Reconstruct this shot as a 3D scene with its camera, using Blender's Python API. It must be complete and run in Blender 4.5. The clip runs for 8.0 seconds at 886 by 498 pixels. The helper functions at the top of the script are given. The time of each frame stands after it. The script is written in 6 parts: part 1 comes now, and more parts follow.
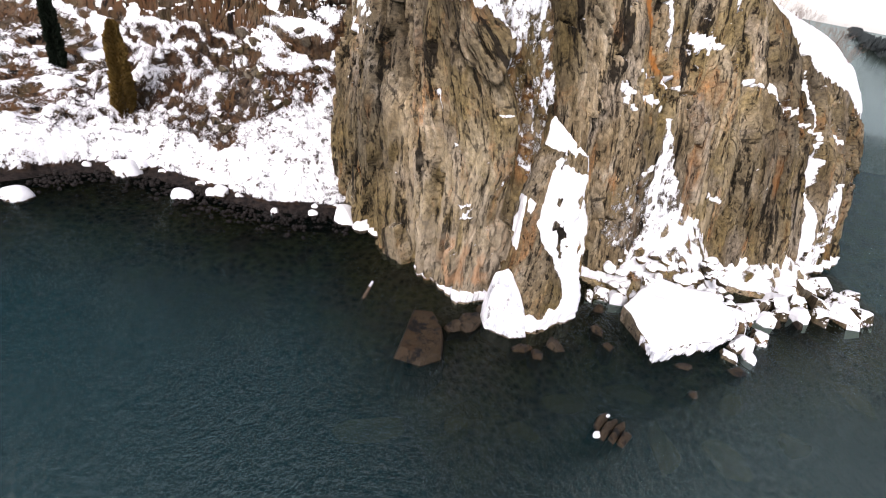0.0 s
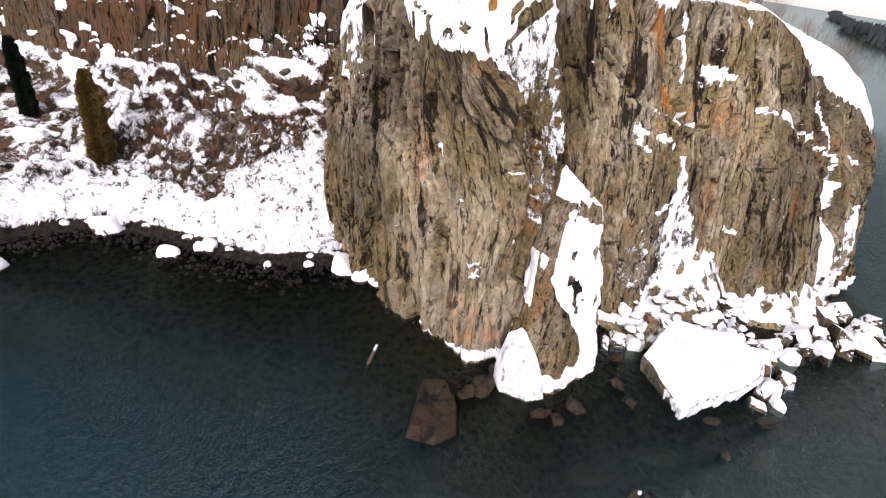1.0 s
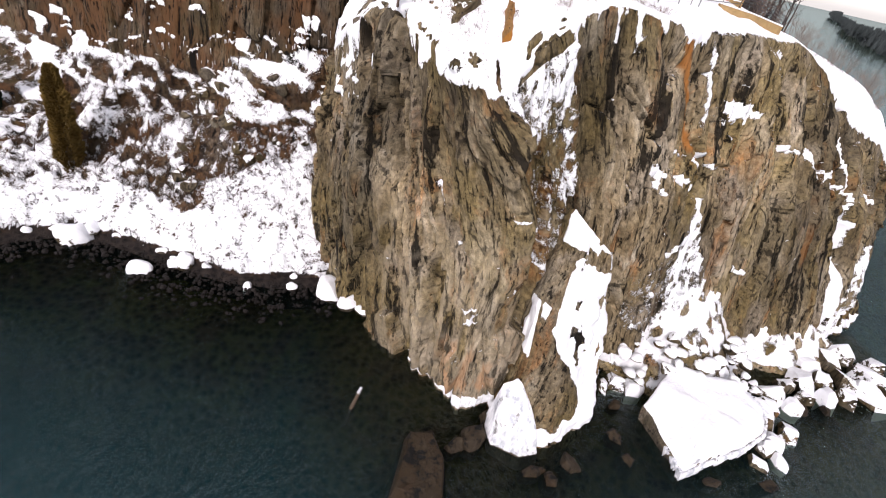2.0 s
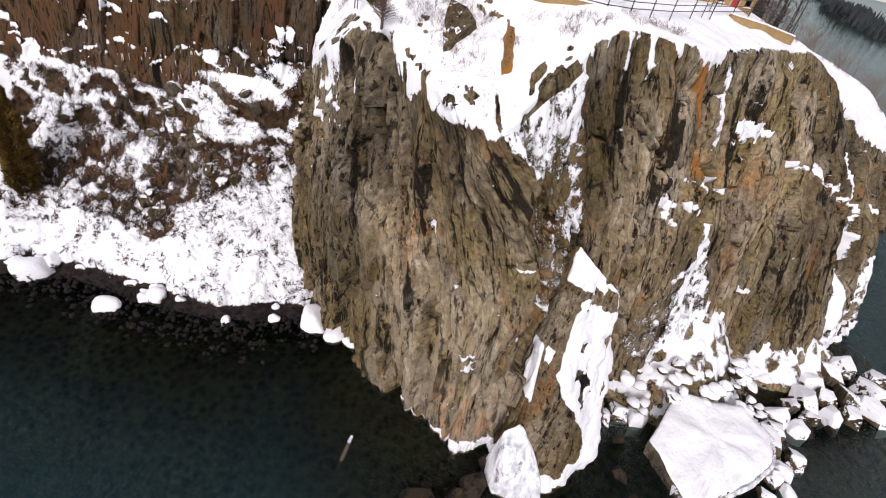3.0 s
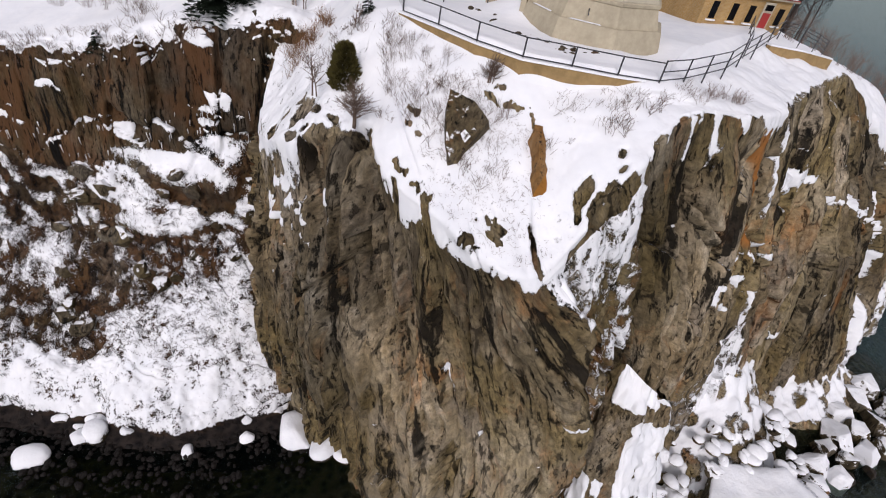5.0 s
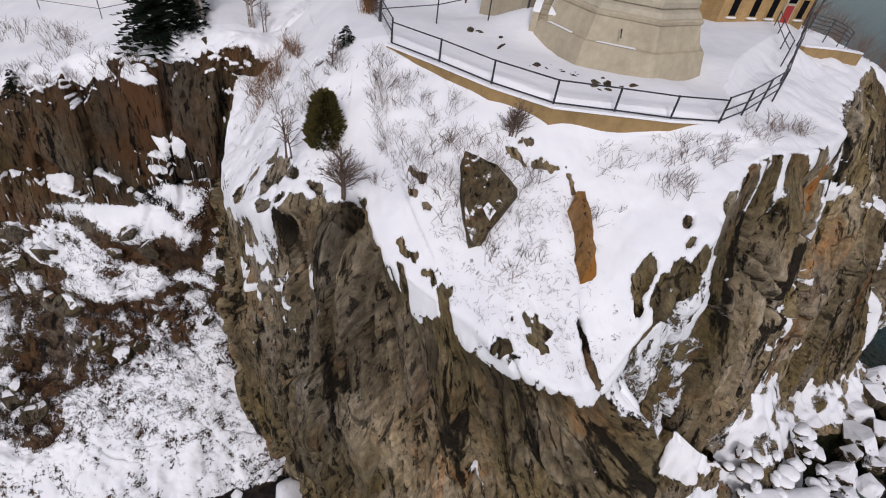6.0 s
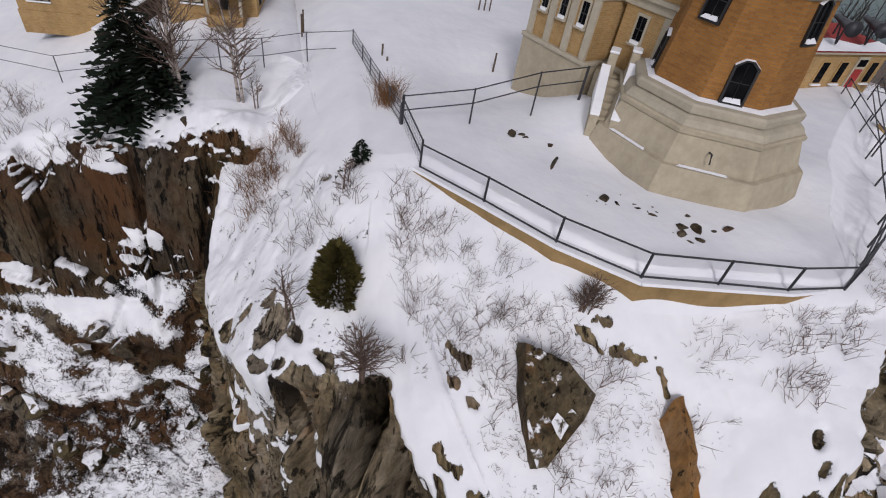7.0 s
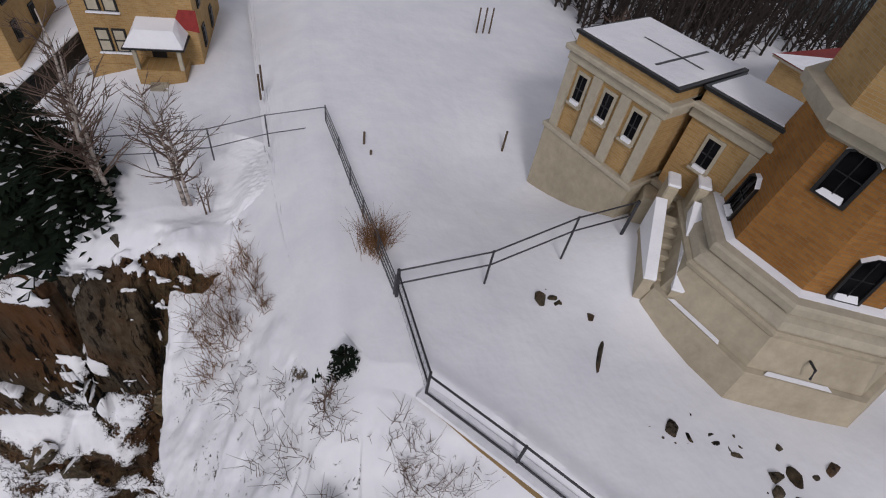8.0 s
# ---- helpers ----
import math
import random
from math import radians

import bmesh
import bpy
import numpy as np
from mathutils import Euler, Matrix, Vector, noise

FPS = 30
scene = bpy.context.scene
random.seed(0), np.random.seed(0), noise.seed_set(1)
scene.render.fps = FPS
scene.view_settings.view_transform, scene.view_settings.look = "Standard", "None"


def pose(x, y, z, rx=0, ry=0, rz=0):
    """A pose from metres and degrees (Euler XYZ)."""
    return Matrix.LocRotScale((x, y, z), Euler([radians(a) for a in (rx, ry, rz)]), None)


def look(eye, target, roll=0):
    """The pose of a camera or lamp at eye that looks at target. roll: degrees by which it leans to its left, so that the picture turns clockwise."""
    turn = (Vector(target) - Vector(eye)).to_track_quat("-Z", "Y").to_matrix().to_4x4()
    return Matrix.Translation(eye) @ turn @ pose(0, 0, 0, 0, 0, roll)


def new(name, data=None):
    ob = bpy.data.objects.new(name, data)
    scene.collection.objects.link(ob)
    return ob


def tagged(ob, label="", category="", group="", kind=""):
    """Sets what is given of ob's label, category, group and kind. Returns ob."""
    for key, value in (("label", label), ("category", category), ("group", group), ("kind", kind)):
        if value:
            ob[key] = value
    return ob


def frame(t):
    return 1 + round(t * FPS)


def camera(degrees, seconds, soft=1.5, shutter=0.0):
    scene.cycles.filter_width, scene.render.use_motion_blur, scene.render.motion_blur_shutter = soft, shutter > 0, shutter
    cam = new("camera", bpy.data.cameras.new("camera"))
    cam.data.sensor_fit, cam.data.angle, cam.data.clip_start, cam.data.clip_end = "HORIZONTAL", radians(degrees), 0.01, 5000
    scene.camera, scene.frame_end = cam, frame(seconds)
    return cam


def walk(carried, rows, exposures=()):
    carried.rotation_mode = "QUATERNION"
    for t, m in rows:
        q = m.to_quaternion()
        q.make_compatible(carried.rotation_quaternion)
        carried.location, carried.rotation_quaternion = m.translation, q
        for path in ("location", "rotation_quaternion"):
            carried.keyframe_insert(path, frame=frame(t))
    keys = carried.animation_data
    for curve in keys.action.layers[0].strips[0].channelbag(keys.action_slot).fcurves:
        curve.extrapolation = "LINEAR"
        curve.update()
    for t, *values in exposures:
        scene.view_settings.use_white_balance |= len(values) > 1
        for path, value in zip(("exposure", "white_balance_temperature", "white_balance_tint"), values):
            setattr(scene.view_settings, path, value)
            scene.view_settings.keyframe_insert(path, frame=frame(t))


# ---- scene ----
# The flight: seconds, place in metres, turn in degrees.
cam = camera(83.71, 8.0, soft=1.1)
PATH = [
    (0.0, -3.701, 0.498, 31.482, 58.211, -9.615, -0.333),
    (0.5, -4.358, 3.133, 32.718, 57.253, -7.137, -2.122),
    (1.0, -5.298, 6.278, 34.427, 58.360, -7.814, -2.379),
    (1.5, -6.201, 9.266, 35.924, 57.593, -9.849, -1.229),
    (2.0, -6.010, 12.145, 36.703, 56.177, -10.715, -2.002),
    (3.5, -7.418, 20.565, 39.216, 54.203, -9.306, -6.883),
    (4.0, -8.028, 23.854, 39.645, 54.094, -7.134, -9.489),
    (4.5, -8.331, 27.042, 40.605, 53.280, -8.963, -9.469),
    (6.0, -8.853, 36.731, 41.571, 51.000, -7.001, -15.780),
    (6.5, -8.851, 40.437, 42.243, 50.414, -7.791, -16.148),
    (7.0, -8.757, 44.202, 43.429, 50.180, -7.696, -16.629),
    (7.5, -8.213, 48.225, 44.718, 46.813, -9.284, -18.274),
    (8.0, -7.243, 52.610, 46.160, 43.725, -7.674, -18.979),
]
walk(cam, [(t, pose(x, y, z, rx, ry, rz)) for t, x, y, z, rx, ry, rz in PATH],
     [(0.0, 0.88, 6650, 20), (2.0, 0.68, 6650, 20), (3.5, 0.22, 6600, 20), (4.5, 0.04, 6550, 19), (6.0, -0.25, 6450, 18), (7.0, -0.42, 6400, 18), (8.0, -0.66, 6400, 18)])

# ---- world and sun: a bright overcast winter day over a lake ----
world = bpy.data.worlds.new("overcast_sky")
scene.world = world
world.use_nodes = True
wn = world.node_tree.nodes
wl = world.node_tree.links
sky = wn.new("ShaderNodeTexSky")
sky.sky_type = "NISHITA"
sky.sun_disc = False
sky.sun_elevation, sky.sun_rotation = radians(42), radians(215)
sky.dust_density, sky.air_density, sky.ozone_density = 1.0, 1.0, 1.0
pale = wn.new("ShaderNodeHueSaturation")
pale.inputs["Saturation"].default_value = 0.26
wl.new(sky.outputs[0], pale.inputs["Color"])
wl.new(pale.outputs[0], wn["Background"].inputs[0])
wn["Background"].inputs[1].default_value = 0.15
sun = new("sun", bpy.data.lights.new("sun", "SUN"))
sun.data.energy, sun.data.angle, sun.data.color = 1.6, radians(12), (1.0, 0.985, 0.965)
sun.matrix_world = look((-30, -60, 80), (-4, 20, 20))

# ---- small numeric helpers ----


def smooth(a, b, x):
    t = np.clip((x - a) / (b - a), 0, 1)
    return t * t * (3 - 2 * t)


def cell_hash(i, j, k, seed):
    n = (i.astype(np.int64) * 374761393 + j.astype(np.int64) * 668265263 + k.astype(np.int64) * 2147483647 + seed * 974634777) & 0xFFFFFFFF
    n = ((n ^ (n >> 13)) * 1274126177) & 0xFFFFFFFF
    n = ((n ^ (n >> 16)) * 2246822519) & 0xFFFFFFFF
    return ((n ^ (n >> 15)) & 0xFFFFFF) / float(0xFFFFFF)


def vnoise(p, seed=0):
    """Value noise from -1 to 1 at the points p (N, 3)."""
    f = np.floor(p)
    i, j, k = f[:, 0], f[:, 1], f[:, 2]
    w = p - f
    w = w * w * w * (w * (w * 6 - 15) + 10)
    r = 0
    for a in (0, 1):
        for b in (0, 1):
            for c in (0, 1):
                h = cell_hash(i + a, j + b, k + c, seed)
                r = r + h * (w[:, 0] if a else 1 - w[:, 0]) * (w[:, 1] if b else 1 - w[:, 1]) * (w[:, 2] if c else 1 - w[:, 2])
    return r * 2 - 1


def fbm(p, octaves=4, seed=0):
    r, amp, tot = 0, 1.0, 0.0
    for o in range(octaves):
        r = r + amp * vnoise(p * 2.03 ** o + 17.3 * o, seed + o)
        tot += amp
        amp *= 0.5
    return r / tot


def cells(p, seed=0):
    """Irregular cells at the points p: each point's cell value, the gap to the next cell, and a tilted plane within it."""
    f0 = np.floor(p)
    d1 = np.full(len(p), 9.0)
    d2 = np.full(len(p), 9.0)
    val, tilt = np.zeros(len(p)), np.zeros(len(p))
    for a in (-1, 0, 1):
        for b in (-1, 0, 1):
            for c in (-1, 0, 1):
                i, j, l = f0[:, 0] + a, f0[:, 1] + b, f0[:, 2] + c
                h = [cell_hash(i, j, l, seed + 7 * q) for q in range(3)]
                ox, oy, oz = p[:, 0] - i - h[0], p[:, 1] - j - h[1], p[:, 2] - l - h[2]
                d = np.sqrt(ox * ox + oy * oy + oz * oz)
                new_ = d < d1
                d2 = np.where(new_, d1, np.minimum(d2, d))
                d1 = np.where(new_, d, d1)
                hv = (h[0] * 7.3 + h[1] * 3.1) % 1
                val = np.where(new_, hv, val)
                tilt = np.where(new_, ox * (hv * 2 - 1) + oy * (h[2] * 2 - 1) + oz * (h[1] - 0.5), tilt)
    return val - 0.5, d2 - d1, tilt


def spline(points, n):
    """A Catmull-Rom curve through the control points, n places evenly by control number."""
    pts = np.array(points, float)
    t = np.linspace(0, len(pts) - 1, n)
    i = np.minimum(t.astype(int), len(pts) - 2)
    w = (t - i)[:, None]
    ext = np.vstack([2 * pts[0] - pts[1], pts, 2 * pts[-1] - pts[-2]])
    a, b, c, d = ext[i], ext[i + 1], ext[i + 2], ext[i + 3]
    return 0.5 * (2 * b + (c - a) * w + (2 * a - 5 * b + 4 * c - d) * w ** 2 + (3 * b - a - 3 * c + d) * w ** 3)


def grid_mesh(name, P, attrs=None, flip=False):
    """A quad sheet from an array of places (rows, columns, 3), with float attributes."""
    rows, cols = P.shape[:2]
    idx = np.arange(rows * cols).reshape(rows, cols)
    q = np.stack([idx[:-1, :-1], idx[:-1, 1:], idx[1:, 1:], idx[1:, :-1]], -1).reshape(-1, 4)
    if flip:
        q = q[:, ::-1]
    me = bpy.data.meshes.new(name)
    me.vertices.add(rows * cols)
    me.vertices.foreach_set("co", P.reshape(-1).astype(np.float32))
    me.loops.add(q.size)
    me.loops.foreach_set("vertex_index", q.reshape(-1).astype(np.int32))
    me.polygons.add(len(q))
    me.polygons.foreach_set("loop_start", np.arange(0, q.size, 4, dtype=np.int32))
    me.polygons.foreach_set("use_smooth", np.ones(len(q), dtype=bool))
    me.update(calc_edges=True)
    for key, val in (attrs or {}).items():
        a = me.attributes.new(key, "FLOAT", "POINT")
        a.data.foreach_set("value", np.asarray(val, np.float32).reshape(-1))
    return me


def sheet_normals(P):
    du = np.gradient(P, axis=1)
    dv = np.gradient(P, axis=0)
    n = np.cross(du, dv)
    return n / np.maximum(np.linalg.norm(n, axis=2, keepdims=True), 1e-9)


# ---- materials ----


class Mat:
    """A short way to write node materials."""

    def __init__(self, name, rough=0.8, metal=0.0):
        self.m = bpy.data.materials.new(name)
        self.m.use_nodes = True
        self.t = self.m.node_tree
        self.b = self.t.nodes["Principled BSDF"]
        self.b.inputs["Roughness"].default_value = rough
        self.b.inputs["Metallic"].default_value = metal
        if rough > 0.55:
            self.b.inputs["Specular IOR Level"].default_value = 0.15
        self.co = self.t.nodes.new("ShaderNodeNewGeometry").outputs["Position"]

    def node(self, kind, **values):
        n = self.t.nodes.new(kind)
        for k, v in values.items():
            n.inputs[k.replace("_", " ")].default_value = v
        return n

    def link(self, a, b):
        self.t.links.new(a, b)

    def local(self):
        self.co = self.t.nodes.new("ShaderNodeTexCoord").outputs["Object"]
        return self

    def noise(self, scale, stretch=(1, 1, 1), detail=5, rough=0.6, distort=0.0, off=(0, 0, 0)):
        mp = self.node("ShaderNodeMapping")
        mp.inputs["Scale"].default_value = stretch
        mp.inputs["Location"].default_value = off
        self.link(self.co, mp.inputs[0])
        n = self.node("ShaderNodeTexNoise", Scale=scale, Detail=detail, Roughness=rough, Distortion=distort)
        self.link(mp.outputs[0], n.inputs["Vector"])
        return n.outputs[0]

    def voronoi(self, scale, stretch=(1, 1, 1), feature="F1", out=0):
        mp = self.node("ShaderNodeMapping")
        mp.inputs["Scale"].default_value = stretch
        self.link(self.co, mp.inputs[0])
        n = self.node("ShaderNodeTexVoronoi", Scale=scale)
        n.feature = feature
        self.link(mp.outputs[0], n.inputs["Vector"])
        return n.outputs[out]

    def ramp(self, fac, *stops):
        n = self.node("ShaderNodeValToRGB")
        e = n.color_ramp.elements
        while len(e) < len(stops):
            e.new(0.5)
        for el, (pos, col) in zip(e, stops):
            el.position = pos
            el.color = (*col, 1) if not isinstance(col, (int, float)) else (col, col, col, 1)
        self.link(fac, n.inputs[0])
        return n.outputs[0]

    def mix(self, fac, a, b, mode="MIX"):
        n = self.node("ShaderNodeMixRGB")
        n.blend_type = mode
        for i, v in enumerate((fac, a, b)):
            sock = n.inputs[i]
            if isinstance(v, (int, float)):
                sock.default_value = (v, v, v, 1) if i else v
            elif isinstance(v, tuple):
                sock.default_value = (*v, 1)
            else:
                self.link(v, sock)
        return n.outputs[0]

    def math(self, op, a, b=0.0):
        n = self.node("ShaderNodeMath")
        n.operation = op
        for sock, v in ((n.inputs[0], a), (n.inputs[1], b)):
            if isinstance(v, (int, float)):
                sock.default_value = v
            else:
                self.link(v, sock)
        return n.outputs[0]

    def attr(self, name):
        n = self.node("ShaderNodeAttribute")
        n.attribute_name = name
        return n.outputs["Fac"]

    def rand(self):
        return self.t.nodes.new("ShaderNodeObjectInfo").outputs["Random"]

    def color(self, c):
        if isinstance(c, tuple):
            self.b.inputs["Base Color"].default_value = (*c, 1)
        else:
            self.link(c, self.b.inputs["Base Color"])
        return self

    def rough(self, r):
        self.link(r, self.b.inputs["Roughness"])
        return self

    def bump(self, height, dist=0.05, strength=1.0):
        n = self.node("ShaderNodeBump", Strength=strength, Distance=dist)
        self.link(height, n.inputs["Height"])
        old = self.b.inputs["Normal"].links
        if old:
            self.link(old[0].from_socket, n.inputs["Normal"])
        self.link(n.outputs[0], self.b.inputs["Normal"])
        return self


def rock_colour(k, dark=1.0, flow=False):
    """Weathered rock in broad patches of brown, olive, grey and rust, with faint streaks, blocks and sparse dark fissures."""
    def tone(r, g, b):
        return (r * dark * 1.06, g * dark, b * dark * 0.9)
    plain_co = k.co
    if flow:
        lay = k.node("ShaderNodeAttribute")
        lay.attribute_name = "flow"
        k.co = lay.outputs["Vector"]
    broad = k.noise(0.3, (1, 1, 0.36), 7, 0.66, 0.8)
    streak = k.noise(1.5, (1, 1, 0.2), 7, 0.68, 0.4)
    grain = k.noise(4.0, (1, 1, 0.6), 9, 0.74, 0.4)
    c = k.ramp(broad, (0.33, tone(0.13, 0.1, 0.062)), (0.45, tone(0.245, 0.195, 0.125)), (0.55, tone(0.33, 0.28, 0.205)), (0.68, tone(0.45, 0.41, 0.345)))
    olive = k.ramp(k.noise(0.13, (1, 1, 0.5), 4, 0.6, 0.6), (0.44, 0.0), (0.58, 1.0))
    c = k.mix(k.math("MULTIPLY", olive, 0.6), c, tone(0.2, 0.155, 0.062))
    grey = k.ramp(k.noise(0.22, (1, 1, 0.5), 6, 0.65, 0.6, (4, 7, 2)), (0.5, 0.0), (0.62, 1.0))
    c = k.mix(k.math("MULTIPLY", grey, 0.5), c, tone(0.34, 0.305, 0.275))
    rust = k.ramp(k.noise(0.34, (1, 1, 0.3), 8, 0.72, 0.9, (9, 3, 1)), (0.54, 0.0), (0.66, 1.0))
    c = k.mix(k.math("MULTIPLY", rust, 0.72), c, tone(0.38, 0.185, 0.075))
    block = k.voronoi(0.55, (1, 1, 0.3), "F1", 1)
    sep = k.node("ShaderNodeSeparateColor")
    k.link(block, sep.inputs[0])
    c = k.mix(0.7, c, k.ramp(sep.outputs[0], (0.0, 0.68), (1.0, 1.22)), "MULTIPLY")
    c = k.mix(0.55, c, k.ramp(streak, (0.32, 0.4), (0.64, 1.35)), "MULTIPLY")
    fibre = k.noise(5.0, (1, 1, 0.14), 6, 0.72, 0.2, (7, 2, 5))
    c = k.mix(0.4, c, k.ramp(fibre, (0.34, 0.3), (0.6, 1.3)), "MULTIPLY")
    c = k.mix(0.9, c, k.ramp(grain, (0.32, 0.28), (0.64, 1.5)), "MULTIPLY")
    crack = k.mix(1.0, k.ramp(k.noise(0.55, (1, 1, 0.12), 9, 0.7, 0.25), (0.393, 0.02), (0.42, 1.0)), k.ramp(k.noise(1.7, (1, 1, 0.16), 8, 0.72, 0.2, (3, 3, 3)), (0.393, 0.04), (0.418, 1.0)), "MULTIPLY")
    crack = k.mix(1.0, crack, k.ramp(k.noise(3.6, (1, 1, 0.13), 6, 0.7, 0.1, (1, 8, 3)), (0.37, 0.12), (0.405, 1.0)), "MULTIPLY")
    tonal = k.ramp(k.noise(0.075, (1, 1, 0.6), 3, 0.5, 0.5, (2, 9, 4)), (0.36, 0.55), (0.64, 1.3))
    c = k.mix(1.0, c, tonal, "MULTIPLY")
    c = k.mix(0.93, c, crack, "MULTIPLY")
    k.co = plain_co
    return c, streak, k.mix(0.5, k.mix(0.5, grain, fibre), k.mix(0.4, sep.outputs[0], crack)), crack


def snow_colour(k):
    soft = k.noise(0.5, (1, 1, 1), 4, 0.6)
    return k.ramp(soft, (0.3, (0.76, 0.77, 0.8)), (0.7, (0.86, 0.86, 0.87)))


def rock_and_snow(name, dusting=0.5, dark=1.0, stain=False, brown=None):
    """Rock with snow where the attribute 'snow' says it lies; its edge is broken up finely."""
    k = Mat(name, 0.85)
    c, streak, grain, crack = rock_colour(k, dark, stain)
    if brown:
        c = k.mix(k.ramp(k.noise(0.25, (1, 1, 0.6), 5, 0.6, 0.4, (5, 5, 5)), (0.4, 0.1), (0.6, 0.75)), c, k.mix(1.0, brown, crack, "MULTIPLY"))
        joint = k.ramp(k.math("ADD", k.voronoi(0.42, (1, 1, 0.3), "DISTANCE_TO_EDGE"), k.math("MULTIPLY", k.math("SUBTRACT", streak, 0.42), 0.5)), (0.0, 0.1), (0.035, 1.0))
        c = k.mix(0.9, c, joint, "MULTIPLY")
        c = k.mix(k.attr("wet"), c, k.ramp(k.voronoi(1.6), (0.1, (0.006, 0.005, 0.005)), (0.7, (0.024, 0.018, 0.015))))
    if stain:
        world_co = k.co
        lay_ = k.node("ShaderNodeAttribute")
        lay_.attribute_name = "flow"
        k.co = lay_.outputs["Vector"]
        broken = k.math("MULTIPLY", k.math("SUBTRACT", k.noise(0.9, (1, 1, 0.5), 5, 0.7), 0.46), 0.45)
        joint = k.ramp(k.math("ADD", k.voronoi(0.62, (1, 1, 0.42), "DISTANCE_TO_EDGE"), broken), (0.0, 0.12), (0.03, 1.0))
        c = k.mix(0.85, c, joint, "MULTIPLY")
        k.co = world_co
        c = k.mix(k.math("MULTIPLY", k.attr("rust"), k.ramp(streak, (0.3, 0.85), (0.6, 1.0))), c, (0.3, 0.12, 0.03))
        # Streaked shade below the snow lip, mixed into the rock colour.
        c = k.mix(k.math("MULTIPLY", k.attr("lip_shade"), k.ramp(grain, (0.3, 1.0), (0.65, 0.55))), c, (0.035, 0.026, 0.017))
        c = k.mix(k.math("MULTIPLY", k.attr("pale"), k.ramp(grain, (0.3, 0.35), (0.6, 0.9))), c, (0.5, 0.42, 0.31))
    ragged = k.math("ADD", k.attr("snow"), k.math("MULTIPLY", k.math("SUBTRACT", k.noise(2.6, (1, 1, 0.8), 6, 0.7), 0.5), dusting))
    ragged = k.math("ADD", ragged, k.math("MULTIPLY", k.math("SUBTRACT", k.noise(8.0, (1, 1, 0.8), 4, 0.65), 0.5), dusting * 0.8))
    ragged = k.math("ADD", ragged, k.math("MULTIPLY", k.math("SUBTRACT", k.noise(20.0, (1, 1, 0.6), 3, 0.6), 0.5), dusting * 0.55))
    mask = k.ramp(ragged, (0.46, 0.0), (0.54, 1.0))
    k.color(k.mix(mask, c, snow_colour(k)))
    h = k.mix(mask, k.mix(0.5, k.mix(0.5, streak, grain), crack), k.math("MULTIPLY", k.noise(1.3, (1, 1, 1), 3, 0.5), 0.16))
    k.bump(h, 0.32, 1.0)
    return k.m


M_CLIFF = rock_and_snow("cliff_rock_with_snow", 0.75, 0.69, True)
M_BANK = rock_and_snow("bank_rock_with_snow", 1.0, 0.25, False, (0.092, 0.041, 0.016))

k = Mat("wet_brown_boulder", 0.6)
k.b.inputs["Specular IOR Level"].default_value = 0.25
c, streak, grain, crack = rock_colour(k, 0.11)
M_WET = k.color(k.mix(0.5, c, k.mix(1.0, (0.03, 0.016, 0.005), crack, "MULTIPLY"))).bump(grain, 0.3).m

k = Mat("ice_and_snow", 0.45)
n1 = k.noise(1.6, (1, 1, 0.35), 5, 0.6)
ice = k.ramp(n1, (0.36, (0.4, 0.42, 0.46)), (0.56, (0.82, 0.82, 0.84)))
c, streak, grain, crack = rock_colour(k, 0.3)
zed = k.node("ShaderNodeSeparateXYZ")
k.link(k.co, zed.inputs[0])
dry = k.ramp(k.math("ADD", zed.outputs[2], k.math("MULTIPLY", n1, 0.5)), (0.32, 0.0), (0.42, 1.0))
bald = k.ramp(k.noise(0.9, (1, 1, 1), 5, 0.65, 0.3, (2, 2, 2)), (0.6, 0.0), (0.66, 0.75))
k.color(k.mix(k.math("MULTIPLY", dry, k.math("SUBTRACT", 1.0, bald)), c, ice))
M_ICE = k.bump(n1, 0.15).bump(k.noise(7, (1, 1, 0.3)), 0.04).m

k = Mat("lake_water", 0.07)
swell = k.noise(0.35, (1, 0.7, 1), 3, 0.5)
ripple = k.noise(1.5, (1.1, 0.7, 1), 4, 0.6)
fine = k.noise(5.0, (1.2, 0.7, 1), 3, 0.6)
k.b.inputs["IOR"].default_value = 1.33
k.color(k.ramp(k.noise(0.03, (1, 1, 1), 3), (0.3, (0.006, 0.031, 0.038)), (0.7, (0.008, 0.04, 0.049))))
away = k.node("ShaderNodeVectorMath")
away.operation = "DISTANCE"
k.link(k.co, away.inputs[0])
away.inputs[1].default_value = (10, 40, 0)
calm = k.ramp(k.math("DIVIDE", away.outputs["Value"], 500.0), (0.1, 1.0), (0.4, 0.03))
bp = k.node("ShaderNodeBump", Strength=1.0, Distance=2.0)
k.link(k.math("MULTIPLY", k.mix(0.88, swell, k.mix(0.3, ripple, fine)), calm), bp.inputs["Height"])
clear = k.node("ShaderNodeBsdfTransparent")
clear.inputs[0].default_value = (0.32, 0.38, 0.3, 1)
k.b.inputs["Specular IOR Level"].default_value = 0.0
both = k.node("ShaderNodeMixShader")
k.link(k.attr("deep"), both.inputs[0])
k.link(clear.outputs[0], both.inputs[1])
k.link(k.b.outputs[0], both.inputs[2])
gloss = k.node("ShaderNodeBsdfGlossy", Roughness=0.06, Color=(0.3, 0.36, 0.37, 1))
k.link(bp.outputs[0], gloss.inputs["Normal"])
fres = k.node("ShaderNodeFresnel", IOR=1.33)
k.link(bp.outputs[0], fres.inputs["Normal"])
top_ = k.node("ShaderNodeMixShader")
k.link(fres.outputs[0], top_.inputs[0])
k.link(both.outputs[0], top_.inputs[1])
k.link(gloss.outputs[0], top_.inputs[2])
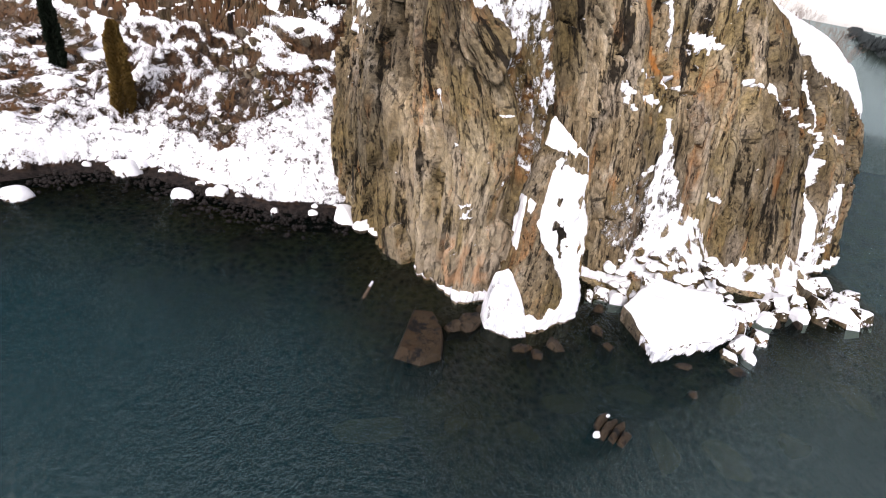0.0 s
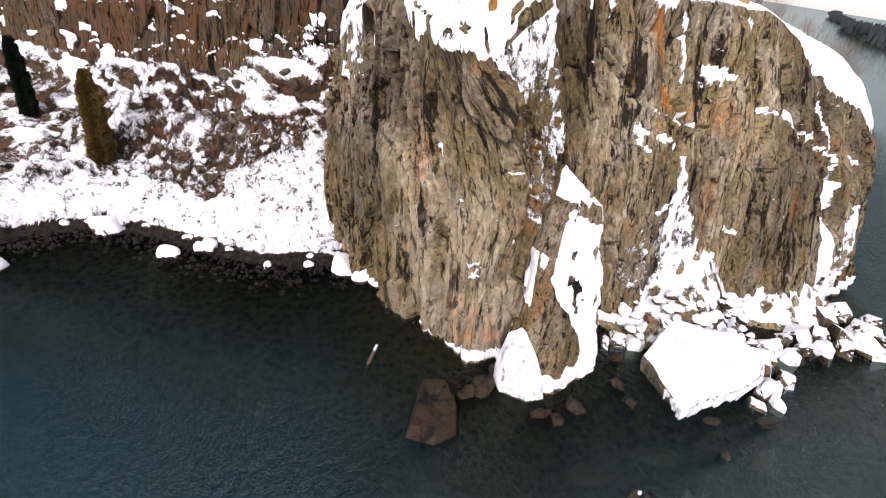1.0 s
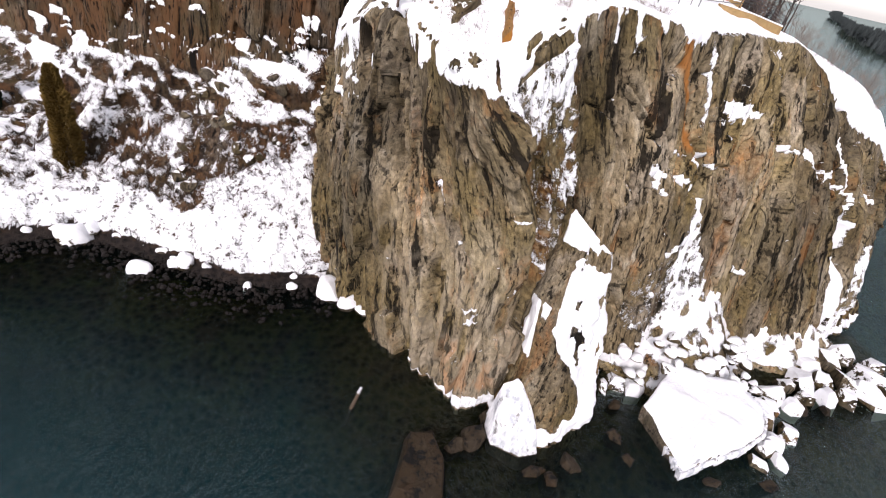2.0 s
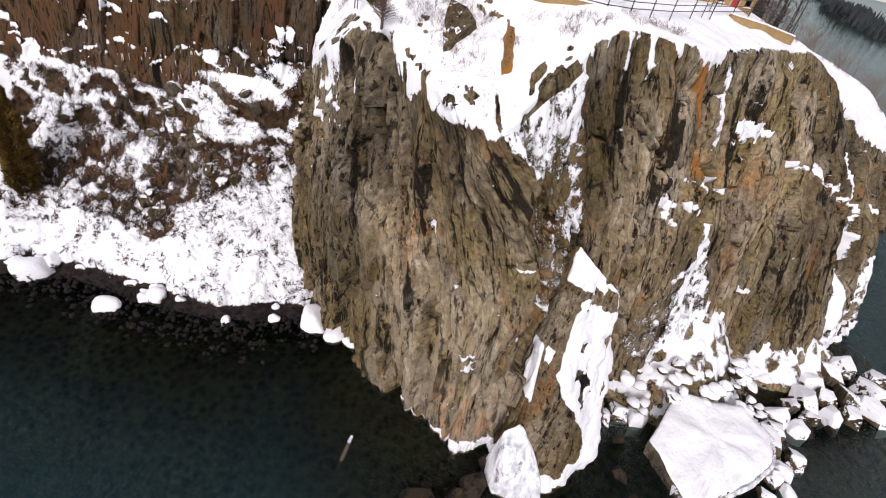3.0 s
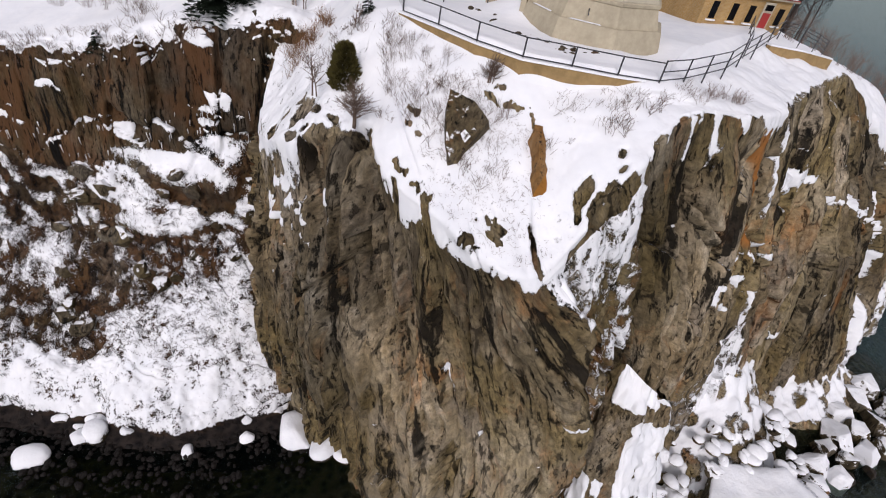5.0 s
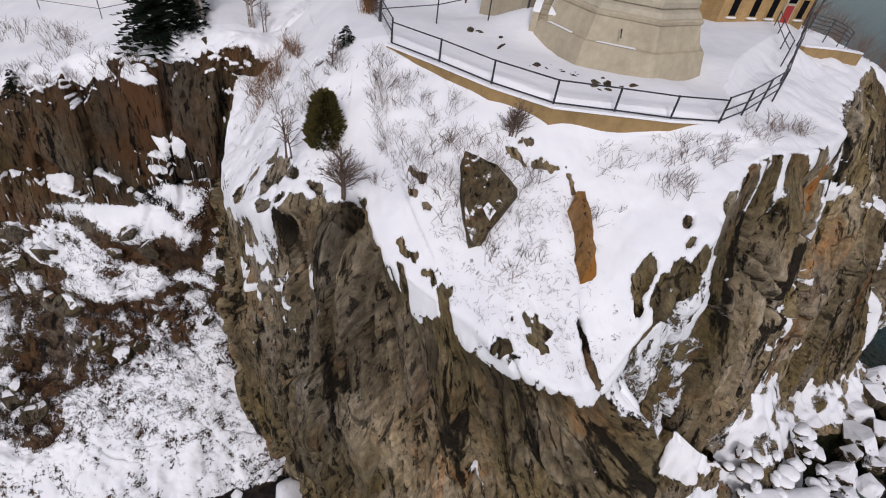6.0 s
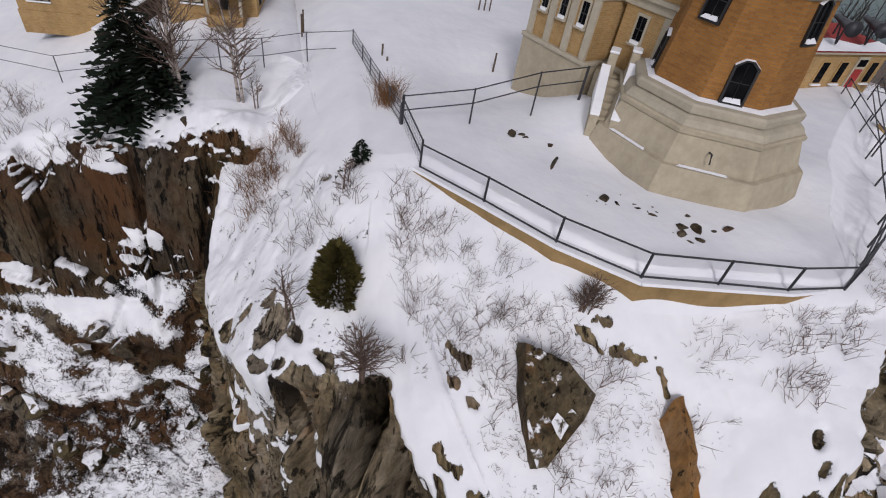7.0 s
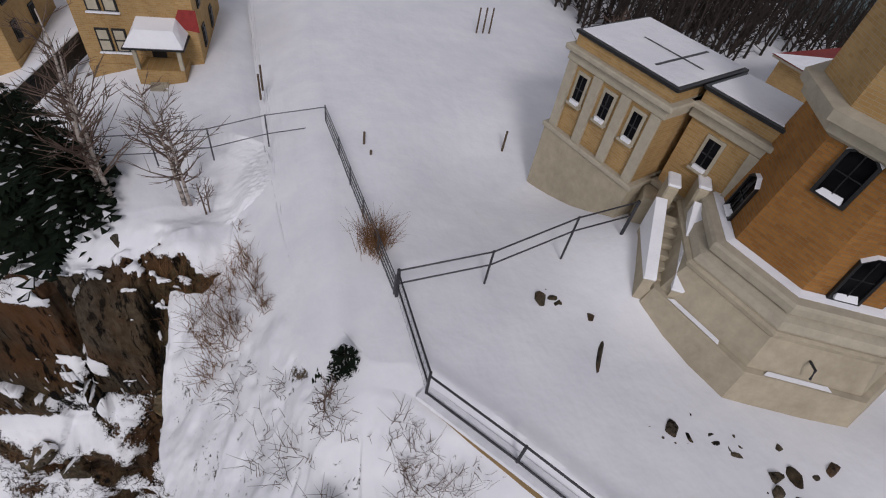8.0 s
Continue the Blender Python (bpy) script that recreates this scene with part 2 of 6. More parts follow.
k.link(top_.outputs[0], k.t.nodes["Material Output"].inputs[0])
M_WATER = k.m

k = Mat("lake_bed_gravel", 0.9)
pebble = k.voronoi(1.4)
# Bed colour fades to dark teal with depth: light lost in water, painted.
k.color(k.mix(k.ramp(k.attr("deep"), (0.15, 0.0), (0.75, 1.0)), k.mix(k.ramp(k.noise(0.22, (1, 1, 1), 4, 0.6, 0.5), (0.42, 0.0), (0.58, 1.0)), k.ramp(pebble, (0.1, (0.012, 0.008, 0.006)), (0.7, (0.095, 0.058, 0.034))), k.ramp(pebble, (0.1, (0.03, 0.03, 0.008)), (0.7, (0.11, 0.09, 0.028)))), (0.003, 0.01, 0.011)))
M_BED = k.bump(pebble, 0.15).m


# ---- the land: a headland whose sheet runs from the lake bed up the cliff to the plateau ----
# Plan of the cliff from the cove round the prow to the open lake: foot, middle, edge, and where the plateau begins.
FOOT = [(-12.5, 67, 4), (-13, 62, -2), (-10.5, 57.2, -2), (-7.2, 53.8, -2), (-3.2, 49.5, -2), (0, 45.8, -2), (2.3, 42, -2), (5.2, 41.8, -2), (9, 43.5, -2), (12.5, 46.2, -2),
        (16, 48, -2), (20, 49.8, -2), (24.5, 51, -2), (29.5, 51.8, -2), (35.5, 52.8, -2), (43, 54, -2), (51.5, 56.5, -2), (60, 61, -2), (70, 74, -2), (84, 112, -2)]
BELLY = [(-12.5, 66.5, 20), (-13.2, 62.2, 17), (-11.0, 57.2, 17), (-9.2, 53.9, 17), (-6.4, 50.9, 17), (-2.6, 47.2, 16), (1.3, 43.4, 14), (4.6, 42.3, 15), (6.8, 44.2, 17), (9.2, 46.2, 19),
         (12, 46.9, 19), (15.8, 48.5, 19), (20.4, 50.9, 19), (26, 53.3, 19), (31.6, 55.2, 19), (39, 57.6, 17), (49, 60.8, 16), (58, 66, 13), (68, 77, 10), (80, 112, 7)]
EDGE = [(-11.4, 67, 29.8), (-12.1, 62.6, 27.4), (-11.4, 57.9, 27.2), (-9.0, 54.1, 29.4), (-6.5, 51.4, 29.5), (-5.1, 49.4, 29.3), (-3.2, 47.1, 29.0), (-1.2, 44.8, 28.2), (1.0, 44.8, 28.7), (4.2, 46.4, 31.9),
        (7.9, 49.0, 33.7), (12.9, 50.4, 33.5), (17.4, 52.9, 33), (24, 57.4, 33), (30, 61.2, 32.8), (36, 64.5, 32), (46.2, 66.5, 26.8), (53.5, 69, 24.8), (63, 76.5, 20), (76, 112, 14)]
RIM = [(-8, 70, 32.4), (-7.6, 63.6, 32.6), (-6.8, 60.2, 33.6), (-6.2, 58.8, 34.0), (-5.2, 58.2, 34.4), (-4.55, 57.6, 34.5), (-2.95, 55.45, 34.35), (-1.45, 53.25, 34.15), (0.3, 51.5, 33.95), (2.5, 50.98, 33.95),
       (4.7, 50.5, 34.2), (7.4, 50.2, 34.5), (10, 53, 34.5), (15, 57, 34.6), (24, 63, 34.6), (33, 69.5, 33.4), (44.5, 73, 31.0), (54, 75, 28.1), (62, 80.5, 24), (72, 114, 17)]
YARD = [(-7, 71, 33.2), (-6.8, 64, 33.4), (-6, 60.8, 34.3), (-5.4, 59.2, 34.5), (-4.4, 58.6, 34.8), (-3.9, 58.1, 34.9), (-2.4, 55.85, 34.92), (-0.95, 53.75, 34.92), (0.6, 52.1, 34.92), (2.65, 51.55, 34.88),
        (4.85, 51.05, 34.84), (7.2, 50.9, 34.75), (9.6, 53.6, 34.9), (14.5, 57.8, 35), (23.4, 63.8, 35), (31, 71, 34.2), (42, 76, 31.3), (51, 79, 28.2), (58, 86, 24), (68, 116, 17.4)]
INLAND = [(-4 + 4.8 * i, 190, 36 - 0.5 * i) for i in range(20)]
COLS = 900
curves = [spline(c, COLS) for c in (FOOT, BELLY, EDGE, RIM, YARD, INLAND)]
rows_v = []
for (a, b, n, e) in ((0, 1, 110, 1.0), (1, 2, 100, 1.0), (2, 3, 70, 1.0), (3, 4, 10, 1.0), (4, 5, 60, 2.4)):
    t = (np.arange(n) / n) ** e
    rows_v += [(a, b, x) for x in t]
L = np.stack([curves[a] * (1 - x) + curves[b] * x for a, b, x in rows_v])
vv = np.array([a + x for a, b, x in rows_v])[:, None] * np.ones((1, COLS))
ux = np.linspace(0, 19, COLS)[None, :] * np.ones_like(vv)
# The prow's right-hand edge swells out over the gully beside it.
swell_ = np.exp(-((ux - 7.55) / np.where(ux < 7.55, 1.1, 0.3)) ** 2 - ((vv - 1.4) / 0.4) ** 2)
L = L + swell_[..., None] * np.array([1.6, -0.9, 0.0])
N0 = sheet_normals(L)
flat = L.reshape(-1, 3)
# The lip of the lying snow, as a height on the sheet for each place along it.
lip = np.interp(ux, [0, 0.7, 1.2, 2.6, 2.7, 2.78, 3.05, 3.6, 3.75, 4.1, 4.3, 4.65, 4.9, 5.6, 6.4, 7, 7.7, 8.1, 8.45, 8.55, 8.85, 9.0, 9.2, 9.3, 9.8, 10.6, 11.4, 11.9, 12.2, 12.6, 15, 15.6, 17, 19],
                [1.93, 1.82, 1.74, 1.72, 1.74, 2.02, 2.07, 2.13, 2.22, 2.18, 2.02, 1.99, 1.9, 1.92, 1.95, 1.98, 1.99, 1.95, 1.96, 2.1, 2.1, 2.04, 1.95, 2.0, 2.03, 1.99, 1.98, 1.95, 2.06, 2.08, 2.04, 1.9, 1.86, 1.8])
face = (1 - smooth(lip - 0.22, lip - 0.02, vv)) * (1 - 0.6 * smooth(1.45, 1.75, vv) * (1 - smooth(2.6, 2.95, ux)))
face = face.reshape(-1)
bulge = fbm(flat * [0.22, 0.22, 0.07], 3, 3)
bend = np.stack([fbm(flat * [0.3, 0.3, 0.12], 3, 9), fbm(flat * [0.3, 0.3, 0.12] + 9, 3, 11), fbm(flat * 0.25, 2, 13)], -1)
ridge = 0.5 * (curves[1] + curves[2])
along = np.concatenate([[0], np.cumsum(np.linalg.norm(np.diff(ridge, axis=0), axis=1))])
slant = np.stack([(along[None, :] * np.ones_like(vv)).reshape(-1), np.zeros(vv.size), (15.5 * vv).reshape(-1)], -1)
big, gap, lean_ = cells((slant + 0.9 * bend) * [0.24, 0.24, 0.07], 21)
mid_, gap2, lean2 = cells((slant + 0.35 * bend) * [0.75, 0.75, 0.09] + 5, 23)
chip, gap3, lean3 = cells((slant + 0.2 * bend) * [1.9, 1.9, 0.22] + 3, 25)
open_ = smooth(-0.1, 0.25, fbm(flat * [0.2, 0.2, 0.12], 2, 31))
rugged = fbm(flat * [2.4, 2.4, 1.4], 4, 41)
push = face * (0.9 * bulge + 1.3 * big + 1.1 * lean_ + 0.55 * mid_ + 0.6 * lean2 + 0.16 * chip + 0.2 * lean3 + 0.13 * rugged
               - 1.1 * open_ * (1 - smooth(0.0, 0.04, gap)) - 0.6 * (1 - smooth(0.0, 0.07, gap2)) * (0.3 + 0.7 * open_) - 0.1 * (1 - smooth(0.0, 0.12, gap3)))
# The deep upright fissures of the face.
clefts = np.zeros(vv.size)
uflat, vflat = (np.linspace(0, 19, COLS)[None, :] * np.ones_like(vv)).reshape(-1), vv.reshape(-1)
for u0, v0, u1, v1, wide, deep in ((3.88, 2.16, 4.42, 1.05, 0.2, 2.8), (4.3, 2.0, 4.85, 0.9, 0.09, 1.7), (4.0, 1.5, 4.5, 0.6, 0.06, 1.6), (6.5, 2.02, 6.8, 1.6, 0.07, 1.4), (3.55, 1.1, 4.05, 0.5, 0.08, 1.4), (4.9, 1.9, 5.3, 0.9, 0.05, 1.1), (5.6, 1.3, 5.75, 0.5, 0.05, 0.9),
                                   (10.98, 1.77, 11.0, 1.38, 0.035, 1.3), (9.95, 1.8, 10.2, 1.3, 0.035, 1.2), (10.3, 1.72, 11.3, 1.3, 0.04, 1.1), (12.3, 2.0, 12.42, 1.0, 0.04, 1.4), (12.9, 1.98, 13.1, 1.2, 0.03, 1.0),
                                   (14.5, 1.4, 14.2, 0.9, 0.03, 0.9), (15.6, 2.0, 16.1, 0.6, 0.1, 1.8), (13.7, 1.95, 13.95, 1.3, 0.03, 1.0), (7.4, 1.4, 7.1, 0.7, 0.04, 0.6), (9.55, 1.95, 9.75, 0.9, 0.03, 0.9),
                                   (2.72, 2.6, 2.72, 1.72, 0.035, 0.55), (7.82, 2.28, 7.62, 1.99, 0.05, 0.5), (5.02, 2.45, 5.55, 2.12, 0.05, 0.7)):
    tt = np.clip((v0 - vflat) / (v0 - v1), 0, 1)
    away_ = np.abs(uflat - (u0 + (u1 - u0) * tt) + 0.05 * bend[:, 0] + 0.02 * rugged)
    cleft = (1 - smooth(0.25 * wide, wide, away_)) * smooth(v1, v1 + 0.15, vflat) * (1 - smooth(v0, v0 + 0.08, vflat))
    push = push - deep * cleft
    clefts = np.maximum(clefts, (1 - smooth(1.2 * wide, 2.2 * wide, away_)) * smooth(v1, v1 + 0.15, vflat))
soft = (1 - face) * (0.35 * fbm(flat * [0.35, 0.35, 0.35], 3, 55) + 0.06 * fbm(flat * 1.7, 3, 57)) * (1 - 0.8 * smooth(2.9, 3.1, vv).reshape(-1))
for gx_, gy_, gh, gr in ((3.8, 60.6, 1.2, 2.2), (0.8, 66.0, -0.7, 3.2), (6.3, 53.0, 0.25, 1.6), (10.3, 56.5, 0.5, 2.0)):
    L[..., 2] += gh * np.exp(-((L[..., 0] - gx_) ** 2 + (L[..., 1] - gy_) ** 2) / gr ** 2) * (vv > 3.9)
L2 = L + (N0.reshape(-1, 3) * (push + soft)[:, None]).reshape(L.shape)
N1 = sheet_normals(L2)
nz = N1[..., 2]
streaky = fbm(flat * [1.3, 1.3, 0.35], 4, 73).reshape(nz.shape)
blotch = fbm(flat * [0.8, 0.8, 0.6], 4, 74).reshape(nz.shape)
dusty = fbm(flat * [2.6, 2.6, 1.3], 3, 75).reshape(nz.shape)
chunk = fbm(flat * 1.0, 3, 76).reshape(nz.shape)
over = vv - lip + 0.03 * chunk + 0.045 * blotch + 0.05 * dusty
snow = smooth(0.7, 0.9, nz + 0.2 * dusty) * np.where(ux < 9, 0.4, 0.46) * (vv < 2.1)
snow = np.maximum(snow, smooth(-0.035, 0.03, over) * np.where(ux < 2.9, np.clip(0.62 + smooth(1.85, 2.05, vv) * 0.4 + 0.8 * blotch + 0.3 * dusty, 0, 1), 1.0))
snow = np.where(vv > 2.97, 1.0, snow)
zz = L2[..., 2]
# Frozen spray along the water, drifts below the gullies.
reach = np.interp(np.linspace(0, 19, COLS), [3.0, 4.6, 5.4, 6.0, 8, 19], [-1.0, 0.35, 0.5, 1.25, 1.3, 1.3])[None, :]
spray = 1 - smooth(-0.15, 0.2, zz - reach + 0.6 * fbm(flat * [0.8, 0.8, 0.5], 3, 71).reshape(nz.shape))
snow = np.maximum(snow, spray)


def gully(u0, v0, u1, v1, w0, w1, fill):
    """Snow that lies patchily in a gully from (u0, v0) down to (u1, v1)."""
    t = np.clip((v0 - vv) / (v0 - v1), 0, 1)
    inside = 1 - smooth(0.75, 1.1, np.abs(ux - (u0 + (u1 - u0) * t)) / (w0 + (w1 - w0) * t) + 0.4 * blotch)
    return inside * (vv < v0) * (vv > v1) * (fill + 0.45 * streaky + 0.45 * dusty)


def vein(u0, v0, u1, v1, wide, fill=0.8):
    """Snow caught along a crack or ledge; widths in metres on the face."""
    t = np.clip(((ux - u0) * (u1 - u0) * 16 + (vv - v0) * (v1 - v0) * 240) / (16 * (u1 - u0) ** 2 + 240 * (v1 - v0) ** 2), 0, 1)
    far_ = np.hypot((ux - u0 - (u1 - u0) * t) * 4, (vv - v0 - (v1 - v0) * t) * 15.5) + 0.7 * wide * (streaky + 1.8 * dusty)
    return fill * (1 - smooth(0.1 * wide, 1.2 * wide, far_))


inside = gully(8.42, 1.95, 8.7, 0.75, 0.85, 0.42, 1.0)
snow = np.maximum(snow, np.clip(0.4 + 0.17 * smooth(1.45, 1.9, vv) + 0.34 * dusty + 0.2 * streaky, 0, 1) * smooth(0.2, 0.7, inside))
snow = np.maximum(snow, gully(12.42, 1.06, 13.1, 0.28, 0.03, 0.78, 0.7))
snow = np.maximum(snow, gully(12.35, 0.8, 11.7, 0.55, 0.05, 0.2, 0.5))
snow = np.maximum(snow, gully(15.6, 2.02, 16.05, 1.2, 0.035, 0.018, 1.0))
snow = np.maximum(snow, gully(16.05, 1.2, 16.1, 0.2, 0.015, 0.08, 0.95))
veil = smooth(10.9, 11.4, ux) * (1 - smooth(12.6, 13.2, ux)) * smooth(0.25, 0.35, vv) * (1 - smooth(0.62, 0.9, vv + 0.15 * blotch))
snow = np.maximum(snow, veil * np.clip(0.41 + 0.3 * dusty + 0.2 * streaky, 0, 1))
snow = np.maximum(snow, gully(16.5, 0.9, 16.4, 0.1, 0.1, 0.4, 0.55))
snow = np.maximum(snow, gully(12.1, 1.98, 12.3, 1.05, 0.05, 0.02, 0.5))
for a in ((6.1, 0.79, 6.24, 0.71, 0.22), (6.36, 0.78, 6.14, 0.71, 0.2), (6.0, 0.78, 6.3, 0.8, 0.16), (6.14, 0.72, 6.42, 0.72, 0.16), (5.42, 1.36, 5.62, 1.16, 0.14), (5.6, 1.16, 5.75, 1.1, 0.16), (7.42, 1.26, 7.72, 1.24, 0.42), (6.95, 1.37, 7.25, 1.36, 0.14),
          (12.85, 1.62, 13.15, 1.54, 0.8), (13.2, 1.6, 13.35, 1.56, 0.4), (14.35, 1.39, 14.75, 1.36, 0.3), (14.8, 1.36, 15.35, 1.33, 0.75), (15.7, 1.3, 15.95, 1.28, 0.5), (11.2, 1.26, 11.4, 1.22, 0.55), (11.9, 1.2, 12.1, 1.17, 0.6), (11.3, 1.16, 11.45, 1.12, 0.4),
          (12.36, 1.34, 12.4, 1.28, 0.4), (11.6, 1.36, 11.9, 1.33, 0.35), (10.42, 2.0, 10.42, 1.84, 0.3), (10.05, 2.0, 10.08, 1.86, 0.22), (12.15, 1.9, 12.2, 1.62, 0.25), (13.9, 1.95, 14.1, 1.86, 0.4),
          (3.25, 1.77, 3.55, 1.75, 0.75), (2.5, 1.66, 2.75, 1.62, 0.9), (1.85, 1.55, 2.15, 1.5, 0.9), (2.9, 1.68, 2.98, 1.6, 0.5), (3.0, 1.52, 3.1, 1.5, 0.35), (4.42, 2.02, 4.6, 1.95, 0.4), (4.0, 1.96, 4.1, 1.86, 0.35),
          (8.2, 1.62, 7.95, 1.55, 0.3), (16.4, 1.3, 16.55, 1.27, 0.5), (14.0, 0.62, 14.3, 0.6, 0.4)):
    snow = np.maximum(snow, vein(*a))
flecks = vnoise(L2.reshape(-1, 3) * [2.6, 2.6, 3.0], 77).reshape(nz.shape)
snow = np.maximum(snow, smooth(0.9, 0.96, flecks + 0.25 * blotch) * 0.6)
# Rock that breaks through the snow of the upper slope.
bare = np.zeros_like(vv)
for u0, v0, ru, rv in ((2.52, 2.2, 0.17, 0.12), (2.38, 2.33, 0.12, 0.09), (2.62, 2.02, 0.12, 0.03), (1.95, 2.05, 0.1, 0.06), (2.95, 2.2, 0.1, 0.04), (3.3, 2.17, 0.14, 0.04), (2.12, 2.18, 0.07, 0.1), (1.5, 1.95, 0.14, 0.05), (2.85, 2.05, 0.08, 0.05), (1.6, 1.78, 0.4, 0.05), (2.2, 1.86, 0.16, 0.05), (0.9, 1.9, 0.2, 0.06), (3.92, 2.16, 0.13, 0.1), (8.66, 2.07, 0.2, 0.06), (8.5, 2.18, 0.15, 0.08), (8.42, 2.14, 0.05, 0.1),
                       (9.1, 2.2, 0.08, 0.05), (7.72, 2.13, 0.07, 0.15), (9.0, 2.1, 0.1, 0.04)):
    bare = np.maximum(bare, 1 - smooth(0.5, 1.2, np.hypot((ux - u0) / ru, (vv - v0) / rv) + 0.8 * blotch + 0.8 * dusty))
# Half-buried ledges near the tip of the prow; widths in metres.
knob = np.zeros_like(vv)
for u0, v0, u1, v1, wide in ((5.32, 2.49, 5.55, 2.46, 0.26), (5.34, 2.38, 5.44, 2.37, 0.22), (4.88, 2.12, 5.68, 2.06, 0.3), (6.88, 2.2, 6.98, 2.18, 0.26), (6.76, 2.13, 6.95, 2.12, 0.24), (7.62, 2.92, 7.66, 2.85, 0.24), (7.72, 2.84, 7.86, 2.83, 0.24),
                             (7.2, 2.86, 7.4, 2.83, 0.16), (8.13, 2.79, 8.11, 2.71, 0.07), (6.2, 2.02, 6.6, 2.03, 0.22)):
    t = np.clip(((ux - u0) * (u1 - u0) * 4 + (vv - v0) * (v1 - v0) * 72) / (4 * (u1 - u0) ** 2 + 72 * (v1 - v0) ** 2), 0, 1)
    far_ = np.hypot((ux - u0 - (u1 - u0) * t) * 2, (vv - v0 - (v1 - v0) * t) * 8.5)
    knob = np.maximum(knob, 1 - smooth(0.15 * wide, 0.95 * wide, far_ + wide * (1.0 * blotch + 2.0 * dusty)))
bare = np.maximum(bare, knob)
# Weeds and stones just under the surface thin the snow of the slope.
thin = smooth(-0.15, 0.25, blotch + 0.4 * chunk) * np.where(ux < 3.6, 1.15, smooth(4.3, 5.6, ux)) * (1 - smooth(8.6, 9.4, ux)) * (1 - smooth(2.75, 2.95, vv)) * (vv > 1.9)
snow = np.where(vv > 1.97, np.minimum(snow, 1 - 0.3 * thin), snow)
snow = snow * (1 - bare)
L2 = L2 + N1 * (knob * (0.1 + 0.25 * np.clip(0.5 + chunk, 0, 1)))[..., None]
snow = snow * smooth(0.05, 0.35, L2[..., 2]) * (1 - 0.95 * clefts.reshape(vv.shape) * (vv < 2.05) * (ux < 12) * (ux > 3) * (1 - smooth(5.8, 6.2, ux) * (1 - smooth(8, 8.4, ux))))
streak_u = 11.42 + (1.96 - vv) * 1.05
rust = smooth(0.0, 0.05, ux - streak_u + 0.06 + 0.05 * streaky) * (1 - smooth(0.1, 0.17, ux - streak_u + 0.05 * streaky)) * smooth(1.3, 1.38, vv + 0.1 * streaky) * (1 - smooth(1.97, 2.05, vv))
rust = np.maximum(rust, 0.4 * smooth(0.5, 0.85, fbm(slant * [0.35, 0.35, 0.06] + 3, 3, 79).reshape(vv.shape) + 0.3 * streaky) * (vv < 1.97))
rust = np.maximum(rust, 0.8 * smooth(0.0, 0.35, streaky + 0.4 * blotch) * smooth(5.3, 5.8, ux) * (1 - smooth(7.0, 7.4, ux)) * smooth(0.2, 0.3, vv) * (1 - smooth(0.5, 0.62, vv + 0.1 * blotch)))
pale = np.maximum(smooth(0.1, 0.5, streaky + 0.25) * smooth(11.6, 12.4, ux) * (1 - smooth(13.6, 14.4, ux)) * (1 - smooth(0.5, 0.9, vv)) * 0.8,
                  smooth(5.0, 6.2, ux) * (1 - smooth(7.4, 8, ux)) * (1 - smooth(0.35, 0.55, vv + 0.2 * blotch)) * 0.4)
# Lower prow brightened in the rock colour, for light bounced off snow.
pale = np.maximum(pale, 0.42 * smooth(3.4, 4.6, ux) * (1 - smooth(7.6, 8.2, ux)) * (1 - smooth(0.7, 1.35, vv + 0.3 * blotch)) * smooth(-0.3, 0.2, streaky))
L2 = L2 + (N1 * 0.12 + np.array([0, 0, 0.16])) * snow[..., None]
# Shade of the upper face, painted as dark streaks under the lip.
lip_shade = smooth(-0.25, 0.2, streaky + 0.3 * blotch) * smooth(-0.5, -0.1, vv - lip + 0.2 * streaky) * smooth(2.2, 2.9, ux) * (1 - smooth(7.0, 8.0, ux)) * 0.75
lip_shade = np.maximum(lip_shade, 0.5 * smooth(0.15, 0.5, streaky + 0.3 * blotch) * smooth(-0.6, -0.1, vv - lip) * (ux > 9))
land = new("headland", grid_mesh("headland", L2, {"snow": snow, "rust": rust, "pale": pale, "lip_shade": lip_shade}))
lay = land.data.attributes.new("flow", "FLOAT_VECTOR", "POINT")
lay.data.foreach_set("vector", (slant + 0.07 * bend + np.stack([0 * push, 0.4 * push, 0 * push], -1)).astype(np.float32).reshape(-1))
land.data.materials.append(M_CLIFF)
tagged(land, "tall brown rock headland with snow on its top and ledges", "cliff", kind="structure")

# ---- the cove: a snowy bank that climbs to a band of dark rock and a plateau above it ----
SHORE = [(-110, 40), (-70, 47), (-50, 53), (-44, 58), (-39, 60.3), (-33, 58.8), (-27, 56.6), (-22, 55.6), (-16, 55.6), (-10, 57), (-4, 60)]
BAND = [(-110, 110), (-70, 92), (-50, 82), (-36, 75), (-27, 71), (-21, 69.0), (-17.5, 67.8), (-14.5, 66.5), (-12, 66.0), (-8, 66.4), (-4, 66)]
SHORE_X, SHORE_Y = np.array(SHORE).T
bx, by = np.array(BAND).T
gx = np.concatenate([np.linspace(-110, -48, 90)[:-1], np.linspace(-48, -6, 330)])
gv = np.concatenate([np.linspace(-0.5, 0, 14)[:-1], np.linspace(0, 0.97, 200)[:-1], np.linspace(0.97, 1.12, 110)[:-1], np.linspace(1.12, 1.6, 70)[:-1], 1.6 + 6 * np.linspace(0, 1, 30) ** 2])
X, V = np.meshgrid(gx, gv)
S, B = np.interp(X, SHORE_X, SHORE_Y), np.interp(X, bx, by)
Y = S + V * (B - S)
D = Y - S
wob = fbm(np.stack([X, Y, 0 * X], -1).reshape(-1, 3) * [0.3, 0.3, 1], 3, 81).reshape(X.shape)
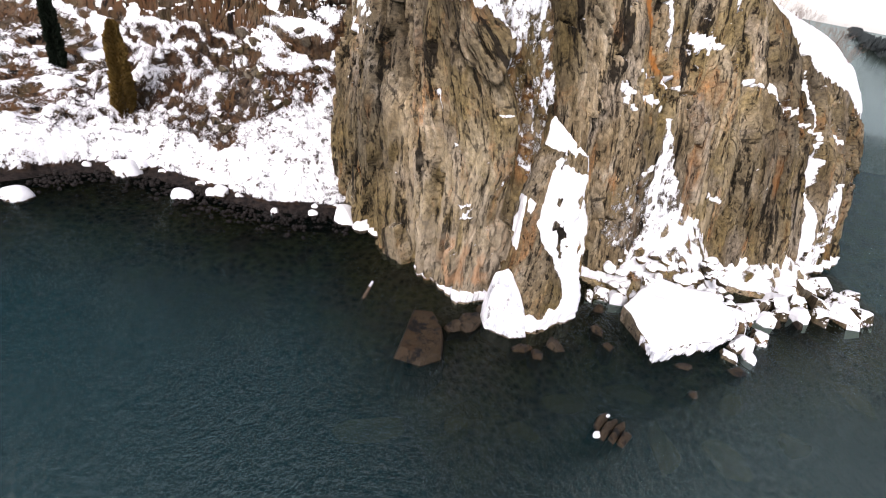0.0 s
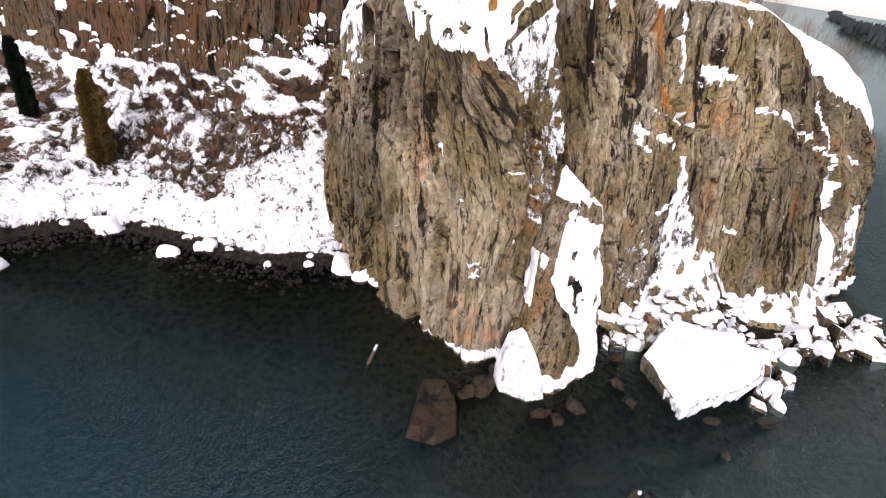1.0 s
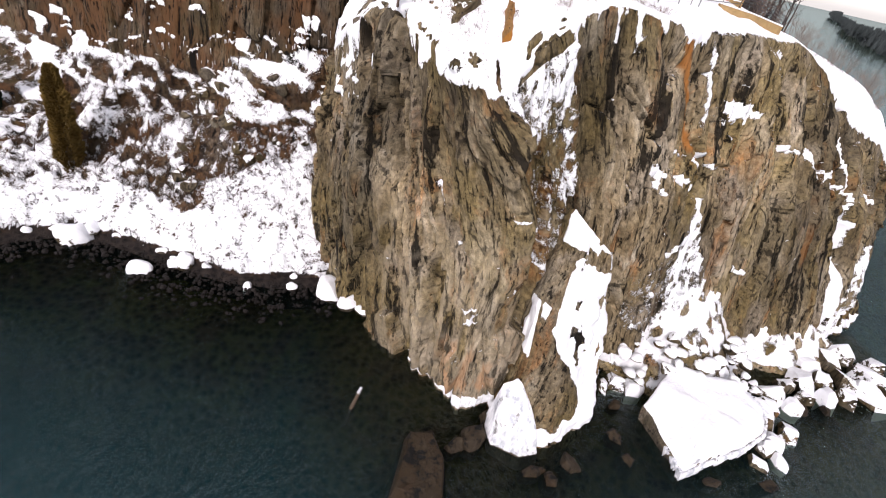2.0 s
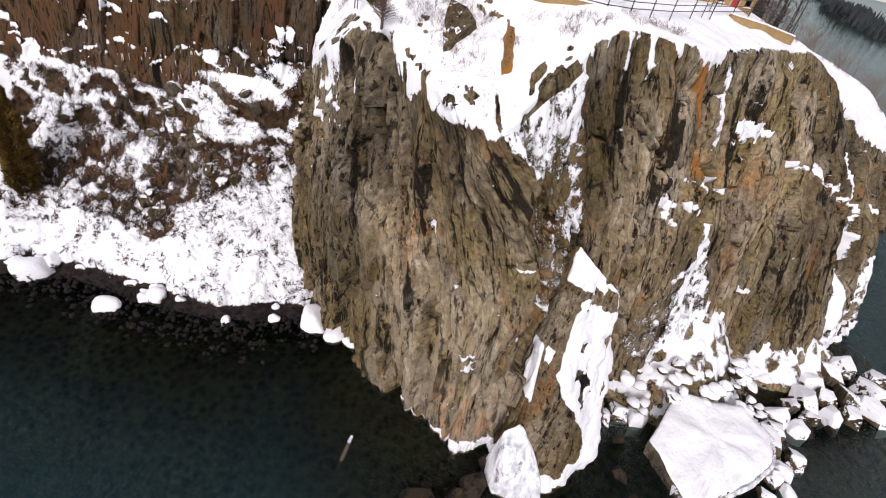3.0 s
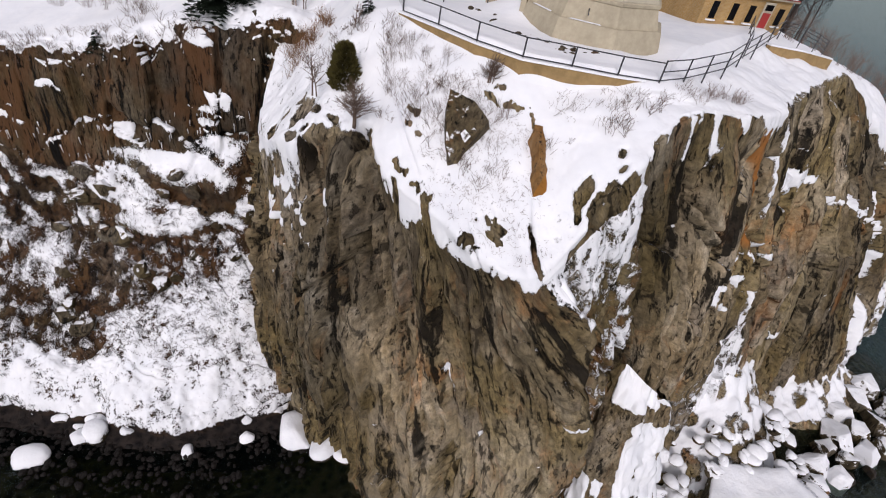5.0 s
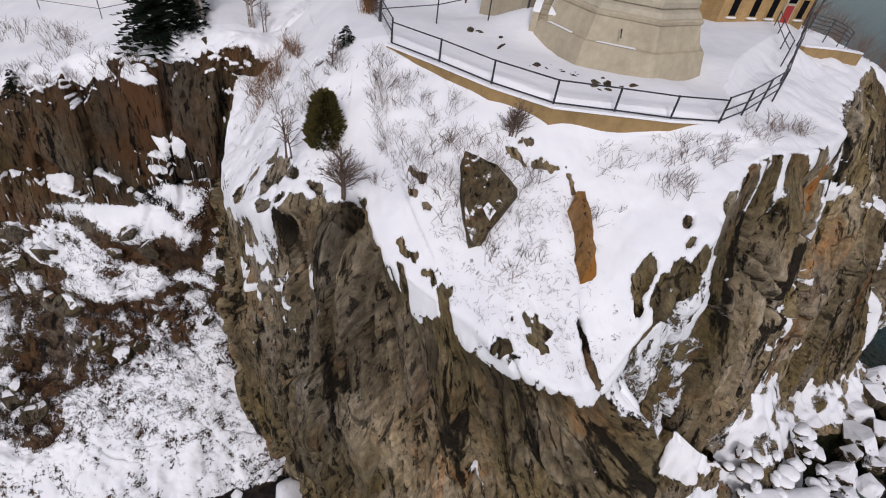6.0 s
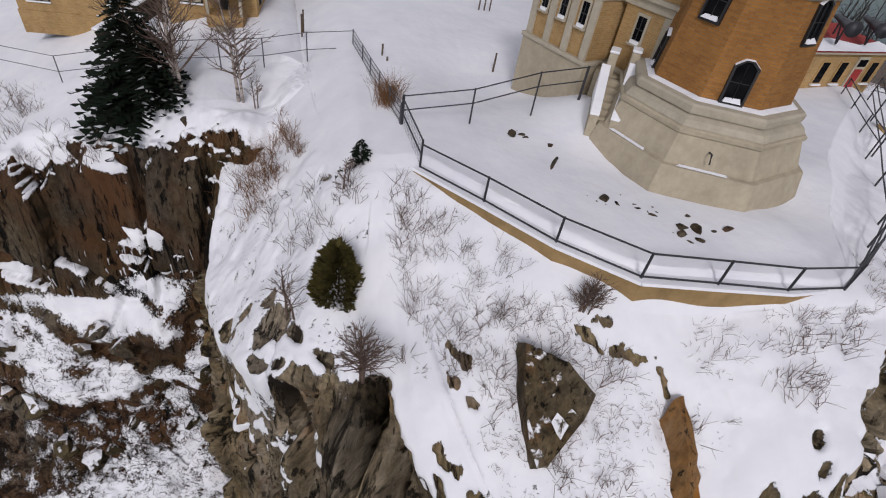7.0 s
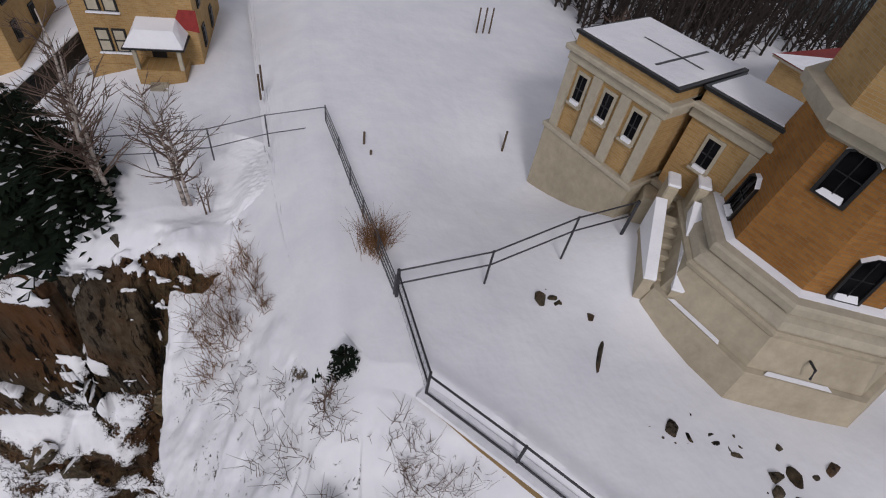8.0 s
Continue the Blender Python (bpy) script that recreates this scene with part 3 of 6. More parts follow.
jag = 0.9 * fbm(np.stack([X, 0 * X, 0 * X], -1).reshape(-1, 3) * 0.45, 3, 82).reshape(X.shape) + 0.5 * wob
Dj = D + (jag + 0.5 * fbm(np.stack([X, Y, 0 * X], -1).reshape(-1, 3) * 0.8, 3, 85).reshape(X.shape)) * (D > 0) * (1 - smooth(2, 5.5, D))
low = np.interp(Dj, [-8, -3, 0, 1.2, 1.6, 2.3, 3.2, 4], [-5, -1.4, 0.15, 0.5, 1.5, 2.5, 3.5, 4.2])
up_s = (Dj - 4) / np.maximum(B - S - 4, 1)
rise = np.interp(up_s, [0, 0.45, 0.62, 1], [0, 0.42, 0.66, 1.0])
past = Y - B
crest = np.interp(X, [-110, -50, -30, -24, -20, -16, -12], [18, 22, 25.5, 27, 28.4, 30, 31.2])
Zh = np.where(Dj >= 4, 4.2 + (crest - 10.6 - 4.2) * rise, low)
Zh = Zh + np.interp(past, [-2.6, -1.6, -0.2, 0.25, 0.8, 1.3, 3, 12, 40, 120], [0, 0.9, 1.8, 5.2, 9.6, 10.6, 11.4, 12.6, 14.0, 15.4])
cliff_x = np.interp(Y, [50, 53.8, 57.2, 62, 67], [-4, -7.4, -10.8, -13.1, -12.6])
dip = smooth(cliff_x + 0.8, cliff_x + 3.0, X) * (1 - smooth(63.5, 66.0, Y))
Zh = Zh - dip * 12
lump = np.stack([X, Y, Zh], -1).reshape(-1, 3)
mid = (smooth(2.5, 5, D) * (1 - smooth(1.5, 3.0, past)))
rough_ = fbm(lump * [0.5, 0.5, 0.3], 4, 83).reshape(X.shape)
plate, split, plane_ = [a.reshape(X.shape) for a in cells((lump + 0.4 * np.stack([wob, wob, wob], -1).reshape(-1, 3)) * [0.3, 0.3, 0.13], 87)]
plate = 1.3 * plate + 0.8 * plane_ - 0.4 * (1 - smooth(0.0, 0.06, split))
band = smooth(-0.4, 0.2, past) * (1 - smooth(1.0, 1.6, past))
shelf = smooth(0.6, 0.7, up_s + 0.1 * rough_) * (1 - smooth(-0.6, 0.0, past)) * (X > -60)
Zh = Zh + mid * (1.1 * rough_ + 0.5 * plate) * (1 - 0.5 * band) * (1 - 0.6 * shelf) + (1 - mid) * 0.15 * wob + 0.3 * mid * (1 - 0.6 * shelf) * fbm(lump * 1.5, 3, 84).reshape(X.shape)
Y = Y - band * (0.85 * plate + 0.4 * rough_) * 1.2
# Broken ledges climb to the rock band.
steep_at = np.stack([X + 1.5 * wob, 0 * X, Zh], -1).reshape(-1, 3)
knob = fbm(steep_at * [0.3, 1, 0.42], 4, 88).reshape(X.shape)
drop = knob - fbm((steep_at + np.array([0, 0, 1.0])) * [0.3, 1, 0.42], 4, 88).reshape(X.shape)
Y = Y - shelf * 2.0 * knob
near = np.argwhere((X > -11.5) & (Y > 66.5))
sheet_pts = L2[215:, 0:140:2].reshape(-1, 3)
for a in range(0, len(near), 400):
    ii = near[a:a + 400]
    px_, py_ = X[ii[:, 0], ii[:, 1]], Y[ii[:, 0], ii[:, 1]]
    best = np.argmin((sheet_pts[None, :, 0] - px_[:, None]) ** 2 + (sheet_pts[None, :, 1] - py_[:, None]) ** 2, axis=1)
    w = smooth(-11.3, -8.2, px_) * smooth(66.5, 68.5, py_)
    Zh[ii[:, 0], ii[:, 1]] = Zh[ii[:, 0], ii[:, 1]] * (1 - w) + (sheet_pts[best, 2] - 0.12 - 0.35 * smooth(-8, -6.5, px_)) * w
H = np.stack([X, Y, Zh], -1)
NH = sheet_normals(H)
hz = NH[..., 2]
fine_ = fbm(lump * [1.1, 1.1, 0.9], 4, 93).reshape(X.shape)
wavy = up_s + 0.16 * rough_ + 0.05 * fine_
low_edge = np.interp(X, [-28, -22, -14], [0.2, 0.4, 0.56])
brush = smooth(low_edge - 0.04, low_edge + 0.06, wavy) * (1 - smooth(0.66, 0.74, wavy))
brush = np.maximum(brush, 0.85 * smooth(-25, -30, X + 2 * rough_) * smooth(0.02, 0.12, up_s) * (past < 0))
zone = 0.67 + 0.33 * fine_ - 0.35 * smooth(-1.6, -0.2, X - cliff_x + rough_)
zone = zone * (1 - brush) + brush * (0.39 + 0.12 * smooth(-24, -30, X) + 0.5 * fine_ + 0.5 * rough_)
ledge_ = smooth(0.66, 0.72, up_s + 0.06 * rough_)
zone = zone * (1 - ledge_) + ledge_ * (0.47 + 1.5 * drop + 0.2 * fine_ + 0.15 * rough_)
steep = smooth(-0.15, 0.1, past)
sn = np.clip(zone, 0, 1) * (1 - steep) + steep * np.maximum(smooth(0.6, 0.85, hz + 0.25 * rough_), 0.85 * smooth(0.3, 0.42, fbm(H.reshape(-1, 3) * [0.3, 0.3, 0.55], 3, 99).reshape(X.shape)))
sn = np.where(Dj < 1.3, 0, sn)
sn = np.where((Dj >= 1.3) & (Dj < 4.2), np.maximum(sn, 0.68 + 0.45 * fine_), sn)
sn = np.where(past > 1.6, 1, sn)
H = H + np.array([0, -0.06, 0.3]) * sn[..., None]
bank = new("cove_bank", grid_mesh("cove_bank", H, {"snow": sn, "wet": 1 - smooth(1.1, 1.8, Dj + 0.5 * fine_)}))
bank.data.materials.append(M_BANK)
tagged(bank, "snowy brush-covered bank below a band of dark brown rock", "slope", kind="structure")

# ---- the lake and its bed ----
foot = np.array(curves[0])
shx = np.concatenate([np.array(SHORE)[:-2, 0], foot[foot[:, 1] < 70][80:, 0]])
shy = np.concatenate([np.array(SHORE)[:-2, 1], foot[foot[:, 1] < 70][80:, 1]])
o = np.argsort(shx)
wx_, wy_ = np.meshgrid(np.concatenate([[-4500, -800, -250], np.linspace(-120, 120, 240), [250, 800, 4500]]), np.concatenate([[-4500, -800, -150], np.linspace(-60, 120, 180), [250, 800, 4500]]))
off = np.interp(wx_, shx[o], shy[o]) - wy_ + 3 * fbm(np.stack([wx_, wy_, 0 * wx_], -1).reshape(-1, 3) * 0.12, 3, 97).reshape(wx_.shape)
murk = np.where((wx_ > 60) | (wy_ > 60), 0.5, 0.02 + (0.38 + 0.27 * smooth(12, -25, wx_)) * smooth(4, 30, off))
lake = new("water", grid_mesh("water", np.stack([wx_, wy_, 0 * wx_], -1), {"deep": murk}))
lake.data.materials.append(M_WATER)
tagged(lake, "dark teal rippled lake water", "lake", kind="structure")
gx, gy = np.meshgrid(np.linspace(-140, 160, 220), np.linspace(-60, 120, 160))
off = np.interp(gx, shx[o], shy[o]) - gy
depth = np.interp(off, [-5, 0, 3, 9, 16, 30, 60], [-0.2, 0.4, 0.9, 1.8, 3.2, 7.0, 12.0])
depth = depth + 0.5 * fbm(np.stack([gx, gy, 0 * gx], -1).reshape(-1, 3) * 0.2, 3, 95).reshape(gx.shape)
bed = new("lake_bed", grid_mesh("lake_bed", np.stack([gx, gy, -np.maximum(depth, 0.3)], -1), {"deep": smooth(1.0, 7, depth)}))
bed.data.materials.append(M_BED)
tagged(bed, "brown gravel lake bed under clear water", "lake bed", kind="structure")

# ---- more materials ----


def plain(name, col, rough=0.7, metal=0.0, scale=6.0, vary=0.25, bump=0.01):
    """A painted or cast surface with stains at two scales."""
    k = Mat(name, rough, metal)
    a = k.noise(scale, (1, 1, 1), 5, 0.65)
    b = k.noise(scale * 0.12, (1, 1, 0.5), 4, 0.6)
    f = k.ramp(k.mix(0.5, a, b), (0.3, 1 - vary), (0.7, 1 + vary * 0.5))
    k.color(k.mix(1.0, col, f, "MULTIPLY"))
    return k.bump(a, bump).m


def brick(name, c1, c2, mortar):
    k = Mat(name, 0.85)
    mp = k.node("ShaderNodeMapping")
    k.link(k.t.nodes.new("ShaderNodeTexCoord").outputs["UV"], mp.inputs[0])
    n = k.node("ShaderNodeTexBrick", Scale=1.0)
    n.inputs["Brick Width"].default_value, n.inputs["Row Height"].default_value, n.inputs["Mortar Size"].default_value = 0.23, 0.085, 0.008
    n.inputs["Color1"].default_value, n.inputs["Color2"].default_value, n.inputs["Mortar"].default_value = (*c1, 1), (*c2, 1), (*mortar, 1)
    k.link(mp.outputs[0], n.inputs[0])
    stain = k.ramp(k.noise(0.7, (1, 1, 0.4), 5, 0.65), (0.3, 0.72), (0.7, 1.12))
    k.color(k.mix(1.0, n.outputs[0], stain, "MULTIPLY"))
    inv = k.math("SUBTRACT", 1.0, n.outputs[1])
    return k.bump(inv, 0.012).m


def capped(name, dark, wet):
    """Loose rock with snow on the sides that face up."""
    k = Mat(name, 0.8)
    c, streak, grain, crack = rock_colour(k, dark)
    geo = k.t.nodes.new("ShaderNodeNewGeometry")
    sep = k.node("ShaderNodeSeparateXYZ")
    k.link(geo.outputs["Normal"], sep.inputs[0])
    up = k.math("ADD", sep.outputs[2], k.math("MULTIPLY", k.math("SUBTRACT", k.noise(1.7, (1, 1, 1), 5, 0.65), 0.5), 0.9))
    mask = k.ramp(up, (wet, 0.0), (wet + 0.06, 1.0))
    k.color(k.mix(mask, c, snow_colour(k)))
    h = k.mix(mask, grain, k.math("MULTIPLY", k.noise(1.4, (1, 1, 1), 5, 0.6), 1.3))
    return k.bump(h, 0.1).m


M_BARE = capped("bare_dark_stone", 0.22, 1.5)
M_BRICK = brick("orange_brick", (0.36, 0.16, 0.04), (0.27, 0.115, 0.029), (0.25, 0.17, 0.09))
M_BUFF = brick("buff_brick", (0.48, 0.31, 0.13), (0.4, 0.24, 0.09), (0.45, 0.34, 0.2))
M_CONC = plain("weathered_cream_concrete", (0.42, 0.365, 0.265), 0.85, 0, 3.0, 0.3, 0.02)
M_TRIM = plain("pale_concrete_trim", (0.43, 0.385, 0.295), 0.8, 0, 4.0, 0.25, 0.01)
M_WALL = plain("tan_retaining_concrete", (0.36, 0.24, 0.11), 0.9, 0, 2.0, 0.45, 0.03)
M_STEEL = plain("dark_fence_steel", (0.045, 0.045, 0.05), 0.5, 0.4, 9, 0.3, 0.002)
M_GREYSTEEL = plain("grey_fence_pipe", (0.12, 0.12, 0.13), 0.5, 0.5, 9, 0.3, 0.002)
M_BLACK = plain("black_painted_wood", (0.012, 0.012, 0.013), 0.45, 0, 9, 0.3, 0.003)
M_RED = plain("red_door_paint", (0.35, 0.03, 0.025), 0.5, 0, 6, 0.25, 0.004)
M_REDROOF = plain("red_roof_shingles", (0.3, 0.045, 0.04), 0.75, 0, 5, 0.35, 0.02)
M_WOOD = plain("grey_driftwood", (0.11, 0.08, 0.055), 0.9, 0, 5, 0.4, 0.02)
M_TWIG = plain("brown_bare_twigs", (0.16, 0.112, 0.088), 0.9, 0, 8, 0.4, 0.003)
M_STRAW = plain("dry_tan_grass", (0.2, 0.105, 0.05), 0.9, 0, 6, 0.4, 0.003)
M_BARK = plain("dark_conifer_bark", (0.07, 0.05, 0.035), 0.9, 0, 8, 0.4, 0.02)
M_NEEDLE = plain("dark_spruce_needles", (0.011, 0.018, 0.01), 0.8, 0, 4, 0.5, 0.01)
M_OLIVE = plain("winter_olive_cedar_leaves", (0.075, 0.062, 0.018), 0.85, 0, 3, 0.5, 0.01)

k = Mat("birch_bark", 0.7)
k.color(k.ramp(k.noise(3, (1, 1, 4), 5, 0.7), (0.36, (0.06, 0.05, 0.045)), (0.5, (0.4, 0.35, 0.31))))
M_BIRCH = k.bump(k.noise(6), 0.01).m

k = Mat("window_glass", 0.06)
k.color(k.ramp(k.noise(2.0), (0.3, (0.003, 0.003, 0.004)), (0.8, (0.012, 0.012, 0.013))))
k.b.inputs["Specular IOR Level"].default_value = 0.05
M_GLASS = k.m

k = Mat("lying_snow", 0.6)
k.color(snow_colour(k))
M_SNOW = k.bump(k.noise(1.2, (1, 1, 1), 5, 0.55), 0.1).bump(k.noise(9), 0.01).m


M_CAPPED = capped("snow_capped_rock", 0.34, 0.42)
M_SLAB = capped("slab_rock_with_snow", 0.4, 0.5)
M_ICEROCK = capped("ice_glazed_rock", 0.6, -0.15)
M_LEDGE = capped("half_bare_rock", 0.36, 1.2)
k = Mat("orange_stained_rock", 0.85)
c, streak, grain, crack = rock_colour(k, 0.5)
M_ORANGE = k.color(k.mix(k.ramp(grain, (0.35, 0.05), (0.6, 0.85)), c, (0.29, 0.118, 0.018))).bump(grain, 0.1).m


# ---- mesh helpers ----


def thing(name, at, label, category, group="", kind=""):
    ob = new(name)
    ob.location = at
    return tagged(ob, label, category, group, kind)


def mesh_of(name, verts, faces, material, smooth_=False):
    me = bpy.data.meshes.new(name)
    me.from_pydata([tuple(map(float, v)) for v in verts], [], faces)
    me.materials.append(material)
    if smooth_:
        me.polygons.foreach_set("use_smooth", [True] * len(me.polygons))
    me.update()
    return me


def part(name, bm, material, parent, label=""):
    """Links a bmesh as one mesh object under a thing or a part."""
    me = bpy.data.meshes.new(name)
    bm.to_mesh(me)
    bm.free()
    me.materials.append(material)
    ob = new(name, me)
    ob.parent = parent
    return tagged(ob, label)


def part_of(name, verts, faces, material, parent, label="", smooth_=False):
    ob = new(name, mesh_of(name, verts, faces, material, smooth_))
    ob.parent = parent
    return tagged(ob, label)


def box(sx, sy, sz, m=None, bevel=0.01):
    bm = bmesh.new()
    bmesh.ops.create_cube(bm, size=1)
    bmesh.ops.transform(bm, matrix=(m or Matrix()) @ Matrix.Diagonal((sx, sy, sz, 1)), verts=bm.verts)
    if bevel:
        bmesh.ops.bevel(bm, geom=bm.edges[:], offset=min(bevel, 0.3 * min(sx, sy, sz)), segments=1, affect="EDGES")
    return bm


def tube(path, radii, sides=6, verts=None, faces=None):
    """A tapered tube along a path, added to the lists."""
    verts = [] if verts is None else verts
    faces = [] if faces is None else faces
    path = [Vector(p) for p in path]
    base = len(verts)
    for i, p in enumerate(path):
        d = (path[min(i + 1, len(path) - 1)] - path[max(i - 1, 0)]).normalized()
        a = d.orthogonal().normalized()
        b = d.cross(a)
        r = radii[i] if isinstance(radii, (list, tuple)) else radii
        for s in range(sides):
            t = 2 * math.pi * s / sides
            verts.append(p + a * (r * math.cos(t)) + b * (r * math.sin(t)))
    for i in range(len(path) - 1):
        for s in range(sides):
            n = (s + 1) % sides
            faces.append((base + i * sides + s, base + i * sides + n, base + (i + 1) * sides + n, base + (i + 1) * sides + s))
    faces.append(tuple(base + s for s in range(sides))[::-1])
    faces.append(tuple(base + (len(path) - 1) * sides + s for s in range(sides)))
    return verts, faces


def between(a, b, width, depth, bevel=0.005):
    """A bar from a to b."""
    a, b = Vector(a), Vector(b)
    m = Matrix.Translation((a + b) / 2) @ (b - a).to_track_quat("Z", "Y").to_matrix().to_4x4()
    return box(width, depth, (b - a).length, m, bevel)


def rings(name, outline_at, levels, material, parent, label="", uv=False, cap=True):
    """A solid whose outline at each level is outline_at(level)."""
    verts, faces = [], []
    n = 0
    for lv in levels:
        o = outline_at(lv)
        n = len(o)
        verts += o
    for i in range(len(levels) - 1):
        for s in range(n):
            t = (s + 1) % n
            faces.append((i * n + s, i * n + t, (i + 1) * n + t, (i + 1) * n + s))
    if cap:
        faces.append(tuple(range((len(levels) - 1) * n, len(levels) * n)))
        faces.append(tuple(range(n))[::-1])
    ob = part_of(name, verts, faces, material, parent, label)
    if uv:
        wall_uv(ob.data)
    return ob


def wall_uv(me):
    """Lays metres along and up each wall, for brickwork."""
    lay = me.uv_layers.new(name="UVMap")
    for p in me.polygons:
        nrm = p.normal
        side = Vector((-nrm.y, nrm.x, 0))
        side = side.normalized() if side.length > 1e-4 else Vector((1, 0, 0))
        for li in p.loop_indices:
            co = me.vertices[me.loops[li].vertex_index].co
            lay.data[li].uv = (co.dot(side), co.z)


rng = random.Random(11)


def angular_rock(seed, planes=11, rounded=0.0, subdiv=2):
    """Vertices and faces of a unit rock: a ball cut by random planes."""
    r = random.Random(seed)
    bm = bmesh.new()
    bmesh.ops.create_icosphere(bm, subdivisions=subdiv, radius=1.0)
    cuts = []
    for _ in range(planes):
        d = Vector((r.gauss(0, 1), r.gauss(0, 1), r.gauss(0, 0.8))).normalized()
        cuts.append((d, r.uniform(0.4, 0.75) + rounded * 0.3))
    for v in bm.verts:
        for d, lim in cuts:
            over = v.co.dot(d) - lim
            if over > 0:
                v.co -= d * over * (1 - 0.3 * rounded)
        v.co += v.co.normalized() * 0.05 * noise.noise(v.co * 3 + Vector((seed, 0, 0)))
    me = bpy.data.meshes.new("rock")
    bm.to_mesh(me)
    bm.free()
    me.polygons.foreach_set("use_smooth", [rounded > 0.5] * len(me.polygons))
    return me


ROCKS = {}


def rock_mesh(material, seed, rounded=0.0, subdiv=2):
    key = (material.name, seed, rounded, subdiv)
    if key not in ROCKS:
        me = angular_rock(seed, 11, rounded, subdiv)
        me.materials.append(material)
        ROCKS[key] = me
    return ROCKS[key]


def boulder(x, y, z, sx, sy, sz, turn, material, seed, label, group, rounded=0.0, tip=(0, 0), name="boulder", subdiv=2):
    ob = new(name, rock_mesh(material, seed, rounded, subdiv))
    ob.matrix_world = pose(x, y, z, tip[0], tip[1], turn) @ Matrix.Diagonal((sx, sy, sz, 1))
    return tagged(ob, label, "boulder" if name == "boulder" else name.replace("_", " "), group)


# ---- the leaning buttress at the foot of the prow ----
BUTTRESS = [[(5.8, 43.6, -1.5), (6.8, 44.2, 5), (7.4, 45.4, 12), (8.6, 47.4, 19)],
            [(6.4, 37.8, -1.5), (7.5, 40.8, 5.5), (7.8, 43.3, 12.5), (9.1, 46.3, 19.6)],
            [(10.6, 37.8, -1.5), (10.8, 39.2, 5), (9.9, 42.2, 12), (10.6, 45.4, 18.4)],
            [(15.6, 40.2, -1.5), (15.6, 42.2, 3.5), (15.0, 43.9, 9), (13.0, 44.9, 16.6)],
            [(18.0, 46.5, -1.5), (16.8, 47, 5), (15.4, 47.5, 11), (13.8, 48, 16.2)]]
cols = np.stack([spline(c, 90) for c in BUTTRESS], 1)
Bt = np.stack([np.stack([np.interp(np.linspace(0, 4, 110), range(5), cols[i, :, a]) for a in range(3)], -1) for i in range(90)])
NB = sheet_normals(Bt)
fl = Bt.reshape(-1, 3)
pl = fbm(fl * [0.7, 0.7, 0.3], 3, 101) * 3
pl = (np.floor(pl) + smooth(0.7, 1, pl - np.floor(pl))) / 3
Bt = Bt + NB * (0.55 * pl + 0.12 * fbm(fl * 2.2, 4, 103) - 0.25 * (1 - smooth(0, 0.05, np.abs(fbm(fl * [0.9, 0.9, 0.25], 2, 105))))).reshape(Bt.shape[:2])[..., None]
s4 = np.linspace(0, 4, 110)[None, :] * np.ones((90, 1))
patch = fbm(fl * [0.8, 0.8, 0.8], 3, 107).reshape(s4.shape)
zb = Bt[..., 2]
up_b = np.linspace(0, 1, 90)[:, None] * np.ones_like(s4) + 0.03 * patch
wide_b = smooth(0.95, 1.1, s4 + 0.1 * patch) * (1 - smooth(3.1, 3.3, s4 + 0.05 * patch))
bound = np.interp(s4, [0.9, 1.4, 2.0, 2.5, 2.75], [0.62, 0.6, 0.5, 0.36, 0.0])
sb = smooth(-0.02, 0.02, up_b - bound) * wide_b
hollow = smooth(0.66, 0.68, up_b) * (1 - smooth(0.87, 0.89, up_b - 0.04 * (s4 - 1))) * (1 - smooth(1.75, 1.95, s4 + 0.3 * (0.87 - up_b)))
sb = sb * (1 - 0.95 * smooth(0.2, 0.3, fbm(fl * [0.9, 0.9, 0.5] + 4, 3, 109).reshape(s4.shape))) * (1 - hollow)
sb = np.maximum(sb, smooth(0.45, 0.5, s4 + 0.15 * patch) * (1 - smooth(1.05, 1.15, s4)) * smooth(0.42, 0.46, up_b) * (1 - smooth(0.64, 0.68, up_b)))
skirt = np.interp(s4, [0.3, 0.6, 0.9, 1.2, 1.4, 1.7, 2.2, 2.5, 2.95, 3.3, 4], [1, 2.2, 3.2, 2.6, 1.9, 1.6, 2.0, 2.8, 4.4, 3.0, 1])
sb = np.maximum(sb, 1 - smooth(-0.2, 0.1, zb - skirt + 0.7 * patch))
sb = sb * smooth(0.05, 0.35, zb)
Bt = Bt + (NB * (0.12 + 0.22 * (1 - smooth(1.5, 3.5, Bt[..., 2:])) * (1 + 2 * patch[..., None])) + np.array([0, 0, 0.2])) * sb[..., None]
butt = new("buttress", grid_mesh("buttress", Bt, {"snow": sb}, flip=False))
butt.data.materials.append(rock_and_snow("buttress_rock_with_snow", 0.4, 0.62))
tagged(butt, "leaning brown rock buttress with snow on its shoulder", "rock", kind="structure")

# ---- the icy scree below the snow gully, and its boulders ----
gx, gy = np.meshgrid(np.linspace(19, 58, 170), np.linspace(38, 57, 90))
pp = np.stack([gx, gy, 0 * gx], -1).reshape(-1, 3)
cl = np.interp(gx, [19, 24.5, 29.5, 35.5, 43, 51.5, 58], [49, 51, 51.8, 52.8, 54, 56.5, 60])
peak = np.interp(gx, [19, 22, 25, 29, 33, 36, 39, 44, 48, 53, 58], [0.6, 2.0, 5.0, 8.6, 7.6, 3.0, 1.6, 3.6, 4.4, 2.8, 0.5])
run = np.interp(gx, [19, 22, 25, 29, 33, 37, 40, 44, 48, 53, 58], [2, 4, 7.5, 9.0, 7.5, 4.2, 3.2, 4.2, 4.6, 3.4, 2])
t = np.clip((cl + 1.5 - gy) / (run + 1.5), -0.2, 4)
hz_ = (peak + 2 * (t > 1)) * np.sign(1 - t) * np.abs(1 - t) ** 1.15 - 0.35
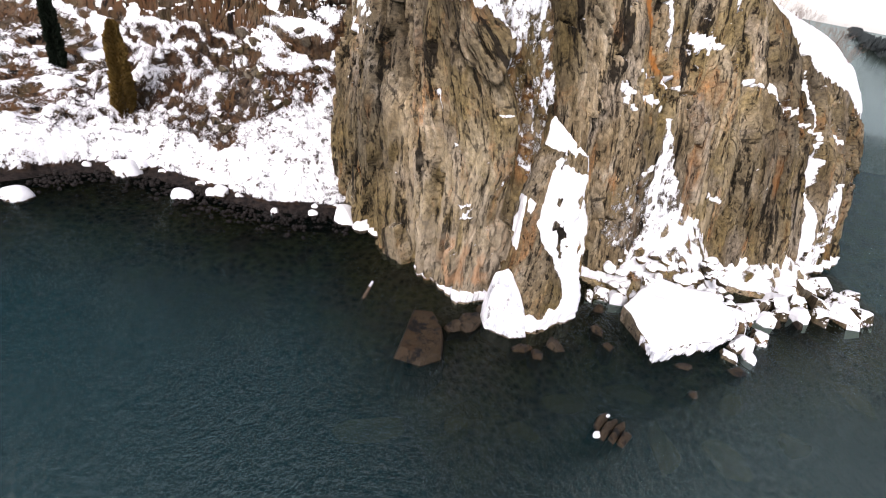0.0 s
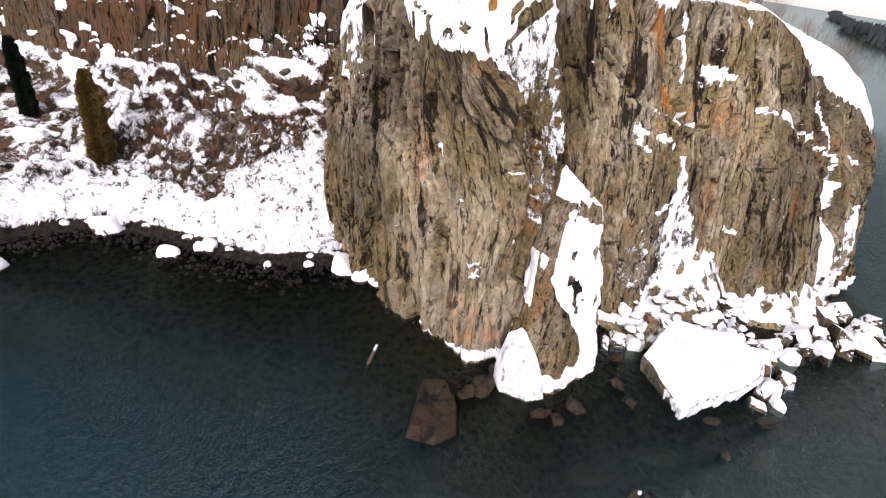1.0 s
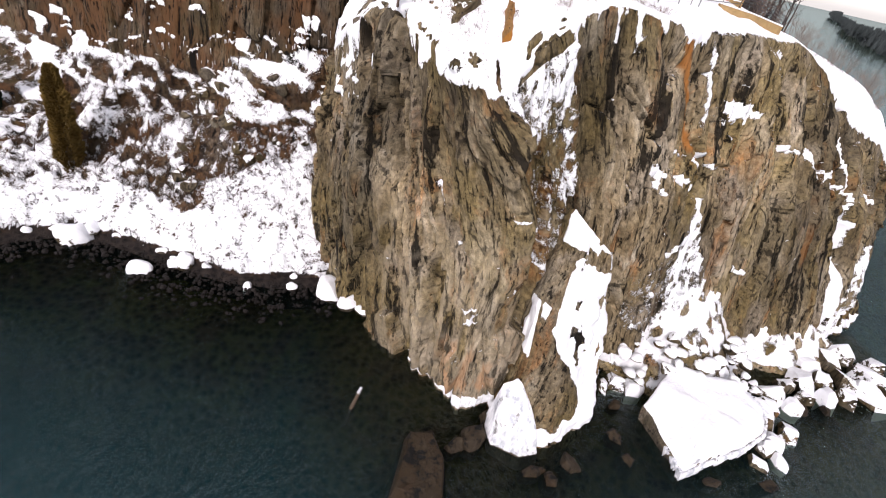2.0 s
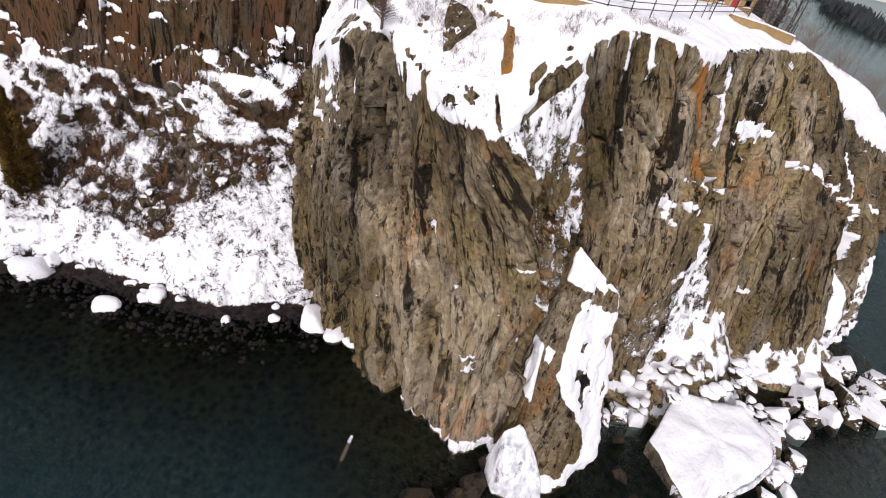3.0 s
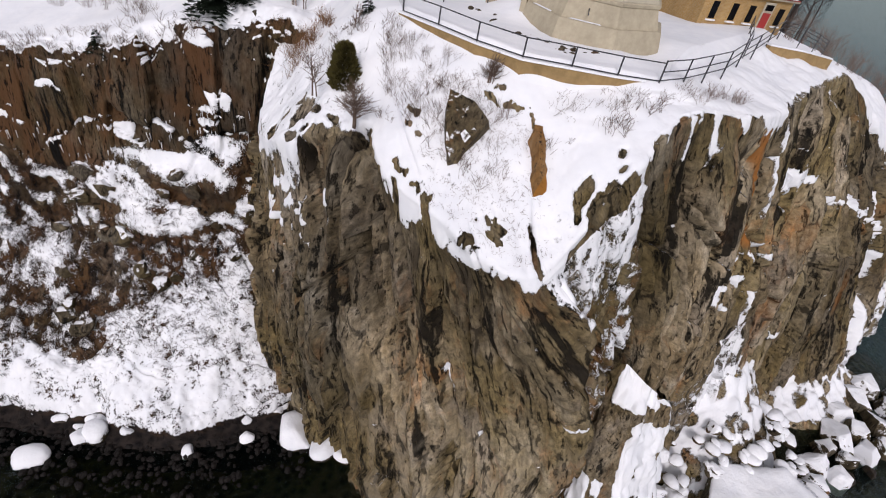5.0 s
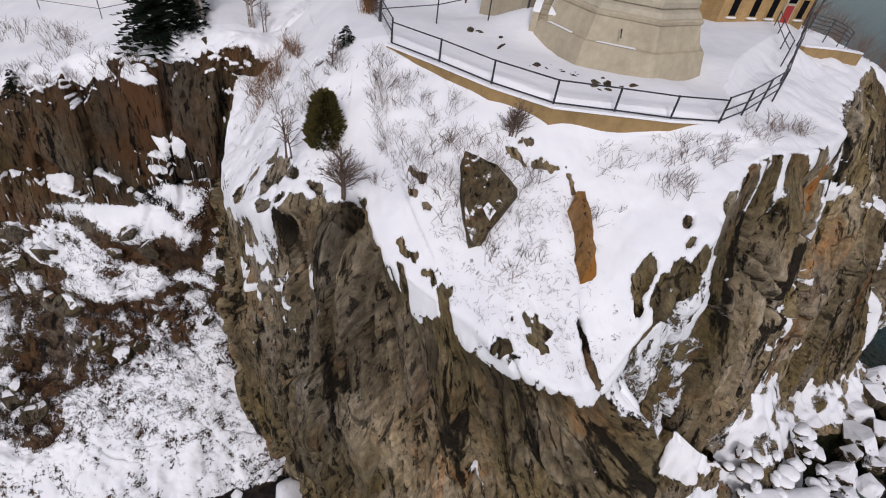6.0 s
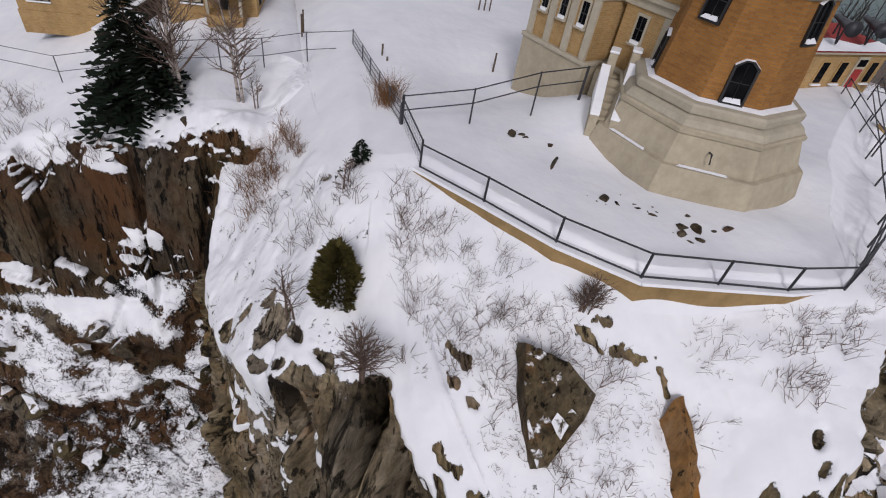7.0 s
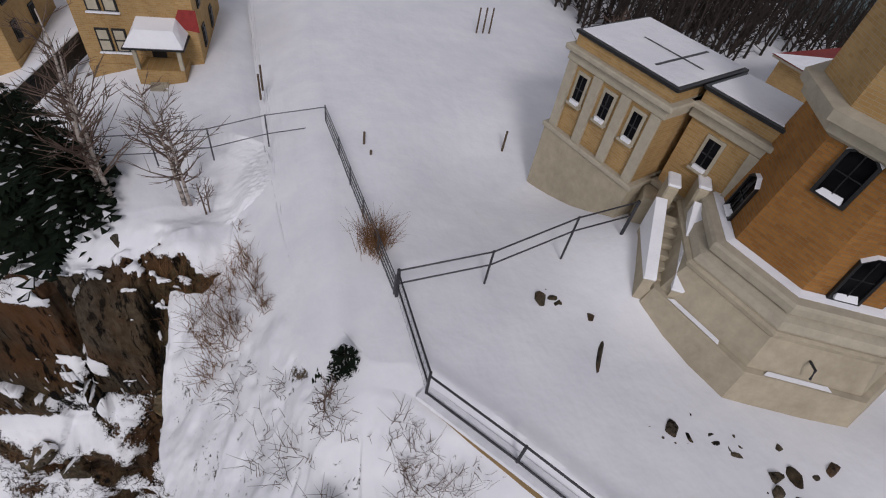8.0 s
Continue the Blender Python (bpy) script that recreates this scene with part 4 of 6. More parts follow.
cells = np.abs(fbm(pp * 0.75, 3, 121)).reshape(gx.shape)
hz_ = hz_ + 1.0 * (cells - 0.2) * smooth(-0.5, 1, hz_) + 0.25 * fbm(pp * 1.9, 3, 123).reshape(gx.shape)
apron = new("ice_apron", grid_mesh("ice_apron", np.stack([gx, gy, np.maximum(hz_, -7)], -1), {"snow": np.clip(0.62 + 0.7 * fbm(pp * 0.9, 3, 125).reshape(gx.shape), 0, 1) * smooth(0.1, 0.5, hz_)}))
apron.data.materials.append(rock_and_snow("apron_snow_over_rubble", 0.5, 0.9))
tagged(apron, "apron of snow and ice over rock rubble", "scree", kind="structure")

# The great flat slab, its sides hung with ice.
slab_pts = [(21.2, 42.3), (22.1, 38.8), (22.9, 36.1), (26.4, 37.6), (30.2, 38.9), (33.2, 40.6), (34.6, 43.0), (33.0, 46.3), (26.0, 47.2)]
verts, faces = [], []
lev = [(-1.6, 0.9), (0.2, 0.95), (1.5, 1.0), (2.0, 0.995), (2.12, 0.965), (2.2, 0.88), (2.26, 0.76), (2.3, 0.6), (2.34, 0.42), (2.36, 0.22)]
for z, sc in lev:
    for i in range(63):
        a = i / 63 * len(slab_pts)
        i0 = int(a)
        p = Vector(slab_pts[i0]).lerp(Vector(slab_pts[(i0 + 1) % len(slab_pts)]), a - i0)
        c0 = Vector((28.2, 42.6))
        p = c0 + (p - c0) * (sc + 0.03 * noise.noise(Vector((p.x, p.y, z * 0.6))))
        verts.append((p.x, p.y, z + (0.16 * (p.y - 42) if z > 1 else 0) + 0.4 * noise.noise(Vector((p.x * 0.5, p.y * 0.5, 0))) + (0.22 * noise.noise(Vector((p.x * 1.1, p.y * 1.1, 4))) if z > 2.1 else 0)))
n = 63
for i in range(len(lev) - 1):
    for s in range(n):
        faces.append((i * n + s, i * n + (s + 1) % n, (i + 1) * n + (s + 1) % n, (i + 1) * n + s))
verts.append((28.2, 42.6, 2.45))
for s in range(n):
    faces.append(((len(lev) - 1) * n + s, (len(lev) - 1) * n + (s + 1) % n, len(verts) - 1))
slab = thing("slab_rock", (0, 0, 0), "huge flat shoreline slab sheathed in snow and ice", "boulder")
top_ = part_of("slab", verts, faces, M_SLAB, slab)
top_.data.polygons.foreach_set("use_smooth", [p.center.z > 1.75 for p in top_.data.polygons])
v, f = [], []
for i in range(420):
    a = rng.uniform(1.1, 6.6)
    if a < 2.0 and rng.random() < 0.6:
        continue
    i0 = int(a)
    p = Vector(slab_pts[i0]).lerp(Vector(slab_pts[(i0 + 1) % 9]), a - i0)
    p = Vector((28.2, 42.6)) + (p - Vector((28.2, 42.6))) * 1.01
    top = 1.95 + 0.16 * (p.y - 42)
    ln = rng.uniform(0.5, 1.6) * (0.7 + 0.5 * noise.noise(Vector((p.x, p.y, 0))))
    tube([(p.x, p.y + 0.1, top), (p.x, p.y - 0.08, top - 0.4 * ln), (p.x, p.y - 0.1, top - ln)], [rng.uniform(0.18, 0.34), rng.uniform(0.14, 0.24), 0.03], 4, v, f)
tagged(part_of("ice_fringe", v, f, M_ICE, slab, "ragged fringe of short icicles"), kind="stuff")


def broken_block(seed, wx, wy, wz, at, turn, material, label, group, tip=(0, 0), sides=5):
    """A broken block with flat faces and worn edges: the hull of a leaning prism with a chipped top."""
    r = random.Random(seed)
    bm = bmesh.new()
    for i in range(sides):
        a = 2 * math.pi * (i + r.uniform(-0.25, 0.25)) / sides
        q = r.uniform(0.85, 1.1)
        bm.verts.new((math.cos(a) * q * wx * 1.1, math.sin(a) * q * wy * 1.1, -wz))
        bm.verts.new((math.cos(a) * q * wx * 0.95, math.sin(a) * q * wy * 0.95, wz * r.uniform(-0.1, 0.5)))
        q *= r.uniform(0.5, 0.8)
        bm.verts.new((math.cos(a) * q * wx, math.sin(a) * q * wy, wz * r.uniform(0.55, 1.0)))
    bmesh.ops.convex_hull(bm, input=bm.verts[:])
    bmesh.ops.dissolve_limit(bm, angle_limit=0.12, verts=bm.verts[:], edges=bm.edges[:])
    bmesh.ops.bevel(bm, geom=bm.edges[:], offset=0.05, segments=1, affect="EDGES")
    bmesh.ops.triangulate(bm, faces=bm.faces[:])
    bmesh.ops.subdivide_edges(bm, edges=[e for e in bm.edges if e.calc_length() > 0.4], cuts=3, use_grid_fill=True)
    for v in bm.verts:
        v.co += v.co.normalized() * 0.09 * noise.noise(v.co * 2.3 + Vector((seed, 0, 0)))
    me = bpy.data.meshes.new("boulder")
    bm.to_mesh(me)
    bm.free()
    me.materials.append(material)
    ob = new("boulder", me)
    ob.matrix_world = pose(*at, tip[0], tip[1], turn)
    return tagged(ob, label, "boulder", group)


ICE_L = "ice-glazed boulder at the waterline below the cliff"
for i, (x, y, s) in enumerate(((35.3, 41.0, 1.3), (33.9, 40.0, 1.1), (37.7, 42.1, 1.2), (32.0, 38.2, 1.0), (34.6, 38.6, 0.9), (35.5, 43.8, 1.8), (37.5, 45.5, 1.3),
                               (39, 47.2, 1.4), (40.6, 45.6, 1.2), (41.5, 48.5, 1.6), (43.2, 47.2, 1.1), (44.5, 49.8, 1.7), (46, 47.6, 1.6), (47.6, 49.8, 1.5), (49, 47.6, 1.3), (50.5, 50.2, 1.9),
                               (52.5, 48.5, 2.2), (54.5, 51.5, 2.0), (55.5, 49.2, 2.0), (57.5, 53.5, 1.7), (22.4, 46.3, 1.4), (20.4, 46.6, 1.2), (19.0, 46.0, 0.9), (16.8, 46.0, 1.2), (47, 52.5, 2.0), (51, 53.5, 1.8), (54, 55, 2.0))):
    r = rng
    broken_block(200 + i, s * r.uniform(0.7, 1.0), s * r.uniform(0.95, 1.35), s * r.uniform(0.7, 1.05), (x, y, 0.12 * s), r.uniform(-50, 50), M_ICEROCK if i % 4 == 0 else M_CAPPED,
                 ICE_L if i % 4 == 0 else "brown boulder capped with snow below the cliff", "shore boulders", (r.uniform(-25, 10), r.uniform(-20, 20)), 4 + i % 3)
for i in range(70):
    x = rng.uniform(21.5, 36)
    y = np.interp(x, [21.5, 29, 36], [46, 44.5, 46]) + rng.uniform(0, 5)
    z = float(np.interp(y, [44, 52], [0.8, 6.5])) * float(np.interp(x, [21, 26, 33, 37], [0.5, 1, 1, 0.5]))
    s = rng.uniform(0.35, 0.85)
    boulder(x, y, z, s * 1.2, s, s * 0.8, rng.uniform(0, 360), M_CAPPED if i % 3 == 0 else M_ICEROCK, 300 + i % 8, "small ice-covered block in the snowy scree", "scree blocks", 0.35 + 0.3 * (i % 2), (rng.uniform(-20, 20), rng.uniform(-20, 20)))

# Brown rocks that stand in the shallow water.


M_ALGAE = plain("algae_covered_stone", (0.12, 0.092, 0.016), 0.8, 0, 1.5, 0.6, 0.03)
WET_L = "wet brown rock breaking the lake surface"
for i, (x, y, z, wx, wy, wz, a) in enumerate(((2.9, 37.6, -0.5, 2.2, 1.0, 1.1, 35), (0.6, 38.2, -0.6, 1.2, 0.9, 1.0, 70), (10.9, 35.3, -0.5, 1.3, 1.1, 0.9, 75), (4.4, 38.6, -1.2, 2.6, 1.8, 1.7, 60), (6.2, 40.6, -0.6, 1.6, 1.6, 1.5, 10), (9.3, 35.8, -0.35, 1.9, 0.9, 0.75, 15), (12.9, 36.9, -0.2, 1.3, 1.7, 0.9, 40),
                                              (18.3, 40.0, -0.3, 1.0, 1.4, 0.9, 0), (18.8, 37.6, -0.8, 1.2, 1.6, 0.9, 0), (25.4, 32.3, -0.25, 0.9, 0.7, 0.6, 30), (26.2, 36.2, -0.4, 1.6, 1.0, 0.7, 0), (32, 36.2, -0.5, 1.6, 1.1, 0.8, 0), (16.3, 44.2, -0.2, 1.5, 1.2, 1.1, 0),
                                              (41.8, 45.4, -0.2, 1.6, 1.2, 0.9, 30), (45, 45.8, -0.3, 1.4, 1.0, 0.8, 70), (19.4, 43.6, 0.1, 1.0, 0.8, 0.9, 20))):
    broken_block(400 + i, wx * 0.72, wy * 0.72, wz, (x, y, z * 0.75), a, M_WET, WET_L, "wet rocks", (7, -6))


def tilted_block(foot_, top_z, material, label, group, seed):
    """A flat-topped broken block: its outline at the water, the top drawn in a little and tilted."""
    bm = bmesh.new()
    mid = sum((Vector(p) for p in foot_), Vector((0, 0))) / len(foot_)
    for (x, y), z in zip(foot_, top_z):
        low = mid + (Vector((x, y)) - mid) * 1.12
        up = mid + (Vector((x, y)) - mid) * 0.8
        bm.verts.new((low.x - mid.x, low.y - mid.y, -1.6))
        bm.verts.new((up.x - mid.x, up.y - mid.y, z))
    bmesh.ops.convex_hull(bm, input=bm.verts[:])
    bmesh.ops.dissolve_limit(bm, angle_limit=0.1, verts=bm.verts[:], edges=bm.edges[:])
    bmesh.ops.bevel(bm, geom=bm.edges[:], offset=0.07, segments=1, affect="EDGES")
    bmesh.ops.triangulate(bm, faces=bm.faces[:])
    bmesh.ops.subdivide_edges(bm, edges=[e for e in bm.edges if e.calc_length() > 0.4], cuts=4, use_grid_fill=True)
    for v in bm.verts:
        v.co += Vector((0.6, 0.6, 1)) * (0.16 * noise.noise(v.co * 0.9 + Vector((seed, 0, 0))) + 0.07 * noise.noise(v.co * 2.7 + Vector((seed, 5, 0))))
    me = bpy.data.meshes.new("boulder")
    bm.to_mesh(me)
    bm.free()
    me.materials.append(material)
    ob = new("boulder", me)
    ob.location = (mid.x, mid.y, 0)
    return tagged(ob, label, "boulder", group)


tilted_block([(-2.8, 32.4), (-0.2, 31.6), (1.9, 32.8), (2.0, 35.8), (0.7, 37.9), (-1.5, 38.0)], (1.2, 0.7, 0.5, 1.2, 1.9, 2.0), M_WET, "big flat-topped wet brown boulder in the lake", "wet rocks", 3)
tilted_block([(-2.0, 30.2), (0.4, 30.0), (1.9, 32.4), (1.7, 36.0), (-0.6, 36), (-2.2, 32.5)], (-0.15, -0.2, -0.15, -0.1, -0.1, -0.1), M_WET, "brown rock shelf just under the lake surface", "wet rocks", 8)
tilted_block([(5.7, 40.6), (6.0, 38.0), (8.4, 36.9), (10.2, 37.4), (9.3, 39.6), (7.4, 41.2)], (5.4, 2.3, 1.7, 1.9, 3.6, 5.9), M_ICE, "snow-covered ice wedge frozen to the buttress", "shore ice", 31)
for i, (x, y, ln) in enumerate(((15.0, 27.75, 1.0), (15.5, 27.2, 1.55), (16.15, 26.85, 1.35), (16.6, 26.3, 1.0))):
    ax, ay = 0.7 * ln, 0.75 * ln
    tilted_block([(x - ax - 0.1, y - ay + 0.32), (x - ax + 0.3, y - ay - 0.25), (x + ax + 0.24, y + ay - 0.35), (x + ax + 0.05, y + ay + 0.05), (x - 0.2, y + 0.4)], (0.2 + 0.25 * (i % 2), 0.1, 0.35, 0.75 - 0.3 * (i % 2), 0.7), M_WET, "cracked brown rock standing out of the lake", "cracked rocks", 20 + i)
for x, y, z, s in ((14.35, 26.5, 0.2, 0.32), (15.6, 28.1, 0.72, 0.16)):
    boulder(x, y, z, s * 1.6, s, s * 0.4, 40, M_SNOW, 441, "scrap of snow on the cracked rock", "snow scraps", 0.6, name="snow_patch")
for i, (x, y, s) in enumerate(((13, 31, 2.2), (4, 28, 2.0), (21, 27, 2.4), (26, 26, 2.6), (9, 27, 1.6), (20, 33, 1.8), (30, 33, 2.2), (46, 36, 2.5), (55, 38, 2.6), (34, 29, 2), (-4, 26, 2.4))):
    boulder(x, y, -1.3, s * (1.0 + 0.25 * (i % 3)), s * (0.6 + 0.2 * (i % 2)), 0.95, i * 37, M_ALGAE, 430 + i % 5, "sunken brown boulder under the lake surface", "sunken boulders", 0.0, subdiv=3)

log = thing("log", (-6.2, 40.8, 0), "dark log slanting out of the lake water", "log")
part_of("trunk", *tube([(-0.6, -1.6, -0.9), (0, 0, 0.1), (0.5, 1.2, 0.75)], [0.2, 0.18, 0.14], 7), M_WOOD, log)
part_of("snow_cap", *tube([(0.32, 0.8, 0.68), (0.55, 1.3, 0.95)], [0.14, 0.12], 6), M_ICE, log, "white snow on its tip")

# ---- the cove's shore ----
M_SPRAY = capped("spray_iced_rock", 0.3, 0.0)
M_PEBBLE = plain("wet_black_pebbles", (0.011, 0.0085, 0.007), 0.6, 0, 5, 0.5, 0.01)
for i, (x, y, z, s) in enumerate(((-30.6, 55.6, 0.3, 1.45), (-39.0, 59.6, 0.6, 1.7), (-37.6, 60.6, 1.2, 1.5), (-26.4, 57.2, 0.6, 1.1), (-27.4, 57.0, 0.5, 0.9), (-8.2, 53.8, 0.6, 1.7), (-10.6, 55.2, 0.6, 1.5), (-14.6, 55.1, 0.4, 1.0), (-46, 50.2, 0.2, 1.5), (-19.2, 54.4, 0.2, 0.7), (-6.6, 52.6, 0.5, 1.0))):
    s *= (0.8, 1.15, 0.65, 1.0, 0.9)[i % 5]
    boulder(x, y + (0.5 if x > -20 else 0), z - 0.15, s * 1.25, s * 0.95, s * 0.85, i * 50, M_SPRAY, 500 + i % 5, "rounded shore boulder thick with frozen spray", "snowy shore boulders", 0.55, subdiv=3)
for i in range(64):
    x = rng.uniform(-46, -7)
    y = float(np.interp(x, SHORE_X, SHORE_Y)) + rng.gauss(2.0, 0.4)
    s = rng.uniform(0.3, 0.85)
    boulder(x, y, 0.25 + 0.3 * s, s * rng.uniform(1.0, 1.5), s, s * 0.85, rng.uniform(0, 360), M_SPRAY, 510 + i % 7, "lump of frozen spray over a shore stone", "frozen lumps", 0.4)
bm = bmesh.new()
for i in range(1300):
    x = rng.uniform(-47, -9)
    y = float(np.interp(x, SHORE_X, SHORE_Y)) + rng.gauss(-1.0, 2.0)
    s = rng.uniform(0.08, 0.42) ** 1.4
    m = pose(x, y, 0.1, rng.uniform(0, 60), 0, rng.uniform(0, 360)) @ Matrix.Diagonal((s * 1.3, s, s * 0.8, 1))
    bmesh.ops.create_icosphere(bm, subdivisions=1, radius=1.0, matrix=m)
me = bpy.data.meshes.new("beach_stones")
bm.to_mesh(me)
bm.free()
me.materials.append(M_PEBBLE)
tagged(new("beach_stones", me), "dark wet stones along the cove's beach", "stones", kind="stuff")

# ---- rock that stands out of the snow above the prow ----
for x, y, z, a, b, c_, turn, seed, mat, what in ((-12.6, 68.6, 31.0, 0.8, 0.6, 0.7, 30, 613, M_LEDGE, "rock knob at the edge of the upper ledge"), (0.3, 57.2, 35.0, 1.3, 0.22, 0.25, 50, 614, M_BARE, "long rock rib in the snowy yard")):
    boulder(x, y, z, a, b, c_, turn, mat, seed, what, "outcrops", 0.0, name="outcrop", subdiv=3)
M_TRIROCK = capped("grey_brown_slab_rock", 0.36, 0.82)


def cut_slab(name, outline, thick, material, label, category):
    """A broken slab of rock with the given outline, thickness set back along its normal."""
    pts = [Vector(p) for p in outline]
    nrm = (pts[1] - pts[0]).cross(pts[2] - pts[0]).normalized()
    bm = bmesh.new()
    a = [bm.verts.new(p) for p in pts]
    b = [bm.verts.new(p - nrm * thick + (p - pts[0]) * 0.1) for p in pts]
    bm.faces.new(a)
    bm.faces.new(b[::-1])
    for i in range(len(pts)):
        bm.faces.new((a[i], b[i], b[(i + 1) % len(pts)], a[(i + 1) % len(pts)]))
    bmesh.ops.triangulate(bm, faces=bm.faces[:])
    bmesh.ops.subdivide_edges(bm, edges=bm.edges[:], cuts=5, use_grid_fill=True)
    for v in bm.verts:
        v.co += nrm * 0.14 * noise.noise(v.co * 1.6) + Vector((noise.noise(v.co * 2.1), noise.noise(v.co * 1.9 + Vector((5, 0, 0))), 0)) * 0.1
    ob = new(name, bpy.data.meshes.new(name))
    bm.to_mesh(ob.data)
    bm.free()
    ob.data.materials.append(material)
    return tagged(ob, label, category, "outcrops")


cut_slab("rock_fin", [(0.6, 49.2, 33.0), (0.38, 49.0, 31.9), (0.26, 47.9, 30.7), (0.3, 47.1, 29.8), (0.45, 47.1, 31.0), (0.58, 48.1, 32.3)], 0.45, M_ORANGE, "upright rock fin stained orange in the snow slope", "rock")
cut_slab("outcrop", [(-2.9, 51.3, 33.5), (-3.2, 50.1, 32.35), (-3.12, 48.95, 31.35), (-2.75, 48.9, 31.35), (-1.3, 49.8, 32.75), (-1.9, 50.6, 33.3)], 0.9, M_TRIROCK, "triangular grey rock slab breaking through the snow", "outcrop")
STONES = ((3.1, 53.5), (2.8, 53.2), (3.5, 53.3), (3.2, 52.9), (2.4, 54.2), (3.6, 54.0), (1.2, 55.2), (1.5, 54.9), (0.9, 55.0), (2.1, 54.6), (0.2, 60.0), (-0.2, 59.7), (0.5, 59.6), (4.0, 53.2), (4.6, 53.2), (0.9, 58.6), (0.3, 59.4))
more = random.Random(19)
STONES += tuple((cx + more.gauss(0, 0.5), cy + more.gauss(0, 0.3)) for cx, cy in ((3.2, 53.3), (1.3, 55.1), (0.4, 59.5), (2.2, 54.3)) for _ in range(9))
for i, (x, y) in enumerate(STONES):
    s = rng.uniform(0.13, 0.25) if i < 17 else more.uniform(0.08, 0.16)
    boulder(x, y, 35.04 + 0.35 * s, s * 1.4, s, s * 0.8, i * 40, M_BARE, 620 + i % 5, "small dark stone showing through the yard's snow", "yard stones", 0.0, name="stone")

# ---- the retaining wall and the fences ----
WALL_PLAN = [(-4.55, 57.75), (-3.0, 55.5), (-1.5, 53.3), (0.25, 51.55), (2.5, 51.0), (4.7, 50.5), (6.0, 50.45)]
TOPS = [34.95, 34.97, 34.97, 34.95, 34.92, 34.88, 34.85]
wall = thing("retaining_wall", (0, 0, 0), "low tan concrete retaining wall holding the snowy yard", "wall")
for i in range(len(WALL_PLAN) - 1):
    (x0, y0), (x1, y1) = WALL_PLAN[i], WALL_PLAN[i + 1]
    d = Vector((x1 - x0, y1 - y0, 0)).normalized()
    nn = Vector((d.y, -d.x, 0))
    v = []
    for (x, y, zt) in ((x0, y0, TOPS[i]), (x1, y1, TOPS[i + 1])):
        for off_, z in ((0.02, 32.4), (0.0, zt), (-0.24, zt), (-0.24, 32.4)):
            v.append((x + nn.x * off_, y + nn.y * off_, z))
    part_of("panel", v, [(0, 4, 5, 1), (1, 5, 6, 2), (2, 6, 7, 3), (0, 1, 2, 3), (4, 7, 6, 5)], M_WALL, wall)
    v = []
    for (x, y, zt) in ((x0, y0, TOPS[i]), (x1, y1, TOPS[i + 1])):
        for off_, z in ((0.06, zt + 0.004), (0.03, zt + 0.09), (-0.4, zt + 0.1), (-0.5, zt + 0.004)):
            v.append((x + nn.x * off_, y + nn.y * off_, z))
    part_of("snow_cap", v, [(0, 4, 5, 1), (1, 5, 6, 2), (2, 6, 7, 3), (0, 1, 2, 3), (4, 7, 6, 5)], M_SNOW, wall, "snow lying on the wall")

far_wall = thing("retaining_wall", (0, 0, 0), "tan concrete wall on the far cliff with snow below", "wall")
for (x0, y0, z0), (x1, y1, z1) in (((21.2, 60.0, 35.05), (25.0, 60.7, 34.75)), ((25.0, 60.7, 34.75), (29.2, 61.9, 34.2))):
    part_of("panel", [(x0, y0, 32), (x1, y1, 32), (x1, y1, z1), (x0, y0, z0), (x0, y0 + 0.35, 32), (x1, y1 + 0.35, 32), (x1, y1 + 0.35, z1), (x0, y0 + 0.35, z0)], [(0, 1, 2, 3), (3, 2, 6, 7), (5, 4, 7, 6), (4, 0, 3, 7), (1, 5, 6, 2)], M_WALL, far_wall)
    part_of("snow_cap", [(x0, y0 - 0.03, z0 + 0.01), (x1, y1 - 0.03, z1 + 0.01), (x1, y1 + 0.5, z1 + 0.01), (x0, y0 + 0.5, z0 + 0.01), (x0, y0, z0 + 0.12), (x1, y1, z1 + 0.12), (x1, y1 + 0.45, z1 + 0.12), (x0, y0 + 0.45, z0 + 0.12)], [(0, 1, 5, 4), (4, 5, 6, 7), (2, 3, 7, 6), (3, 0, 4, 7), (1, 2, 6, 5)], M_SNOW, far_wall, "snow lying on the wall")


def fence(name, posts, height, rails, label, material, post_r=0.035, rail_r=0.022, lean=0.0, mesh=False, bigger=()):
    """Posts at the given feet, with rails between them at the given fractions of the height."""
    ob = thing(name, (0, 0, 0), label, "fence")
    tops = []
    for i, (x, y, z) in enumerate(posts):
        r = post_r * (1.6 if i in bigger else 1)
        top = (x + lean * 0.5, y - lean, z + height)
        part_of("post", *tube([(x, y, z - 0.5), (x, y, z), top], [r, r, r * 0.95], 7), material, ob)
        tops.append(top)
    for i in range(len(posts) - 1):
        a, b = Vector(posts[i]), Vector(posts[i + 1])
        ta, tb = Vector(tops[i]), Vector(tops[i + 1])
        for fr in rails:
            part_of("rail", *tube([a.lerp(ta, fr), b.lerp(tb, fr)], rail_r, 6), material, ob)
        if mesh:
            v, f = [], []
            n = int((b - a).length / 0.22)
            for j in range(1, n):
                p, q = a.lerp(b, j / n), ta.lerp(tb, j / n)
                tube([p, p.lerp(q, 0.97)], 0.0035, 3, v, f)
            for j in range(1, 6):
                tube([a.lerp(ta, j / 6), b.lerp(tb, j / 6)], 0.0035, 3, v, f)
            part_of("wire_mesh", v, f, M_GREYSTEEL, ob)
    return ob


